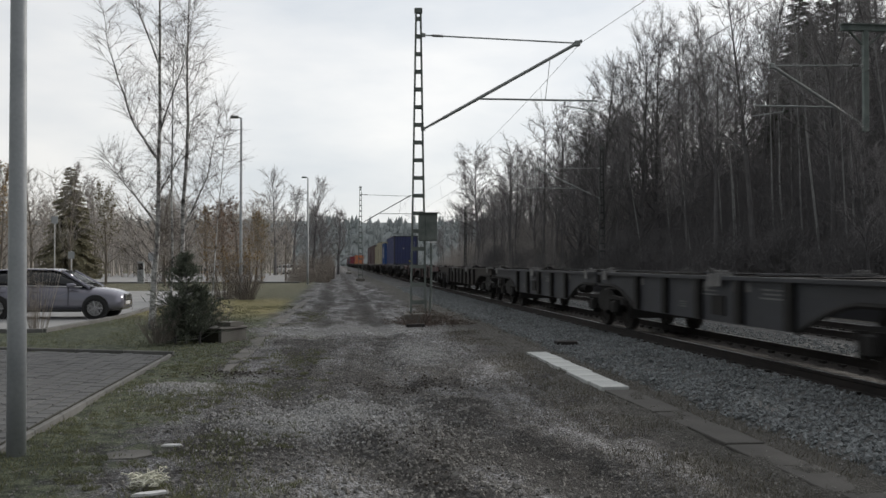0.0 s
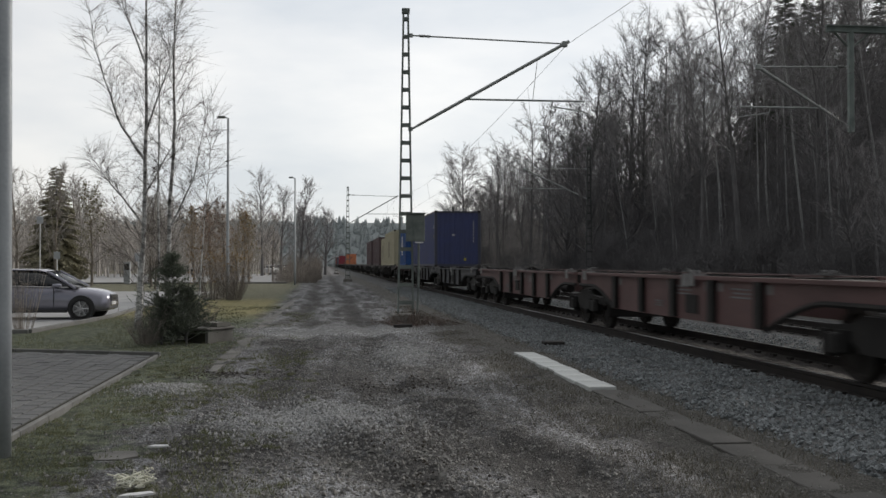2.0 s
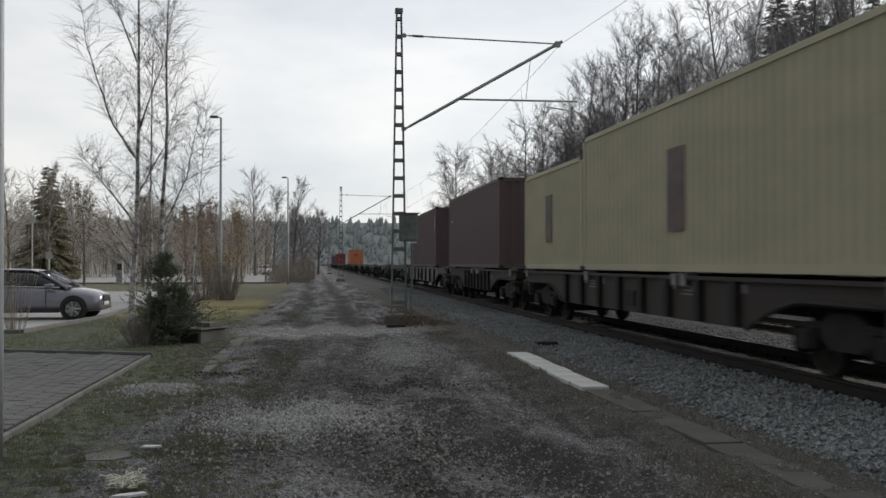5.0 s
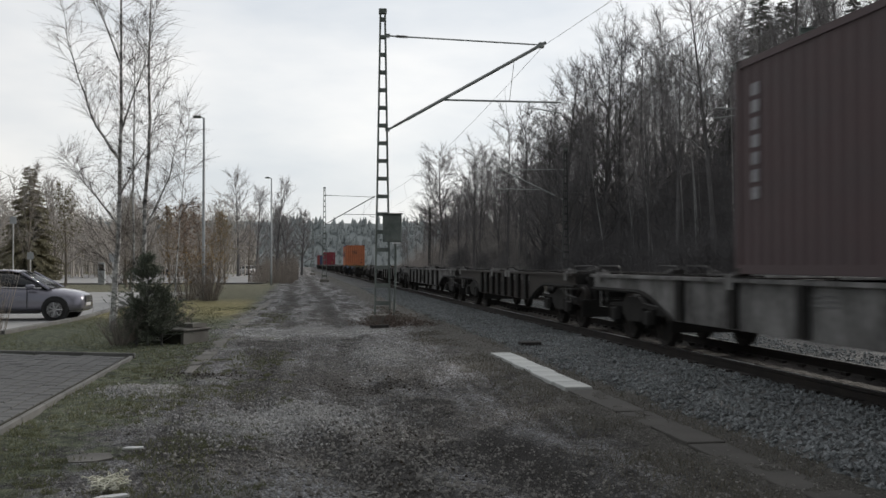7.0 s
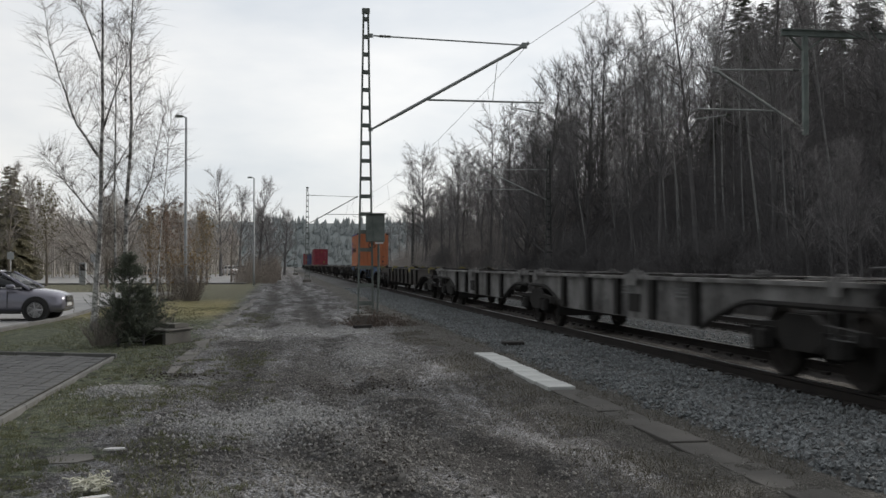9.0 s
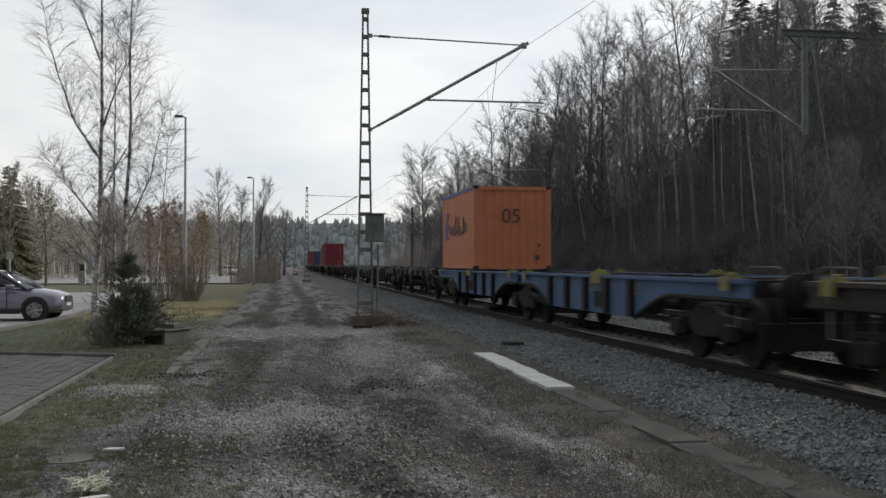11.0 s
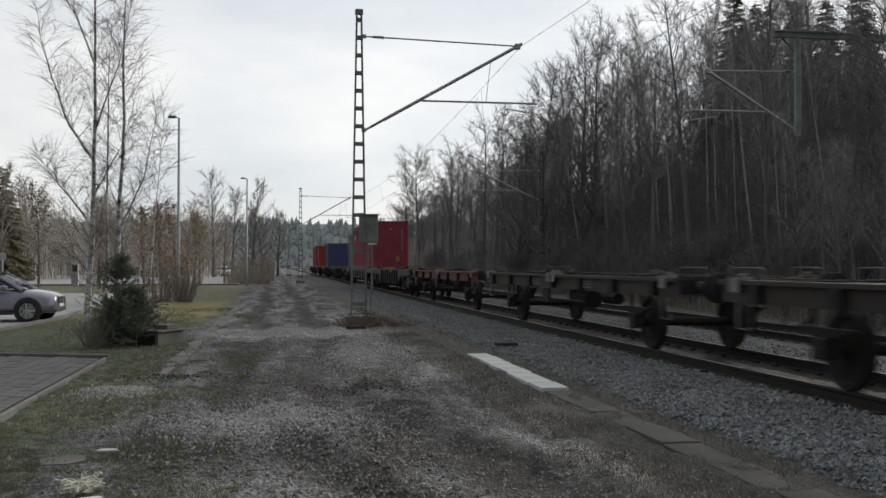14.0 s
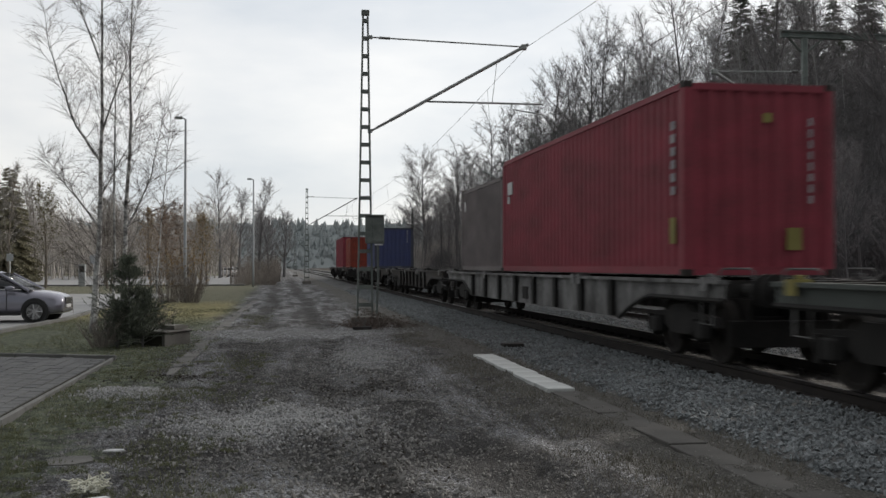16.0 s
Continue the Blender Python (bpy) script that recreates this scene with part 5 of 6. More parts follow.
    tree_thing("deciduous_tree", oak, (M["bark"], M["twig"]), (18.9, 132, land(18.9, 132)), "broad bare tree standing free beside the line")
    oak = bare_tree(92, 9.5, 0.14, 0.2, 0.30, (20, 60), 26, 7, 7, twig_r=0.014, wander=0.07, twig_len=(0.3, 0.8), crook=0.25)
    tree_thing("deciduous_tree", oak, (M["bark"], M["twig"]), (20.2, 129, land(20.2, 129)), "smaller dense bare tree beside the broad one")
    # brush on the bank
    brush, haze = Sticks(), Sticks()
    for i in range(36000):
        y = 20 + 150 * rng.random() ** (1.5 if i < 28000 else 0.7)
        x = track_x(y) + TRACK2 + 4.6 + (30 if i < 24000 else 13) * rng.random() ** 1.25
        if x / y < 0.09 or x / y > 0.85:
            continue
        p = Vector((x, y, land(x, y) - 0.05))
        h = rng.uniform(0.5, 4.4 if i < 24000 else 4.8) * min(1.0, 0.35 + (x - track_x(y) - TRACK2 - 4.4) * 0.22)
        tip = p + Vector((rng.uniform(-0.35, 0.35) * h, rng.uniform(-0.35, 0.35) * h, h))
        # brush beyond 72 m takes the haze-paled colour
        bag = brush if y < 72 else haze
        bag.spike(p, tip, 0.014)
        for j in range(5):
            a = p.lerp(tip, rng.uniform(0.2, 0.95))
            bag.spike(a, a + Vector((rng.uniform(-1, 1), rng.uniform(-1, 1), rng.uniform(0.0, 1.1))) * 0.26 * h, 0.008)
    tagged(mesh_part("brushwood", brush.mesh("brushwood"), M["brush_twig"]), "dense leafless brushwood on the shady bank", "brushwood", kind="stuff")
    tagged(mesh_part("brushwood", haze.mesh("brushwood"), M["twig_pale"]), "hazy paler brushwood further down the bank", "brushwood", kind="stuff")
    # bushes low on the bank
    shapes = []
    for k in range(4):
        s = Sticks()
        for i in range(420):
            az, el = rng.uniform(0, math.tau), rng.uniform(0.15, 1.5)
            d = Vector((math.cos(az) * math.cos(el), math.sin(az) * math.cos(el), math.sin(el)))
            r0, r1 = rng.uniform(0.0, 0.6), rng.uniform(0.75, 1.1)
            a = Vector((d.x * 1.6, d.y * 1.6, d.z * 2.6))
            c = a * r1
            s.spike(a * r0 * 0.7, c, 0.013)
            for j in range(3):
                q = a * rng.uniform(0.4, 1.0) * r1
                s.spike(q, q + Vector((rng.uniform(-1, 1), rng.uniform(-1, 1), rng.uniform(-0.3, 1))) * 0.5, 0.007)
        shapes.append(s.mesh("crown"))
    n = 0
    while n < 150:
        y = 20 + 110 * rng.random() ** 1.5
        x = track_x(y) + TRACK2 + 5.2 + 11 * rng.random() ** 1.2
        if x / y < 0.10 or x / y > 0.8 or not free(x, y, 1.3):
            continue
        t = thing("leafless_bush", (x, y, land(x, y) - 0.1), "tangled leafless bush on the shady bank", "bush", "bushes of the bank", rz=rng.uniform(0, 360))
        t.scale = (rng.uniform(0.6, 1.05) if n < 100 else rng.uniform(1.0, 1.4),) * 3
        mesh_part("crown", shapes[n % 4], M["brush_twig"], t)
        n += 1
    # withered grass at the foot of the bank
    grass = Sticks()
    for i in range(9000):
        y = 16 + 70 * rng.random() ** 1.5
        x = track_x(y) + TRACK2 + 3.0 + 3.2 * rng.random()
        lump = noise.noise((x * 0.5, y * 0.5, 9))
        if lump < -0.05:
            continue
        p = Vector((x, y, land(x, y)))
        grass.spike(p, p + Vector((rng.uniform(-0.3, 0.3), rng.uniform(-0.3, 0.3), rng.uniform(0.3, 0.55 + 0.6 * max(lump, 0)))), 0.012)
    tagged(mesh_part("withered_grass", grass.mesh("withered_grass"), M["straw"]), "pale withered grass along the far track", "grass", kind="stuff")


M["straw"] = surface("withered_straw", (0.09, 0.083, 0.069), (0.22, 0.205, 0.172), 0.95, 0, 1, 8, 0, island=0.4, spec=0.1)
woods()


def birch(seed):
    """Trunk and twig meshes of a birch clump: straight stems, long rising limbs, very fine spreading twigs."""
    rng = random.Random(seed)
    wood, fine = Sticks(), Sticks()
    spines = [([(-0.14, 0, -0.1), (-0.10, 0, 0.9), (0.0, 0, 2.1), (0.03, 0, 5.2), (0.0, 0, 8.3), (0.04, 0, 11.6)], 0.105, 0.006, 0.18, 44),
              ([(0.50, 0.1, -0.1), (0.57, 0.1, 2.1), (0.69, 0.1, 5.2), (0.68, 0.1, 7.2), (0.76, 0.1, 10.0)], 0.075, 0.005, 0.20, 34),
              ([(0.33, -0.15, -0.1), (0.36, -0.15, 2.1), (0.36, -0.2, 6.0), (0.45, -0.2, 7.6)], 0.042, 0.004, 0.25, 18),
              ([(1.25, 0.4, -0.1), (1.36, 0.4, 2.1), (1.52, 0.4, 4.0), (1.6, 0.4, 5.4)], 0.024, 0.003, 0.35, 14),
              ([(0.0, 0, 4.15), (-0.55, -0.1, 4.95), (-0.8, -0.2, 5.7), (-1.12, -0.3, 6.8), (-1.3, -0.3, 7.8)], 0.040, 0.004, 0.15, 20),
              ([(0.0, 0, 2.55), (-0.8, 0.3, 3.5), (-1.5, 0.5, 4.4)], 0.030, 0.003, 0.2, 15),
              ([(0.62, 0.1, 2.55), (1.2, -0.2, 3.7), (1.6, -0.3, 5.6)], 0.032, 0.003, 0.2, 16),
              ([(0.0, 0, 6.5), (-0.6, 0.3, 8.0), (-0.8, 0.4, 9.8)], 0.028, 0.003, 0.2, 12),
              ([(0.02, 0, 4.8), (0.65, -0.4, 6.4), (1.05, -0.6, 8.4)], 0.028, 0.003, 0.25, 13),
              ([(0.02, 0, 3.3), (0.6, 0.6, 4.6), (1.1, 1.0, 6.8)], 0.026, 0.003, 0.25, 11)]
    for corners, r0, r1, start, limbs in spines:
        corners = [Vector(c) for c in corners]
        line = [corners[0]]
        for a, b in zip(corners, corners[1:]):
            line += [a.lerp(b, (j + 1) / 3) + Vector((rng.uniform(-1, 1), rng.uniform(-1, 1), 0)) * 0.02 for j in range(3)]
        k = len(line) - 1
        wood.stick(line, [r0 + (r1 - r0) * (i / k) ** 0.85 for i in range(k + 1)], 8)
        for i in range(int(1.5 * limbs)):
            f = start + (0.99 - start) * (i + rng.random()) / (1.5 * limbs)
            q = min(int(f * k), k - 1)
            a = line[q].lerp(line[q + 1], f * k - q)
            az, el = i * 2.4 + rng.uniform(-0.6, 0.6), radians(rng.uniform(34, 68))
            way = Vector((math.cos(az) * math.cos(el), math.sin(az) * math.cos(el), math.sin(el)))
            length = (0.40 + 1.25 * (1 - f) ** 0.7) * rng.uniform(0.5, 1.05) * (1.0 if r0 > 0.05 else 0.72)
            limb = bend(rng, a, way, length, 5, 0.13, -0.015)
            rr = 0.0035 + 0.0045 * length
            fine.stick(limb, [rr * (1 - 0.75 * j / 5) for j in range(6)], 3)
            for t in range(int(5 + 13 * length)):
                g = 0.12 + 0.88 * rng.random()
                q2 = min(int(g * 5), 4)
                c = limb[q2].lerp(limb[q2 + 1], g * 5 - q2)
                w = (limb[q2 + 1] - limb[q2]).normalized() * 1.15 + Vector((rng.uniform(-1, 1), rng.uniform(-1, 1), rng.uniform(-0.8, 0.5))) * 0.75
                twig = bend(rng, c, w, rng.uniform(0.25, 0.75), 2, 0.15, -0.14)
                fine.stick(twig, [0.0031, 0.0025, 0.0013], 3)
                c = twig[1]
                fine.spike(c, c + Vector((rng.uniform(-1, 1), rng.uniform(-1, 1), rng.uniform(-0.9, 0.4))) * 0.14, 0.0024)
    return wood.mesh("trunk"), fine.mesh("twigs")


def car_park_trees():
    rng = random.Random(5)
    # birch clump by the car park
    tree_thing("birch_tree", birch(7), (M["birch_bark"], M["birch_twig"]), (-4.33, 25.6, 0), "leafless multi-stemmed birch with white bark and fine hanging twigs")
    tree_thing("young_spruce", bushy_spruce(3, 1.80, 2.0), (M["bark"], M["needle"]), (-3.03, 21.25, -0.02), "small bushy dark green spruce under the birch")
    # thicket at the birch's foot
    for k, (x, y, h, w) in enumerate(((-3.50, 20.9, 0.8, 0.8), (-2.75, 23.0, 0.9, 0.9), (-7.0, 24.8, 2.1, 1.0), (-4.9, 46.5, 2.4, 2.0), (-3.9, 45.5, 1.9, 1.6), (-4.6, 52.0, 2.2, 2.2))):
        s = Sticks()
        for i in range((70, 90, 34, 130, 130, 130)[k]):
            a = rng.uniform(0, math.tau)
            d = rng.random() ** 0.7 * w * 0.5
            p = Vector((d * 0.5 * math.cos(a), d * 0.5 * math.sin(a), 0))
            hh = h * rng.uniform(0.5, 1.0)
            tip = p + Vector((math.cos(a) * d, math.sin(a) * d, hh))
            s.spike(p, tip, 0.008)
            for j in range(5):
                c = p.lerp(tip, rng.uniform(0.3, 0.95))
                s.spike(c, c + Vector((rng.uniform(-1, 1), rng.uniform(-1, 1), rng.uniform(0.1, 1.0))) * 0.22 * hh, 0.005)
        t = thing("leafless_shrub", (x, y, 0), "leafless brown shrub of many thin stems", "shrub", "shrubs by the car park")
        mesh_part("crown", s.mesh("crown"), M["twig_warm"], t)
        if k in (3, 5):
            lv = Sticks()
            for i in range(420):
                a, d = rng.uniform(0, math.tau), rng.random() ** 0.6 * w * 0.55
                lv.leaf(Vector((math.cos(a) * d, math.sin(a) * d, h * rng.uniform(0.25, 1.0))), 0.05, rng)
            mesh_part("leaves", lv.mesh("leaves"), M["leaf_tan"], t)
    # trees round and behind the car park
    kinds = []
    for i, (leaf, n) in enumerate((("leaf_tan", 1), ("leaf_olive", 1), ("leaf_rust", 1), (None, 0), (None, 0))):
        meshes = bare_tree(20 + i, 7.0, 0.11, 0.2, 0.38, (28, 60), 24, 6, 7, twig_r=0.010, leaves=n, leaf=0.075)
        word = {"leaf_tan": "tan-leaved autumn tree", "leaf_olive": "thin olive-leaved autumn tree", "leaf_rust": "rusty-leaved autumn tree", None: "bare brown tree"}[leaf]
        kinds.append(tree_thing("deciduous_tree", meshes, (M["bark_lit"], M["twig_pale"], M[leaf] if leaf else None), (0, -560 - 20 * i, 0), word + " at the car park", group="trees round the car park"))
    spots = [(-22, 62, 1, 0.9), (-19, 66, 3, 0.8), (-25, 75, 0, 1.0), (-17, 78, 1, 0.8), (-21, 84, 3, 1.0), (-14.5, 88, 3, 0.8), (-12, 74, 3, 0.7), (-10.5, 66, 4, 0.62),
             (-11, 90, 0, 0.7), (-8.6, 82, 2, 0.62), (-6.9, 76, 2, 0.66), (-8.0, 98, 3, 0.8), (-5.4, 70, 0, 0.55), (-29, 92, 0, 1.1), (-33, 88, 3, 1.1), (-24, 104, 4, 1.0),
             (-16, 108, 3, 0.9), (-12.5, 116, 2, 0.9), (-27, 118, 3, 1.2), (-20, 124, 1, 1.0), (-36, 110, 1, 1.2), (-31, 70, 4, 0.9), (-6.2, 88, 1, 0.6), (-4.6, 96, 4, 0.7)]
    fresh = set()
    for x, y, k, s in spots:
        src = kinds[k]
        if k not in fresh:
            fresh.add(k)
            src.matrix_basis = pose(x, y, -0.05, 0, 0, rng.uniform(0, 360))
            src.scale = (1.3 * s,) * 3
        else:
            planted(src, x, y, rng.uniform(0, 360), 1.3 * s, 0.0)
    tree_thing("fir_tree", conifer(9, 10.0, 6.4, 0.10, 60, 15, 9), (M["bark"], M["needle_far"]), (-22.8, 91, 0), "dark green conifer rising over the car park trees")
    # tall bare trees down the line
    for i, (x, y, h) in enumerate(((-8.0, 138, 13.0), (-5.6, 142, 11.5), (-3.2, 148, 13.2), (-1.4, 132, 8.5), (-2.6, 118, 7.0), (0.4, 150, 9.0))):
        meshes = bare_tree(120 + i, h, 0.24, 0.18, 0.40, (28, 62), 26, 6, 8, twig_r=0.015, twig_len=(0.5, 1.1))
        tree_thing("deciduous_tree", meshes, (M["bark"], M["twig"]), (x, y, 0), "tall bare tree beside the line down the valley", group="tall trees down the line")
    # hedge of scrub along the way in the distance
    s = Sticks()
    for i in range(3600):
        y = rng.uniform(84, 190)
        x = -0.4 - 3.6 * rng.random() ** 1.3 - 0.9 * noise.noise((y * 0.1, 3.0, 0))
        h = rng.uniform(0.6, 3.8) * max(0.25, 0.6 + 0.9 * noise.noise((x * 0.35, y * 0.11, 4)))
        p = Vector((x, y, 0))
        tip = p + Vector((rng.uniform(-0.3, 0.3) * h, rng.uniform(-0.3, 0.3) * h, h))
        s.spike(p, tip, 0.02)
        for j in range(4):
            a = p.lerp(tip, rng.uniform(0.3, 0.95))
            s.spike(a, a + Vector((rng.uniform(-1, 1), rng.uniform(-1, 1), rng.uniform(0.2, 1.0))) * 0.25 * h, 0.012)
    tagged(mesh_part("scrub", s.mesh("scrub"), M["twig_warm"]), "leafless scrub along the way down the valley", "scrub", kind="stuff")


car_park_trees()


def far_wood():
    """Leafless wood behind the car park, too far to tell its trees apart."""
    rng = random.Random(31)
    s = Sticks()
    for i in range(760):
        y = rng.uniform(122, 225)
        x = rng.uniform(-0.62, -0.03) * y - 3
        h = rng.uniform(6.5, 12.5) * (1.1 if x < -30 else 0.9)
        p = Vector((x, y, -0.1))
        s.spike(p, p + Vector((rng.uniform(-1.1, 1.1), 0, h)), rng.uniform(0.07, 0.15))
        for j in range(42):
            f = rng.uniform(0.2, 0.95)
            a = p + Vector((0, 0, h * f))
            az, r = rng.uniform(0, math.tau), h * 0.34 * (1.1 - f) ** 0.6 * rng.uniform(0.5, 1.1)
            s.spike(a, a + Vector((math.cos(az) * r, math.sin(az) * r, r * rng.uniform(0.1, 1.3))), rng.uniform(0.03, 0.06))
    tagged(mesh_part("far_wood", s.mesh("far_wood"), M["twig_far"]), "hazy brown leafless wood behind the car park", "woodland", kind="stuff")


# aerial haze is part of this pale twig colour
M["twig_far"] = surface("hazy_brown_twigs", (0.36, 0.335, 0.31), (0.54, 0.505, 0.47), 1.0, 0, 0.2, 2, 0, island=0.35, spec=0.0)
far_wood()


def ridge(name, y0, x0, x1, base, amp, crown, count, mat_, label, seed):
    """A far wooded ridge: a hill closed over with single tree crowns, each a ragged cone."""
    rng = random.Random(seed)

    def crest(x):
        return base + amp * noise.noise((x * 0.006, seed, 0)) + amp * 0.4 * noise.noise((x * 0.03, seed, 3))
    verts, faces = [], []
    n = 80
    for i in range(n + 1):
        x = x0 + (x1 - x0) * i / n
        for k in range(7):
            f = k / 6
            verts.append((x, y0 + 1.2 * base * f, crest(x) * f ** 0.8 - 0.5))
    for i in range(n):
        for k in range(6):
            q = i * 7 + k
            faces.append((q, q + 7, q + 8, q + 1))
    for i in range(count):
        x, f = rng.uniform(x0, x1), rng.random() ** 0.8
        foot = crest(x) * f ** 0.8 - crown * 0.4
        y, h, w = y0 + 1.2 * base * f - 1.0, crown * rng.uniform(0.6, 1.3), crown * rng.uniform(0.16, 0.3)
        b = len(verts)
        for level, wide in ((0.0, 0.8), (0.35, 1.0), (0.7, 0.6)):
            for j in range(5):
                a = j * math.tau / 5 + level
                r = w * wide * rng.uniform(0.75, 1.25)
                verts.append((x + r * math.cos(a), y + r * math.sin(a), foot + h * (level + rng.uniform(-0.06, 0.06))))
        verts.append((x + rng.uniform(-0.1, 0.1) * w, y, foot + h))
        for level in range(2):
            for j in range(5):
                q = b + 5 * level
                faces.append((q + j, q + (j + 1) % 5, q + 5 + (j + 1) % 5, q + 5 + j))
        faces += [(b + 10 + j, b + 10 + (j + 1) % 5, b + 15) for j in range(5)]
    me = bpy.data.meshes.new(name)
    me.from_pydata(verts, [], faces)
    return tagged(mesh_part(name, me, mat_), label, "backdrop", kind="structure")


# both woodland colours are lightened to carry the haze of distance
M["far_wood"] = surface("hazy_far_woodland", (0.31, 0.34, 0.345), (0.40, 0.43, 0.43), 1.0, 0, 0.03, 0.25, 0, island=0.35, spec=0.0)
M["mid_wood"] = surface("hazed_brown_woodland", (0.27, 0.252, 0.232), (0.40, 0.375, 0.345), 1.0, 0, 0.08, 0.8, 0, spec=0.0)
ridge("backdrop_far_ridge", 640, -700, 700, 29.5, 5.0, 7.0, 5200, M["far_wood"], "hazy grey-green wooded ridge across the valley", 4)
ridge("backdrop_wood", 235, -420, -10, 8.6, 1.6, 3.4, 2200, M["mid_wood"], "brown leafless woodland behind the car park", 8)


# ---- car park, lamps, small things ----
def lamp_post(x, y, h, label, heading=0.0):
    t = thing("street_lamp", (x, y, 0), label, "lamp post", "lamp posts", rz=heading)
    solid("pole", lambda bm: (tube(bm, [(0, 0, -0.1), (0, 0, h * 0.14), (0, 0, h * 0.145), (0, 0, h)], [0.08, 0.078, 0.076, 0.05], 14)), M["pole"], t, smooth=True)
    solid("arm", lambda bm: tube(bm, [(0, 0, h - 0.05), (-0.08, 0, h + 0.02), (-0.2, 0, h + 0.03)], 0.03, 8), M["pole"], t)
    solid("lamp_head", lambda bm: box(bm, -0.48, -0.12, -0.11, 0.11, h - 0.02, h + 0.09, 0.03), M["mast_paint"], t)
    return t


M["pole"] = surface("galvanised_lamp_post", (0.31, 0.33, 0.345), (0.43, 0.45, 0.465), 0.55, 0.1, 2, 30, 0.08)
lamp_post(-2.69, 8.99, 8.2, "grey galvanised lamp post beside the paved bays")
lamp_post(-4.25, 46.8, 8.2, "slim grey lamp post on the grass", 0)
lamp_post(-2.1, 79.0, 8.2, "slim grey lamp post far down the car park", 0)

M["asphalt"] = surface("worn_asphalt", (0.25, 0.25, 0.25), (0.36, 0.36, 0.355), 0.9, 0, 0.5, 30, 0.3, spec=0.3)
M["paver"] = surface("grey_concrete_paver", (0.072, 0.073, 0.074), (0.137, 0.138, 0.137), 0.92, 0, 2, 40, 0.4, island=0.3, spec=0.3)
M["kerb"] = surface("concrete_kerb", (0.09, 0.09, 0.086), (0.19, 0.187, 0.178), 0.92, 0, 2, 30, 0.4, island=0.2)
# mossy soil in the paver joints; also the painted shade of the shaft walls
M["moss"] = surface("mossy_soil_and_wall_shade", (0.02, 0.021, 0.013), (0.05, 0.047, 0.034), 0.95, 0, 2, 30, 0.5)


def flat_area(name, outline, z, mat_, label):
    bm = bmesh.new()
    prism(bm, outline, "z", z - 0.12, z)
    return tagged(part(name, bm, mat_), label, "pavement", kind="structure")


flat_area("pavement_car_park", [(-60, 25.5), (-6.75, 24.6), (-6.35, 31), (-6.7, 45), (-5.6, 60), (-60, 64)], 0.006, M["asphalt"], "worn grey asphalt of the car park")
flat_area("pavement_far_bays", [(-45, 84), (-3.0, 84), (-2.2, 165), (-45, 165)], 0.006, M["asphalt"], "pale worn asphalt of the far parking bays")
flat_area("pavement_bed", [(-2.96, 5.0), (-2.96, 18.25), (-12.0, 21.75), (-12.0, 5.0)], -0.004, M["moss"], "mossy bed under the pavers")


def kerb_line(points, label, w=0.1, h=0.06):
    t = thing("kerb", (0, 0, 0), label, "kerb", "kerbs", "structure")
    for (x0, y0), (x1, y1) in zip(points, points[1:]):
        d = math.hypot(x1 - x0, y1 - y0)
        n = max(1, round(d))
        me = shared("kerb_stone|%.2f|%.2f|%.2f" % (d / n, w, h), lambda bm: box(bm, 0.006, d / n - 0.006, -w / 2, w / 2, -0.15, h, 0.01))
        for i in range(n):
            ob = mesh_part("kerb_stone", me, M["kerb"], t)
            ob.matrix_basis = pose(x0 + (x1 - x0) * i / n, y0 + (y1 - y0) * i / n, 0, 0, 0, math.degrees(math.atan2(y1 - y0, x1 - x0)))


kerb_line([(-2.88, 5.0), (-2.88, 18.28)], "flush worn concrete edging of the paved bays", 0.055, 0.012)
kerb_line([(-2.82, 18.34), (-12.0, 21.9)], "low concrete kerb behind the paved bays", 0.07, 0.05)
kerb_line([(-12.0, 24.75), (-6.75, 24.55), (-6.3, 31.0), (-6.65, 45.0), (-5.5, 60.0)], "pale concrete kerb round the grass island", 0.14, 0.08)
kerb_line([(-5.2, 46.0), (-4.6, 50.0), (-4.9, 58.0)], "pale curved kerb on the grass", 0.14, 0.09)
kerb_line([(-2.9, 84.0), (-20.0, 84.0)], "kerb before the far bays", 0.14, 0.1)


def pavers():
    t = thing("paving", (0, 0, 0), "grey concrete block paving of the parking bays", "paving", kind="structure")
    bm = bmesh.new()
    box(bm, -0.088, 0.088, -0.136, 0.136, -0.05, 0.0, 0.008)
    me = bpy.data.meshes.new("paver")
    bm.to_mesh(me)
    bm.free()
    rng = random.Random(2)
    rest = Sticks()
    n = 0
    for j in range(48):
        for i in range(46):
            x = -3.05 - 0.2 * i
            y = 6.2 + 0.3 * j + (0.15 if i % 2 else 0)
            if y > 18.1 - 0.385 * (x + 2.96) or x / y < -0.62:
                continue
            z = 0.012 + rng.uniform(-0.004, 0.005)
            if n < 300 and y > 8.4 and x > -5.2:
                ob = mesh_part("paver", me, M["paver"], t)
                ob.matrix_basis = pose(x, y, z, rng.uniform(-0.6, 0.6), rng.uniform(-0.6, 0.6), 0)
                n += 1
            else:
                b = len(rest.v)
                rest.v += [Vector((x + a, y + c, z + d)) for d in (-0.05, 0) for a, c in ((-0.092, -0.142), (0.092, -0.142), (0.092, 0.142), (-0.092, 0.142))]
                rest.f += [(b + 4, b + 5, b + 6, b + 7), (b, b + 1, b + 5, b + 4), (b + 1, b + 2, b + 6, b + 5), (b + 2, b + 3, b + 7, b + 6), (b + 3, b, b + 4, b + 7)]
    ob = mesh_part("further_pavers", rest.mesh("further_pavers"), M["paver"], t)
    tagged(ob, kind="stuff")


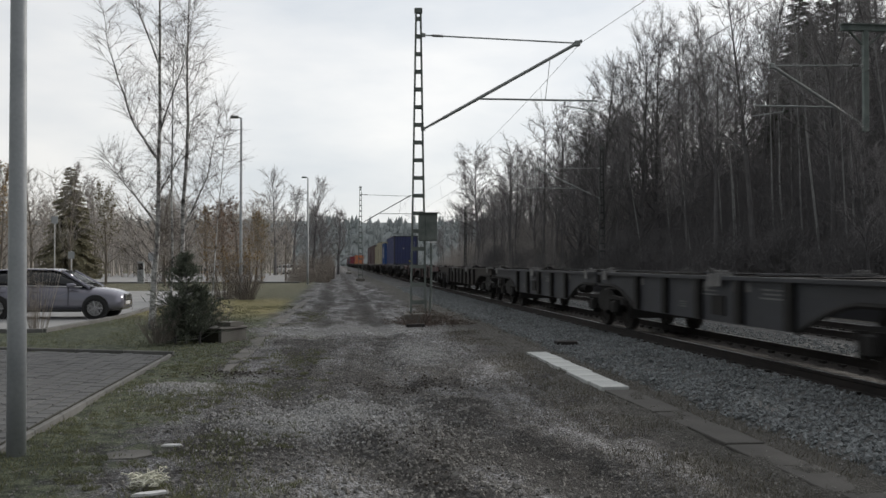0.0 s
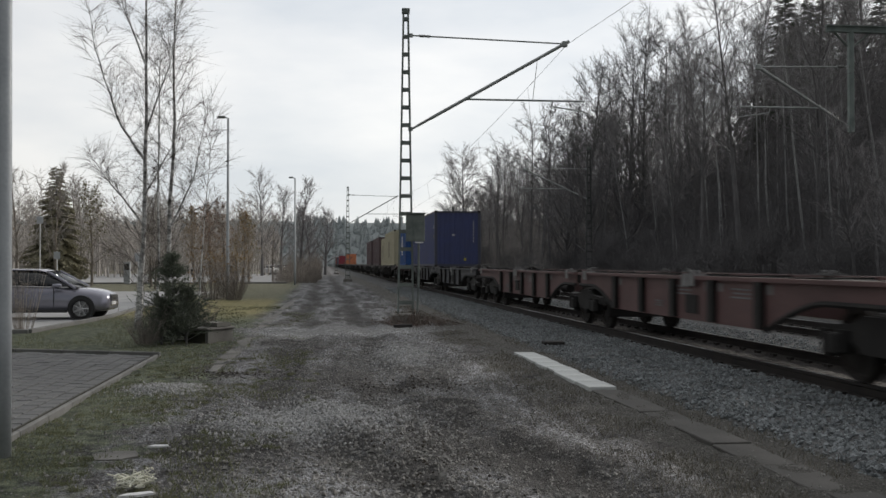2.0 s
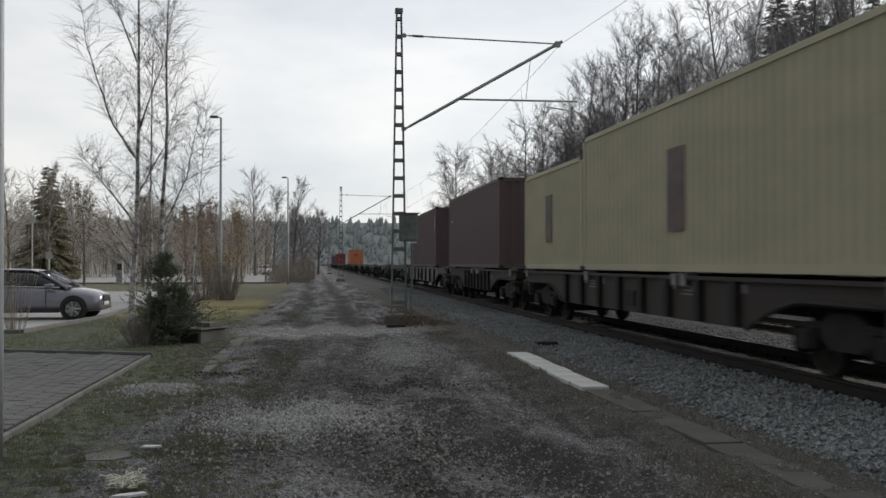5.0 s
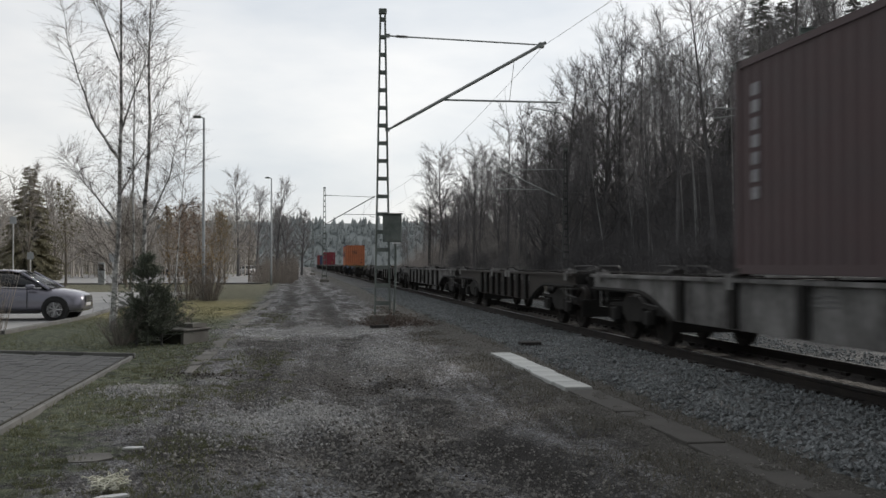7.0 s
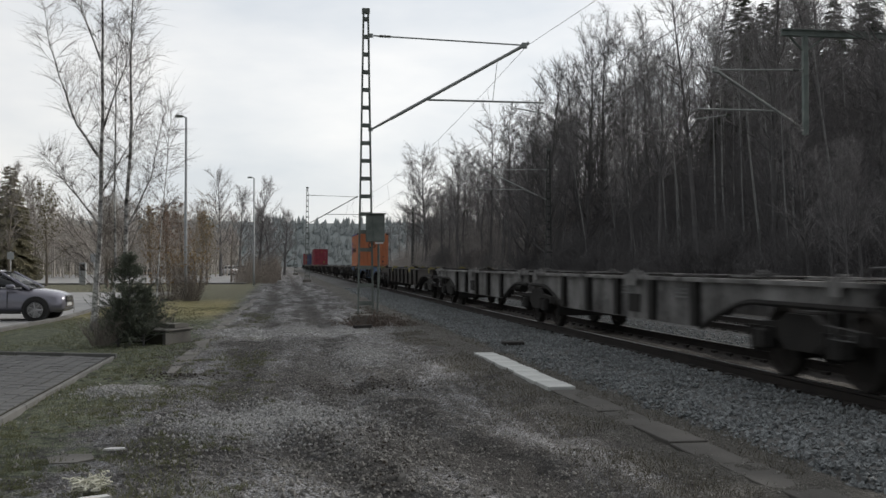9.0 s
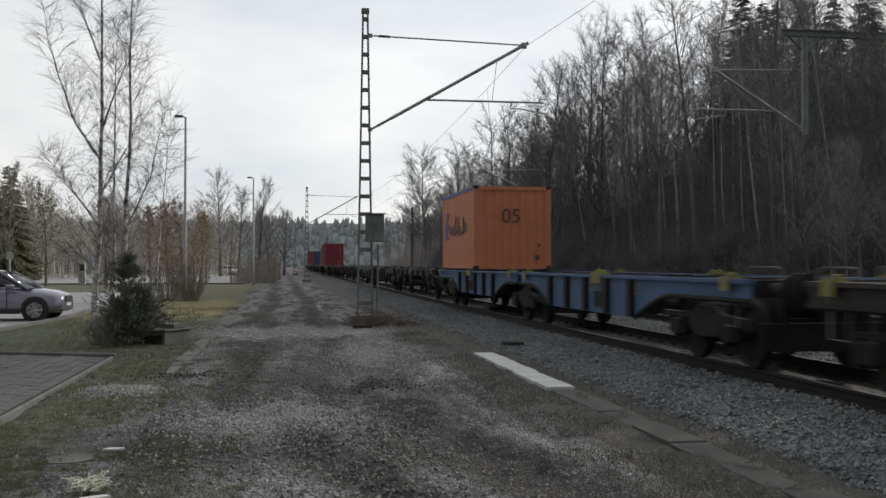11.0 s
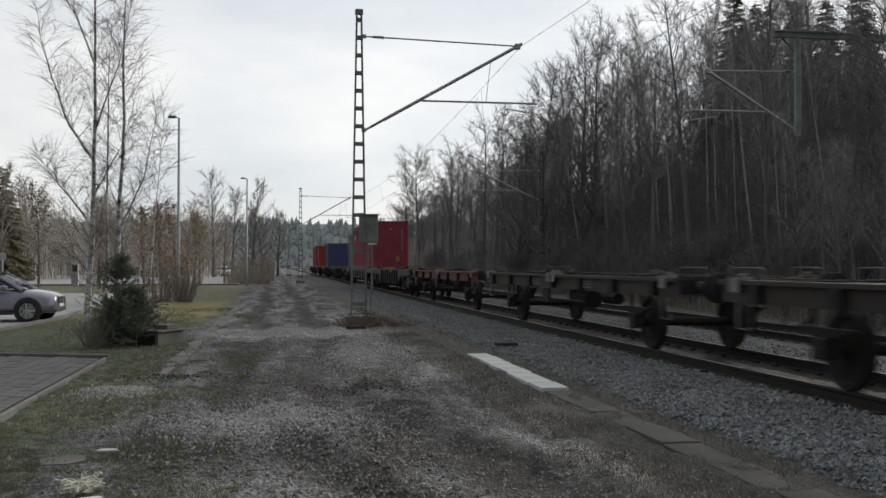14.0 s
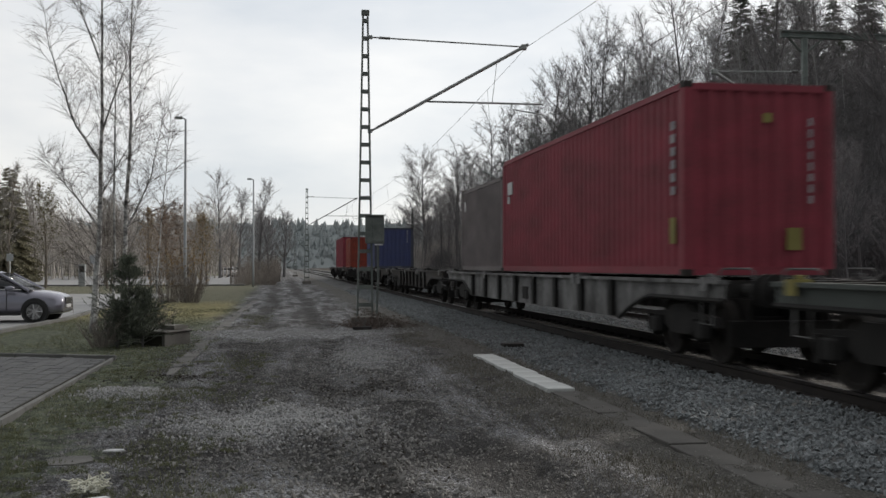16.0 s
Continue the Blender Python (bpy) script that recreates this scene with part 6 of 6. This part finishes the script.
def strip_x(y):
    """Where the old edging strip runs through the grass."""
    return -1.66 + 0.0003 * max(0.0, y - 14) ** 2 + 0.003 * (y - 14)


def slabs():
    """Covers of the cable trough beside the ballast; a few are new and pale."""
    t = thing("cable_trough", (0, 0, 0), "row of concrete cable trough covers, some new and pale", "cable trough", kind="structure")
    rng = random.Random(4)
    def lay(y, length, fresh):
        x = 3.62 + 0.015 * max(0.0, 13 - y) ** 1.0 + 0.004 * max(0.0, y - 13)
        me = shared("trough_cover|%.2f" % length, lambda bm: box(bm, -0.185, 0.185, 0.018 - length / 2, length / 2 - 0.018, -0.10, 0.0, 0.008))
        at = (x + rng.uniform(-0.02, 0.02), y + length / 2, -0.002 if fresh else -0.030 + rng.uniform(-0.006, 0.006))
        put("trough_cover", me, M["concrete"] if fresh else M["trough_dull"], t, at, rng.uniform(-1.3, 1.3))
    for i in range(9):
        lay(3.9 + i, 1.0, False)
    for i in range(8):
        lay(12.92 + 0.66 * i, 0.66, True)
    rows = [15.8 + 0.5 * i for i in range(70)]
    verts, faces = [], []
    for i, y in enumerate(rows):
        w = (0.13 + 0.02 * noise.noise((y * 1.7, 1.0, 0))) * min(1.0, 0.35 + (y - 15.8) / 3.0)
        x = strip_x(y) + 0.03 * noise.noise((y * 0.8, 5.0, 0))
        z = relief(x, y)
        verts += [(x - w - 0.01, y, z - 0.08), (x - w, y, z + 0.004), (x + w, y, z + 0.004), (x + w + 0.01, y, z - 0.08)]
        if i:
            q = 4 * i
            faces += [(q - 4 + k, q - 3 + k, q + 1 + k, q + k) for k in range(3)]
    me = bpy.data.meshes.new("edging_path")
    me.from_pydata(verts, [], faces)
    me.flip_normals()
    tagged(mesh_part("edging_path", me, M["kerb_dull"]), "narrow worn concrete edging strip in the grass", "path", kind="structure")


M["trough_dull"] = surface("dark_stained_concrete", (0.05, 0.047, 0.043), (0.10, 0.094, 0.086), 0.95, 0, 2, 30, 0.4, island=0.2)
M["kerb_dull"] = surface("dull_worn_concrete", (0.085, 0.080, 0.072), (0.19, 0.182, 0.168), 0.95, 0, 1.5, 40, 0.4, island=0.02)


slabs()


def shaft_cover():
    t = thing("concrete_shaft", (-2.45, 22.0, -0.06), "concrete shaft with walls coloured shade-dark and a slab on top", "concrete block", rz=-30)
    # walls take the near-black joint soil colour to stand for their shade
    solid("wall", lambda bm: box(bm, -0.95, 0.30, -0.42, 0.42, -0.1, 0.27, 0.015), M["moss"], t)
    solid("end_wall", lambda bm: box(bm, 0.302, 0.38, -0.44, 0.44, -0.1, 0.271, 0.012), M["kerb_dull"], t)
    solid("cover_slab", lambda bm: box(bm, -1.0, 0.42, -0.48, 0.48, 0.272, 0.325, 0.02), M["kerb_dull"], t)
    solid("loose_slab", lambda bm: (prism(bm, [(-0.1, 0.337), (0.4, 0.337), (0.4, 0.40), (0.2, 0.43), (-0.1, 0.42)], "x", 0.0, 0.36)), M["concrete_dirty"], t)


shaft_cover()


# ---- vehicles ----
M["car_paint"] = surface("grey_blue_metallic_paint", (0.27, 0.265, 0.31), (0.30, 0.295, 0.34), 0.18, 0.5, 1, 200, 0.0)
M["car_dark"] = surface("dark_car_paint", (0.02, 0.022, 0.026), (0.03, 0.03, 0.034), 0.3, 0.3, 1, 200, 0.0)
M["car_white"] = surface("white_car_paint", (0.55, 0.55, 0.56), (0.62, 0.62, 0.62), 0.3, 0.0, 1, 200, 0.0)
M["glass"] = surface("dark_car_glass", (0.012, 0.014, 0.016), (0.018, 0.02, 0.022), 0.05, 0.0, 1, 10, 0.0, spec=0.9)
M["screen"] = surface("windscreen_glass", (0.05, 0.055, 0.06), (0.06, 0.065, 0.07), 0.06, 0.0, 1, 10, 0.0, spec=1.0)
M["tyre"] = surface("tyre_rubber", (0.015, 0.015, 0.015), (0.028, 0.027, 0.026), 0.85, 0, 3, 40, 0.2)
M["chrome"] = surface("chrome_trim", (0.55, 0.55, 0.56), (0.62, 0.62, 0.63), 0.2, 1.0, 3, 40, 0)
M["plastic"] = surface("black_trim", (0.015, 0.015, 0.016), (0.03, 0.03, 0.03), 0.6, 0, 3, 40, 0.1)
M["lens"] = surface("headlamp_lens", (0.45, 0.46, 0.48), (0.6, 0.6, 0.62), 0.1, 0.3, 3, 40, 0)
M["lens_red"] = surface("tail_lamp_lens", (0.25, 0.015, 0.015), (0.3, 0.02, 0.02), 0.2, 0, 3, 40, 0)


def loft(bm, stations, n=16):
    """Joins rounded cross-sections (x, low, high, half width low, half width high, roundness) along a car's length."""
    rings = []
    for x, z0, z1, w0, w1, r in stations:
        ring = []
        for k in range(n):
            a = (k + 0.5) / n * math.tau
            c, s = math.cos(a), math.sin(a)
            e = 2 / r
            cx, cz = math.copysign(abs(c) ** e, c), math.copysign(abs(s) ** e, s)
            f = (cz + 1) / 2
            ring.append(bm.verts.new((x, cx * (w0 + (w1 - w0) * f), z0 + (z1 - z0) * f)))
        rings.append(ring)
    fs = [bm.faces.new((p[k], p[(k + 1) % n], q[(k + 1) % n], q[k])) for p, q in zip(rings, rings[1:]) for k in range(n)]
    fs += [bm.faces.new(rings[0]), bm.faces.new(rings[-1][::-1])]
    bmesh.ops.recalc_face_normals(bm, faces=fs)


def car(x, y, heading, paint_, label, estate=True):
    """A saloon-sized car, nose along +x of its own space."""
    t = thing("car", (x, y, 0), label, "car", "parked cars", rz=heading)
    solid("body", lambda bm: loft(bm, [(-2.28, 0.42, 0.80, 0.66, 0.60, 4), (-2.22, 0.32, 0.92, 0.80, 0.72, 4), (-1.9, 0.26, 0.97, 0.86, 0.80, 4.5), (-1.3, 0.24, 0.98, 0.88, 0.84, 5), (-0.4, 0.23, 0.97, 0.885, 0.85, 5), (0.5, 0.23, 0.95, 0.885, 0.85, 5), (0.85, 0.23, 0.94, 0.885, 0.84, 5), (1.3, 0.23, 0.905, 0.885, 0.80, 4.6), (1.68, 0.22, 0.855, 0.875, 0.74, 4.6), (1.90, 0.23, 0.80, 0.83, 0.68, 4.6), (2.02, 0.25, 0.745, 0.75, 0.62, 4.4), (2.08, 0.29, 0.69, 0.68, 0.56, 4.2)], 20), paint_, t, smooth=True)
    back = [(-2.12, 0.90, 1.02, 0.74, 0.66, 4), (-1.75, 0.92, 1.36, 0.77, 0.60, 4)] if estate else [(-1.9, 0.92, 0.98, 0.74, 0.6, 4), (-1.1, 0.92, 1.36, 0.77, 0.58, 4)]
    solid("cabin_glass", lambda bm: loft(bm, back + [(-0.6, 0.92, 1.425, 0.785, 0.60, 4), (0.1, 0.92, 1.415, 0.79, 0.59, 4), (0.42, 0.92, 1.33, 0.79, 0.60, 4), (1.25, 0.90, 0.93, 0.76, 0.70, 4)], 20), M["glass"], t, smooth=True)
    solid("roof", lambda bm: loft(bm, [(back[-1][0] - 0.12, 1.30, 1.37, 0.60, 0.52, 3), (back[-1][0] + 0.2, 1.365, 1.425, 0.625, 0.55, 3), (-0.6, 1.395, 1.455, 0.63, 0.55, 3), (0.1, 1.385, 1.445, 0.62, 0.54, 3), (0.36, 1.33, 1.375, 0.60, 0.53, 3)], 16), paint_, t, smooth=True)
    # windscreen, bowed across
    def screen(bm):
        rows = []
        for x, z, half in ((1.26, 0.925, 0.72), (0.84, 1.155, 0.665), (0.40, 1.385, 0.565)):
            rows.append([bm.verts.new((x - 0.10 * (j / 4) ** 2 + 0.02, half * j / 4, z + 0.02 - 0.02 * (j / 4) ** 2)) for j in range(-4, 5)])
        for p, q in zip(rows, rows[1:]):
            for j in range(8):
                bm.faces.new((p[j], p[j + 1], q[j + 1], q[j]))
        bmesh.ops.solidify(bm, geom=bm.faces[:], thickness=0.006)
    solid("windscreen", screen, M["screen"], t, smooth=True)
    for s in (-1, 1):
        for a, b in (((1.2, 0.90), (0.38, 1.38)), ((-0.42, 0.94), (-0.5, 1.40)), ((-1.5, 0.94), (-1.62, 1.36))):
            solid("pillar", lambda bm: tube(bm, [(a[0], s * 0.80, a[1]), (b[0], s * 0.625, b[1])], [0.045, 0.04], 6), M["plastic"] if a[0] < 1 else paint_, t)
        solid("window_trim", lambda bm: tube(bm, [(-1.9, s * 0.815, 0.945), (-0.4, s * 0.835, 0.955), (1.0, s * 0.815, 0.925)], 0.014, 6), M["chrome"], t)
        solid("mirror", lambda bm: loft(bm, [(0.62, 0.93, 1.03, 0.09, 0.08, 3), (0.78, 0.92, 1.04, 0.10, 0.09, 3), (0.86, 0.95, 1.01, 0.05, 0.05, 3)], 10), paint_, t, smooth=True).matrix_basis = pose(0, s * 0.95, 0)
        solid("side_skirt", lambda bm: box(bm, -1.0, 1.0, s * 0.86 - 0.03, s * 0.86 + 0.03, 0.21, 0.29, 0.01), M["plastic"], t)
        for px in (-0.42, 0.62):
            solid("door_seam", lambda bm: box(bm, px - 0.006, px + 0.006, s * 0.872 - 0.016, s * 0.872 + 0.016, 0.36, 0.90), M["plastic"], t)
        for px in (-0.3, -1.25):
            solid("door_handle", lambda bm: box(bm, px - 0.1, px + 0.1, s * 0.875 - 0.022, s * 0.875 + 0.022, 0.775, 0.80, 0.006), paint_, t)
        solid("headlight", lambda bm: loft(bm, [(1.74, 0.70, 0.77, 0.06, 0.05, 3), (1.92, 0.62, 0.765, 0.15, 0.12, 3), (2.09, 0.60, 0.72, 0.10, 0.09, 3)], 12), M["lens"], t, smooth=True).matrix_basis = pose(-0.06, s * 0.62, 0, 0, 0, -s * 8)
        solid("tail_light", lambda bm: box(bm, -2.27, -2.05, s * 0.70 - 0.10, s * 0.70 + 0.10, 0.72, 0.90, 0.03), M["lens_red"], t)
    solid("grille", lambda bm: (box(bm, 2.03, 2.105, -0.36, 0.36, 0.52, 0.71, 0.02)), M["plastic"], t)
    for k in range(3):
        solid("grille_bar", lambda bm: box(bm, 2.105, 2.125, -0.36, 0.36, 0.545 + 0.055 * k, 0.575 + 0.055 * k), M["chrome"], t)
    solid("number_plate", lambda bm: box(bm, 2.085, 2.105, -0.26, 0.26, 0.41, 0.505, 0.005), M["white"], t)
    solid("bumper_intake", lambda bm: box(bm, 1.97, 2.085, -0.60, 0.60, 0.29, 0.385, 0.02), M["plastic"], t)
    for px in (-1.38, 1.38):
        for s in (-1, 1):
            solid("wheel_arch", lambda bm: lathe(bm, [(0.37, s * 0.70), (0.37, s * 0.893)], "y", 24, (px, 0, 0.33)), M["plastic"], t)
            w = thing("wheel", (px, s * 0.80, 0.315), "", "")
            w.parent = t
            solid("tyre", lambda bm: lathe(bm, [(0.22, -0.10), (0.28, -0.105), (0.305, -0.09), (0.315, -0.05), (0.315, 0.05), (0.305, 0.09), (0.28, 0.105), (0.22, 0.10)], "y", 28), M["tyre"], w, smooth=True)

            def rim(bm):
                o = s * 0.09
                lathe(bm, [(0.235, o - 0.01), (0.235, o + 0.012), (0.215, o + 0.012), (0.21, o - 0.01)], "y", 28)
                lathe(bm, [(0.05, o - 0.02), (0.05, o + 0.012), (0.03, o + 0.016)], "y", 12)
                for k in range(7):
                    a = k * math.tau / 7
                    tube(bm, [(0.04 * math.cos(a), o, 0.04 * math.sin(a)), (0.22 * math.cos(a), o, 0.22 * math.sin(a))], [0.028, 0.022], 5)
            solid("rim", rim, M["rim"], w)
    return t


M["rim"] = surface("alloy_rim", (0.42, 0.42, 0.43), (0.5, 0.5, 0.51), 0.35, 0.7, 3, 40, 0)
car(-8.18, 30.94, -2, M["car_paint"], "grey-blue metallic estate car parked on the asphalt")
car(-7.2, 150, 75, M["car_white"], "white car parked in the far bays", False)
car(-16.4, 146, 80, M["car_dark"], "dark car parked in the far bays")
car(-20.1, 150, 20, M["car_dark"], "dark car parked in the far bays", False)
car(-5.6, 154, 70, M["car_dark"], "dark car parked in the far bays")
car(-18.0, 152, 100, M["car_white"], "pale car parked in the far bays", False)
car(-13.2, 149, 88, M["car_dark"], "dark car parked in the far bays")


def small_things():
    # ticket post and sign across the car park
    p = thing("ticket_machine", (-15.4, 83.2, 0), "grey ticket machine on the grass edge", "ticket machine")
    solid("housing", lambda bm: box(bm, -0.25, 0.25, -0.18, 0.18, 0, 1.75, 0.03), M["pole"], p)
    solid("panel", lambda bm: box(bm, -0.18, 0.18, -0.195, -0.182, 1.1, 1.6), M["plastic"], p)
    for x, y, h in ((-17.5, 66.0, 4.6), (-9.6, 55.0, 2.2), (-16.6, 66.5, 2.4)):
        s = thing("sign_post", (x, y, 0), "thin pale post at the car park edge", "post", "posts at the car park")
        solid("pole", lambda bm: tube(bm, [(0, 0, -0.1), (0, 0, h)], 0.04, 8), M["white"], s)
        solid("plate", lambda bm: box(bm, -0.2, 0.2, -0.05, -0.042, h - 0.5, h - 0.05, 0.002), M["pole"], s)
    # litter
    a = thing("paper_scrap", (-1.42, 9.13, 0.0), "torn white paper scrap on the ground", "litter")
    solid("sheet_fold", lambda bm: prism(bm, [(-0.09, -0.03), (0.0, -0.05), (0.09, -0.02), (0.08, 0.03), (-0.04, 0.05)], "z", 0.004, 0.016), M["white"], a)
    b = thing("crumpled_netting", (-1.33, 7.55, 0.0), "crumpled cream plastic netting on the ground", "litter")
    rng = random.Random(9)
    for k in range(46):
        pts = [Vector((rng.gauss(0, 0.055), rng.gauss(0, 0.04), 0.015 + rng.uniform(0, 0.06)))]
        for i in range(5):
            pts.append(pts[-1] + Vector((rng.uniform(-0.05, 0.05), rng.uniform(-0.05, 0.05), rng.uniform(-0.02, 0.025))))
            pts[-1].z = max(pts[-1].z, 0.01)
        solid("strand", lambda bm: tube(bm, pts, 0.0055, 5), M["cream"], b)
    a = thing("paper_scrap", (-1.27, 7.22, 0.0), "creased white paper scrap below the netting", "litter", rz=15)
    solid("sheet_fold", lambda bm: prism(bm, [(-0.13, -0.03), (0.0, -0.05), (0.12, -0.01), (0.10, 0.05), (-0.06, 0.03)], "z", 0.004, 0.02), M["white"], a)
    e = thing("stone_slab", (-1.76, 8.95, 0.0), "flat grey stone slab sunk in the moss", "stone slab", rz=18)
    solid("slab", lambda bm: prism(bm, [(-0.17, -0.16), (0.02, -0.21), (0.19, -0.12), (0.2, 0.13), (0.03, 0.2), (-0.16, 0.12)], "z", -0.12, -0.028), M["kerb_dull"], e)
    c = thing("drain_cover", (4.5, 19.6, 0.0), "small dark iron cover in the ballast", "cover")
    solid("plate", lambda bm: box(bm, -0.2, 0.2, -0.16, 0.16, 0.0, 0.08, 0.01), M["sleeper"], c)
    d = thing("timber_piece", (2.05, 26.0, 0.0), "short rotten board lying by the mast", "timber", rz=20)
    solid("board", lambda bm: box(bm, -0.24, 0.24, -0.07, 0.07, -0.03, 0.05, 0.008), M["sleeper"], d)


M["cream"] = surface("cream_plastic", (0.6, 0.59, 0.48), (0.75, 0.74, 0.64), 0.6, 0, 3, 30, 0)
small_things()


def ground_cover():
    """Stones, grass blades and weeds on the open ground."""
    def on_way(rng):
        y = 5.6 + 22 * rng.uniform() ** 1.7
        x = rng.normal(0.6, 1.5)
        return x, y, relief(x, y) + 0.004
    stones("grit", 24000, on_way, 0.0135, M["grit"], "loose pale grit and stones on the worn ground", "gravel", 8)

    def on_patch(rng):
        k = (0, 0, 1, 1, 2, 3)[rng.randint(6)]
        cx, cy, sx, sy = ((0.3, 25.3, 1.5, 0.9), (-0.15, 11.0, 0.7, 0.8), (-2.0, 13.5, 0.32, 0.36), (1.5, 18.5, 0.5, 1.8))[k]
        x, y = rng.normal(cx, sx * 0.8), rng.normal(cy, sy * 0.8)
        return x, y, relief(x, y) + 0.008
    stones("pale_gravel", 13000, on_patch, 0.017, M["pale_grit"], "pale gravel spread in patches on the ground", "gravel", 9)

    def clods(rng):
        k = rng.randint(4)
        cx, cy, sx, sy = ((1.1, 13.75, 0.5, 0.25), (-1.5, 15.4, 0.45, 0.2), (-2.2, 14.0, 0.14, 0.1), (0.9, 9.3, 0.25, 1.3))[k]
        x, y = rng.normal(cx, sx * 1.1), rng.normal(cy, sy * 1.6)
        return x, y, relief(x, y)
    def cobbles(rng):
        y = 6.0 + 6.5 * rng.uniform() ** 1.6
        x = rng.normal(0.15, 0.9)
        return x, y, relief(x, y) + 0.006
    stones("loose_stones", 1800, cobbles, 0.026, M["grit"], "loose grey stones of egg size on the ground", "stones", 14)
    stones("earth_clods", 1100, clods, 0.017, M["clod"], "dark clods of turned earth", "earth", 12)
    rng = random.Random(21)
    green, dry = Sticks(), Sticks()
    for i in range(46000):
        y = 5.6 + 34 * rng.random() ** 1.6
        r = rng.random()
        if r < 0.68:
            x = rng.uniform(-6.6, -0.2) if y > 19 else rng.uniform(-2.85, 0.2)
            if abs(x - strip_x(y)) < 0.09 and y > 14:
                continue
            if noise.noise((x * 0.8, y * 0.5, 2)) + 0.25 * noise.noise((x * 4, y * 4, 2)) < -0.12 + 0.30 * max(0, x + 2.0):
                continue
            bag, h = green, rng.uniform(0.02, 0.075)
        else:
            x = rng.gauss(2.95, 0.38) if rng.random() < 0.8 else rng.uniform(3.8, 4.3)
            if 3.40 < x < 3.84 and rng.random() < 0.93 or noise.noise((x * 0.9, y * 0.6, 6)) < -0.12:
                continue
            bag, h = dry, rng.uniform(0.02, 0.075)
        p = Vector((x, y, relief(x, y) - 0.005))
        bag.spike(p, p + Vector((rng.uniform(-0.7, 0.7) * h, rng.uniform(-0.7, 0.7) * h, h)), 0.0035 + 0.00012 * y)
    # mossy tufts near the paved bays
    for i in range(420):
        y = 5.8 + 12 * rng.random() ** 1.4
        x = rng.uniform(-2.75, -0.3) + 0.25 * rng.random()
        if noise.noise((x * 0.9, y * 0.6, 12)) < -0.1:
            continue
        r = rng.uniform(0.03, 0.10)
        for j in range(40):
            a, d = rng.uniform(0, math.tau), r * rng.random() ** 0.5
            h = rng.uniform(0.02, 0.055) * (1.3 - d / r * 0.6)
            p = Vector((x + d * math.cos(a), y + d * math.sin(a), relief(x, y) - 0.004))
            green.spike(p, p + Vector((rng.uniform(-0.6, 0.6) * h + 0.3 * d * math.cos(a), rng.uniform(-0.6, 0.6) * h, h)), 0.0035)
    # brambles and dead stalks round the mast's foot
    bramble = Sticks()
    for i in range(260):
        a, d = rng.uniform(0, math.tau), rng.random() ** 0.7
        p = Vector((2.5 + 1.2 * d * math.cos(a), 27.0 + 1.0 * d * math.sin(a), -0.03))
        arch = [p, p + Vector((rng.uniform(-0.14, 0.14), rng.uniform(-0.14, 0.14), rng.uniform(0.12, 0.42) * (1.15 - d)))]
        arch.append(arch[1] + Vector((rng.uniform(-0.3, 0.3), rng.uniform(-0.3, 0.3), rng.uniform(-0.12, 0.1))))
        bramble.stick(arch, [0.006, 0.005, 0.002], 3)
        for j in range(2):
            c = arch[1].lerp(arch[2], rng.random())
            bramble.leaf(c, rng.uniform(0.015, 0.035), rng)
    tagged(mesh_part("brambles", bramble.mesh("brambles"), M["bramble"]), "rusty brown brambles and dead stalks round the mast", "brambles", kind="stuff")
    tagged(mesh_part("grass", green.mesh("grass"), M["grass"]), "short mossy green grass beside the worn way", "grass", kind="stuff")
    tagged(mesh_part("dry_grass", dry.mesh("dry_grass"), M["straw"]), "pale dry grass along the cable trough", "grass", kind="stuff")


M["bramble"] = surface("rusty_bramble", (0.065, 0.052, 0.045), (0.19, 0.15, 0.13), 0.95, 0, 1, 9, 0, island=0.5, spec=0.1)
M["grit"] = surface("grey_grit", (0.05, 0.047, 0.043), (0.30, 0.29, 0.272), 0.95, 0, 2, 30, 0, island=0.6, spec=0.2)
M["pale_grit"] = surface("pale_grit", (0.15, 0.149, 0.146), (0.46, 0.455, 0.445), 0.95, 0, 2, 30, 0, island=0.6, spec=0.2)
M["clod"] = surface("dark_earth", (0.022, 0.018, 0.014), (0.06, 0.05, 0.04), 0.98, 0, 4, 40, 0.5, island=0.3, spec=0.1)
M["grass"] = surface("short_grass", (0.07, 0.084, 0.045), (0.18, 0.184, 0.11), 0.9, 0, 0.8, 6, 0, island=0.5, spec=0.1)
ground_cover()
pavers()
sleepers()


def motions():
    """The train runs past on the near track at an even speed, its wheels turning."""
    for t, u, z in RIDERS:
        rows = []
        for i in range(33):
            s = 0.5 * i
            y = u - SPEED * s + LAG.get(s, 0.0)
            rows.append((s, pose(track_x(y), y, RAIL + z, 0, 0, turn_at(y))))
        walk(t, rows)
    first = {}
    for a, wheel in WHEELS:
        if a not in first:
            first[a] = wheel
            walk(wheel, [(i / FPS, pose(0, a, 0.43, 84 * i)) for i in range(16 * FPS + 1)])
        else:
            wheel.rotation_mode = "QUATERNION"
            keys = wheel.animation_data_create()
            keys.action = first[a].animation_data.action
            keys.action_slot = first[a].animation_data.action_slot


motions()
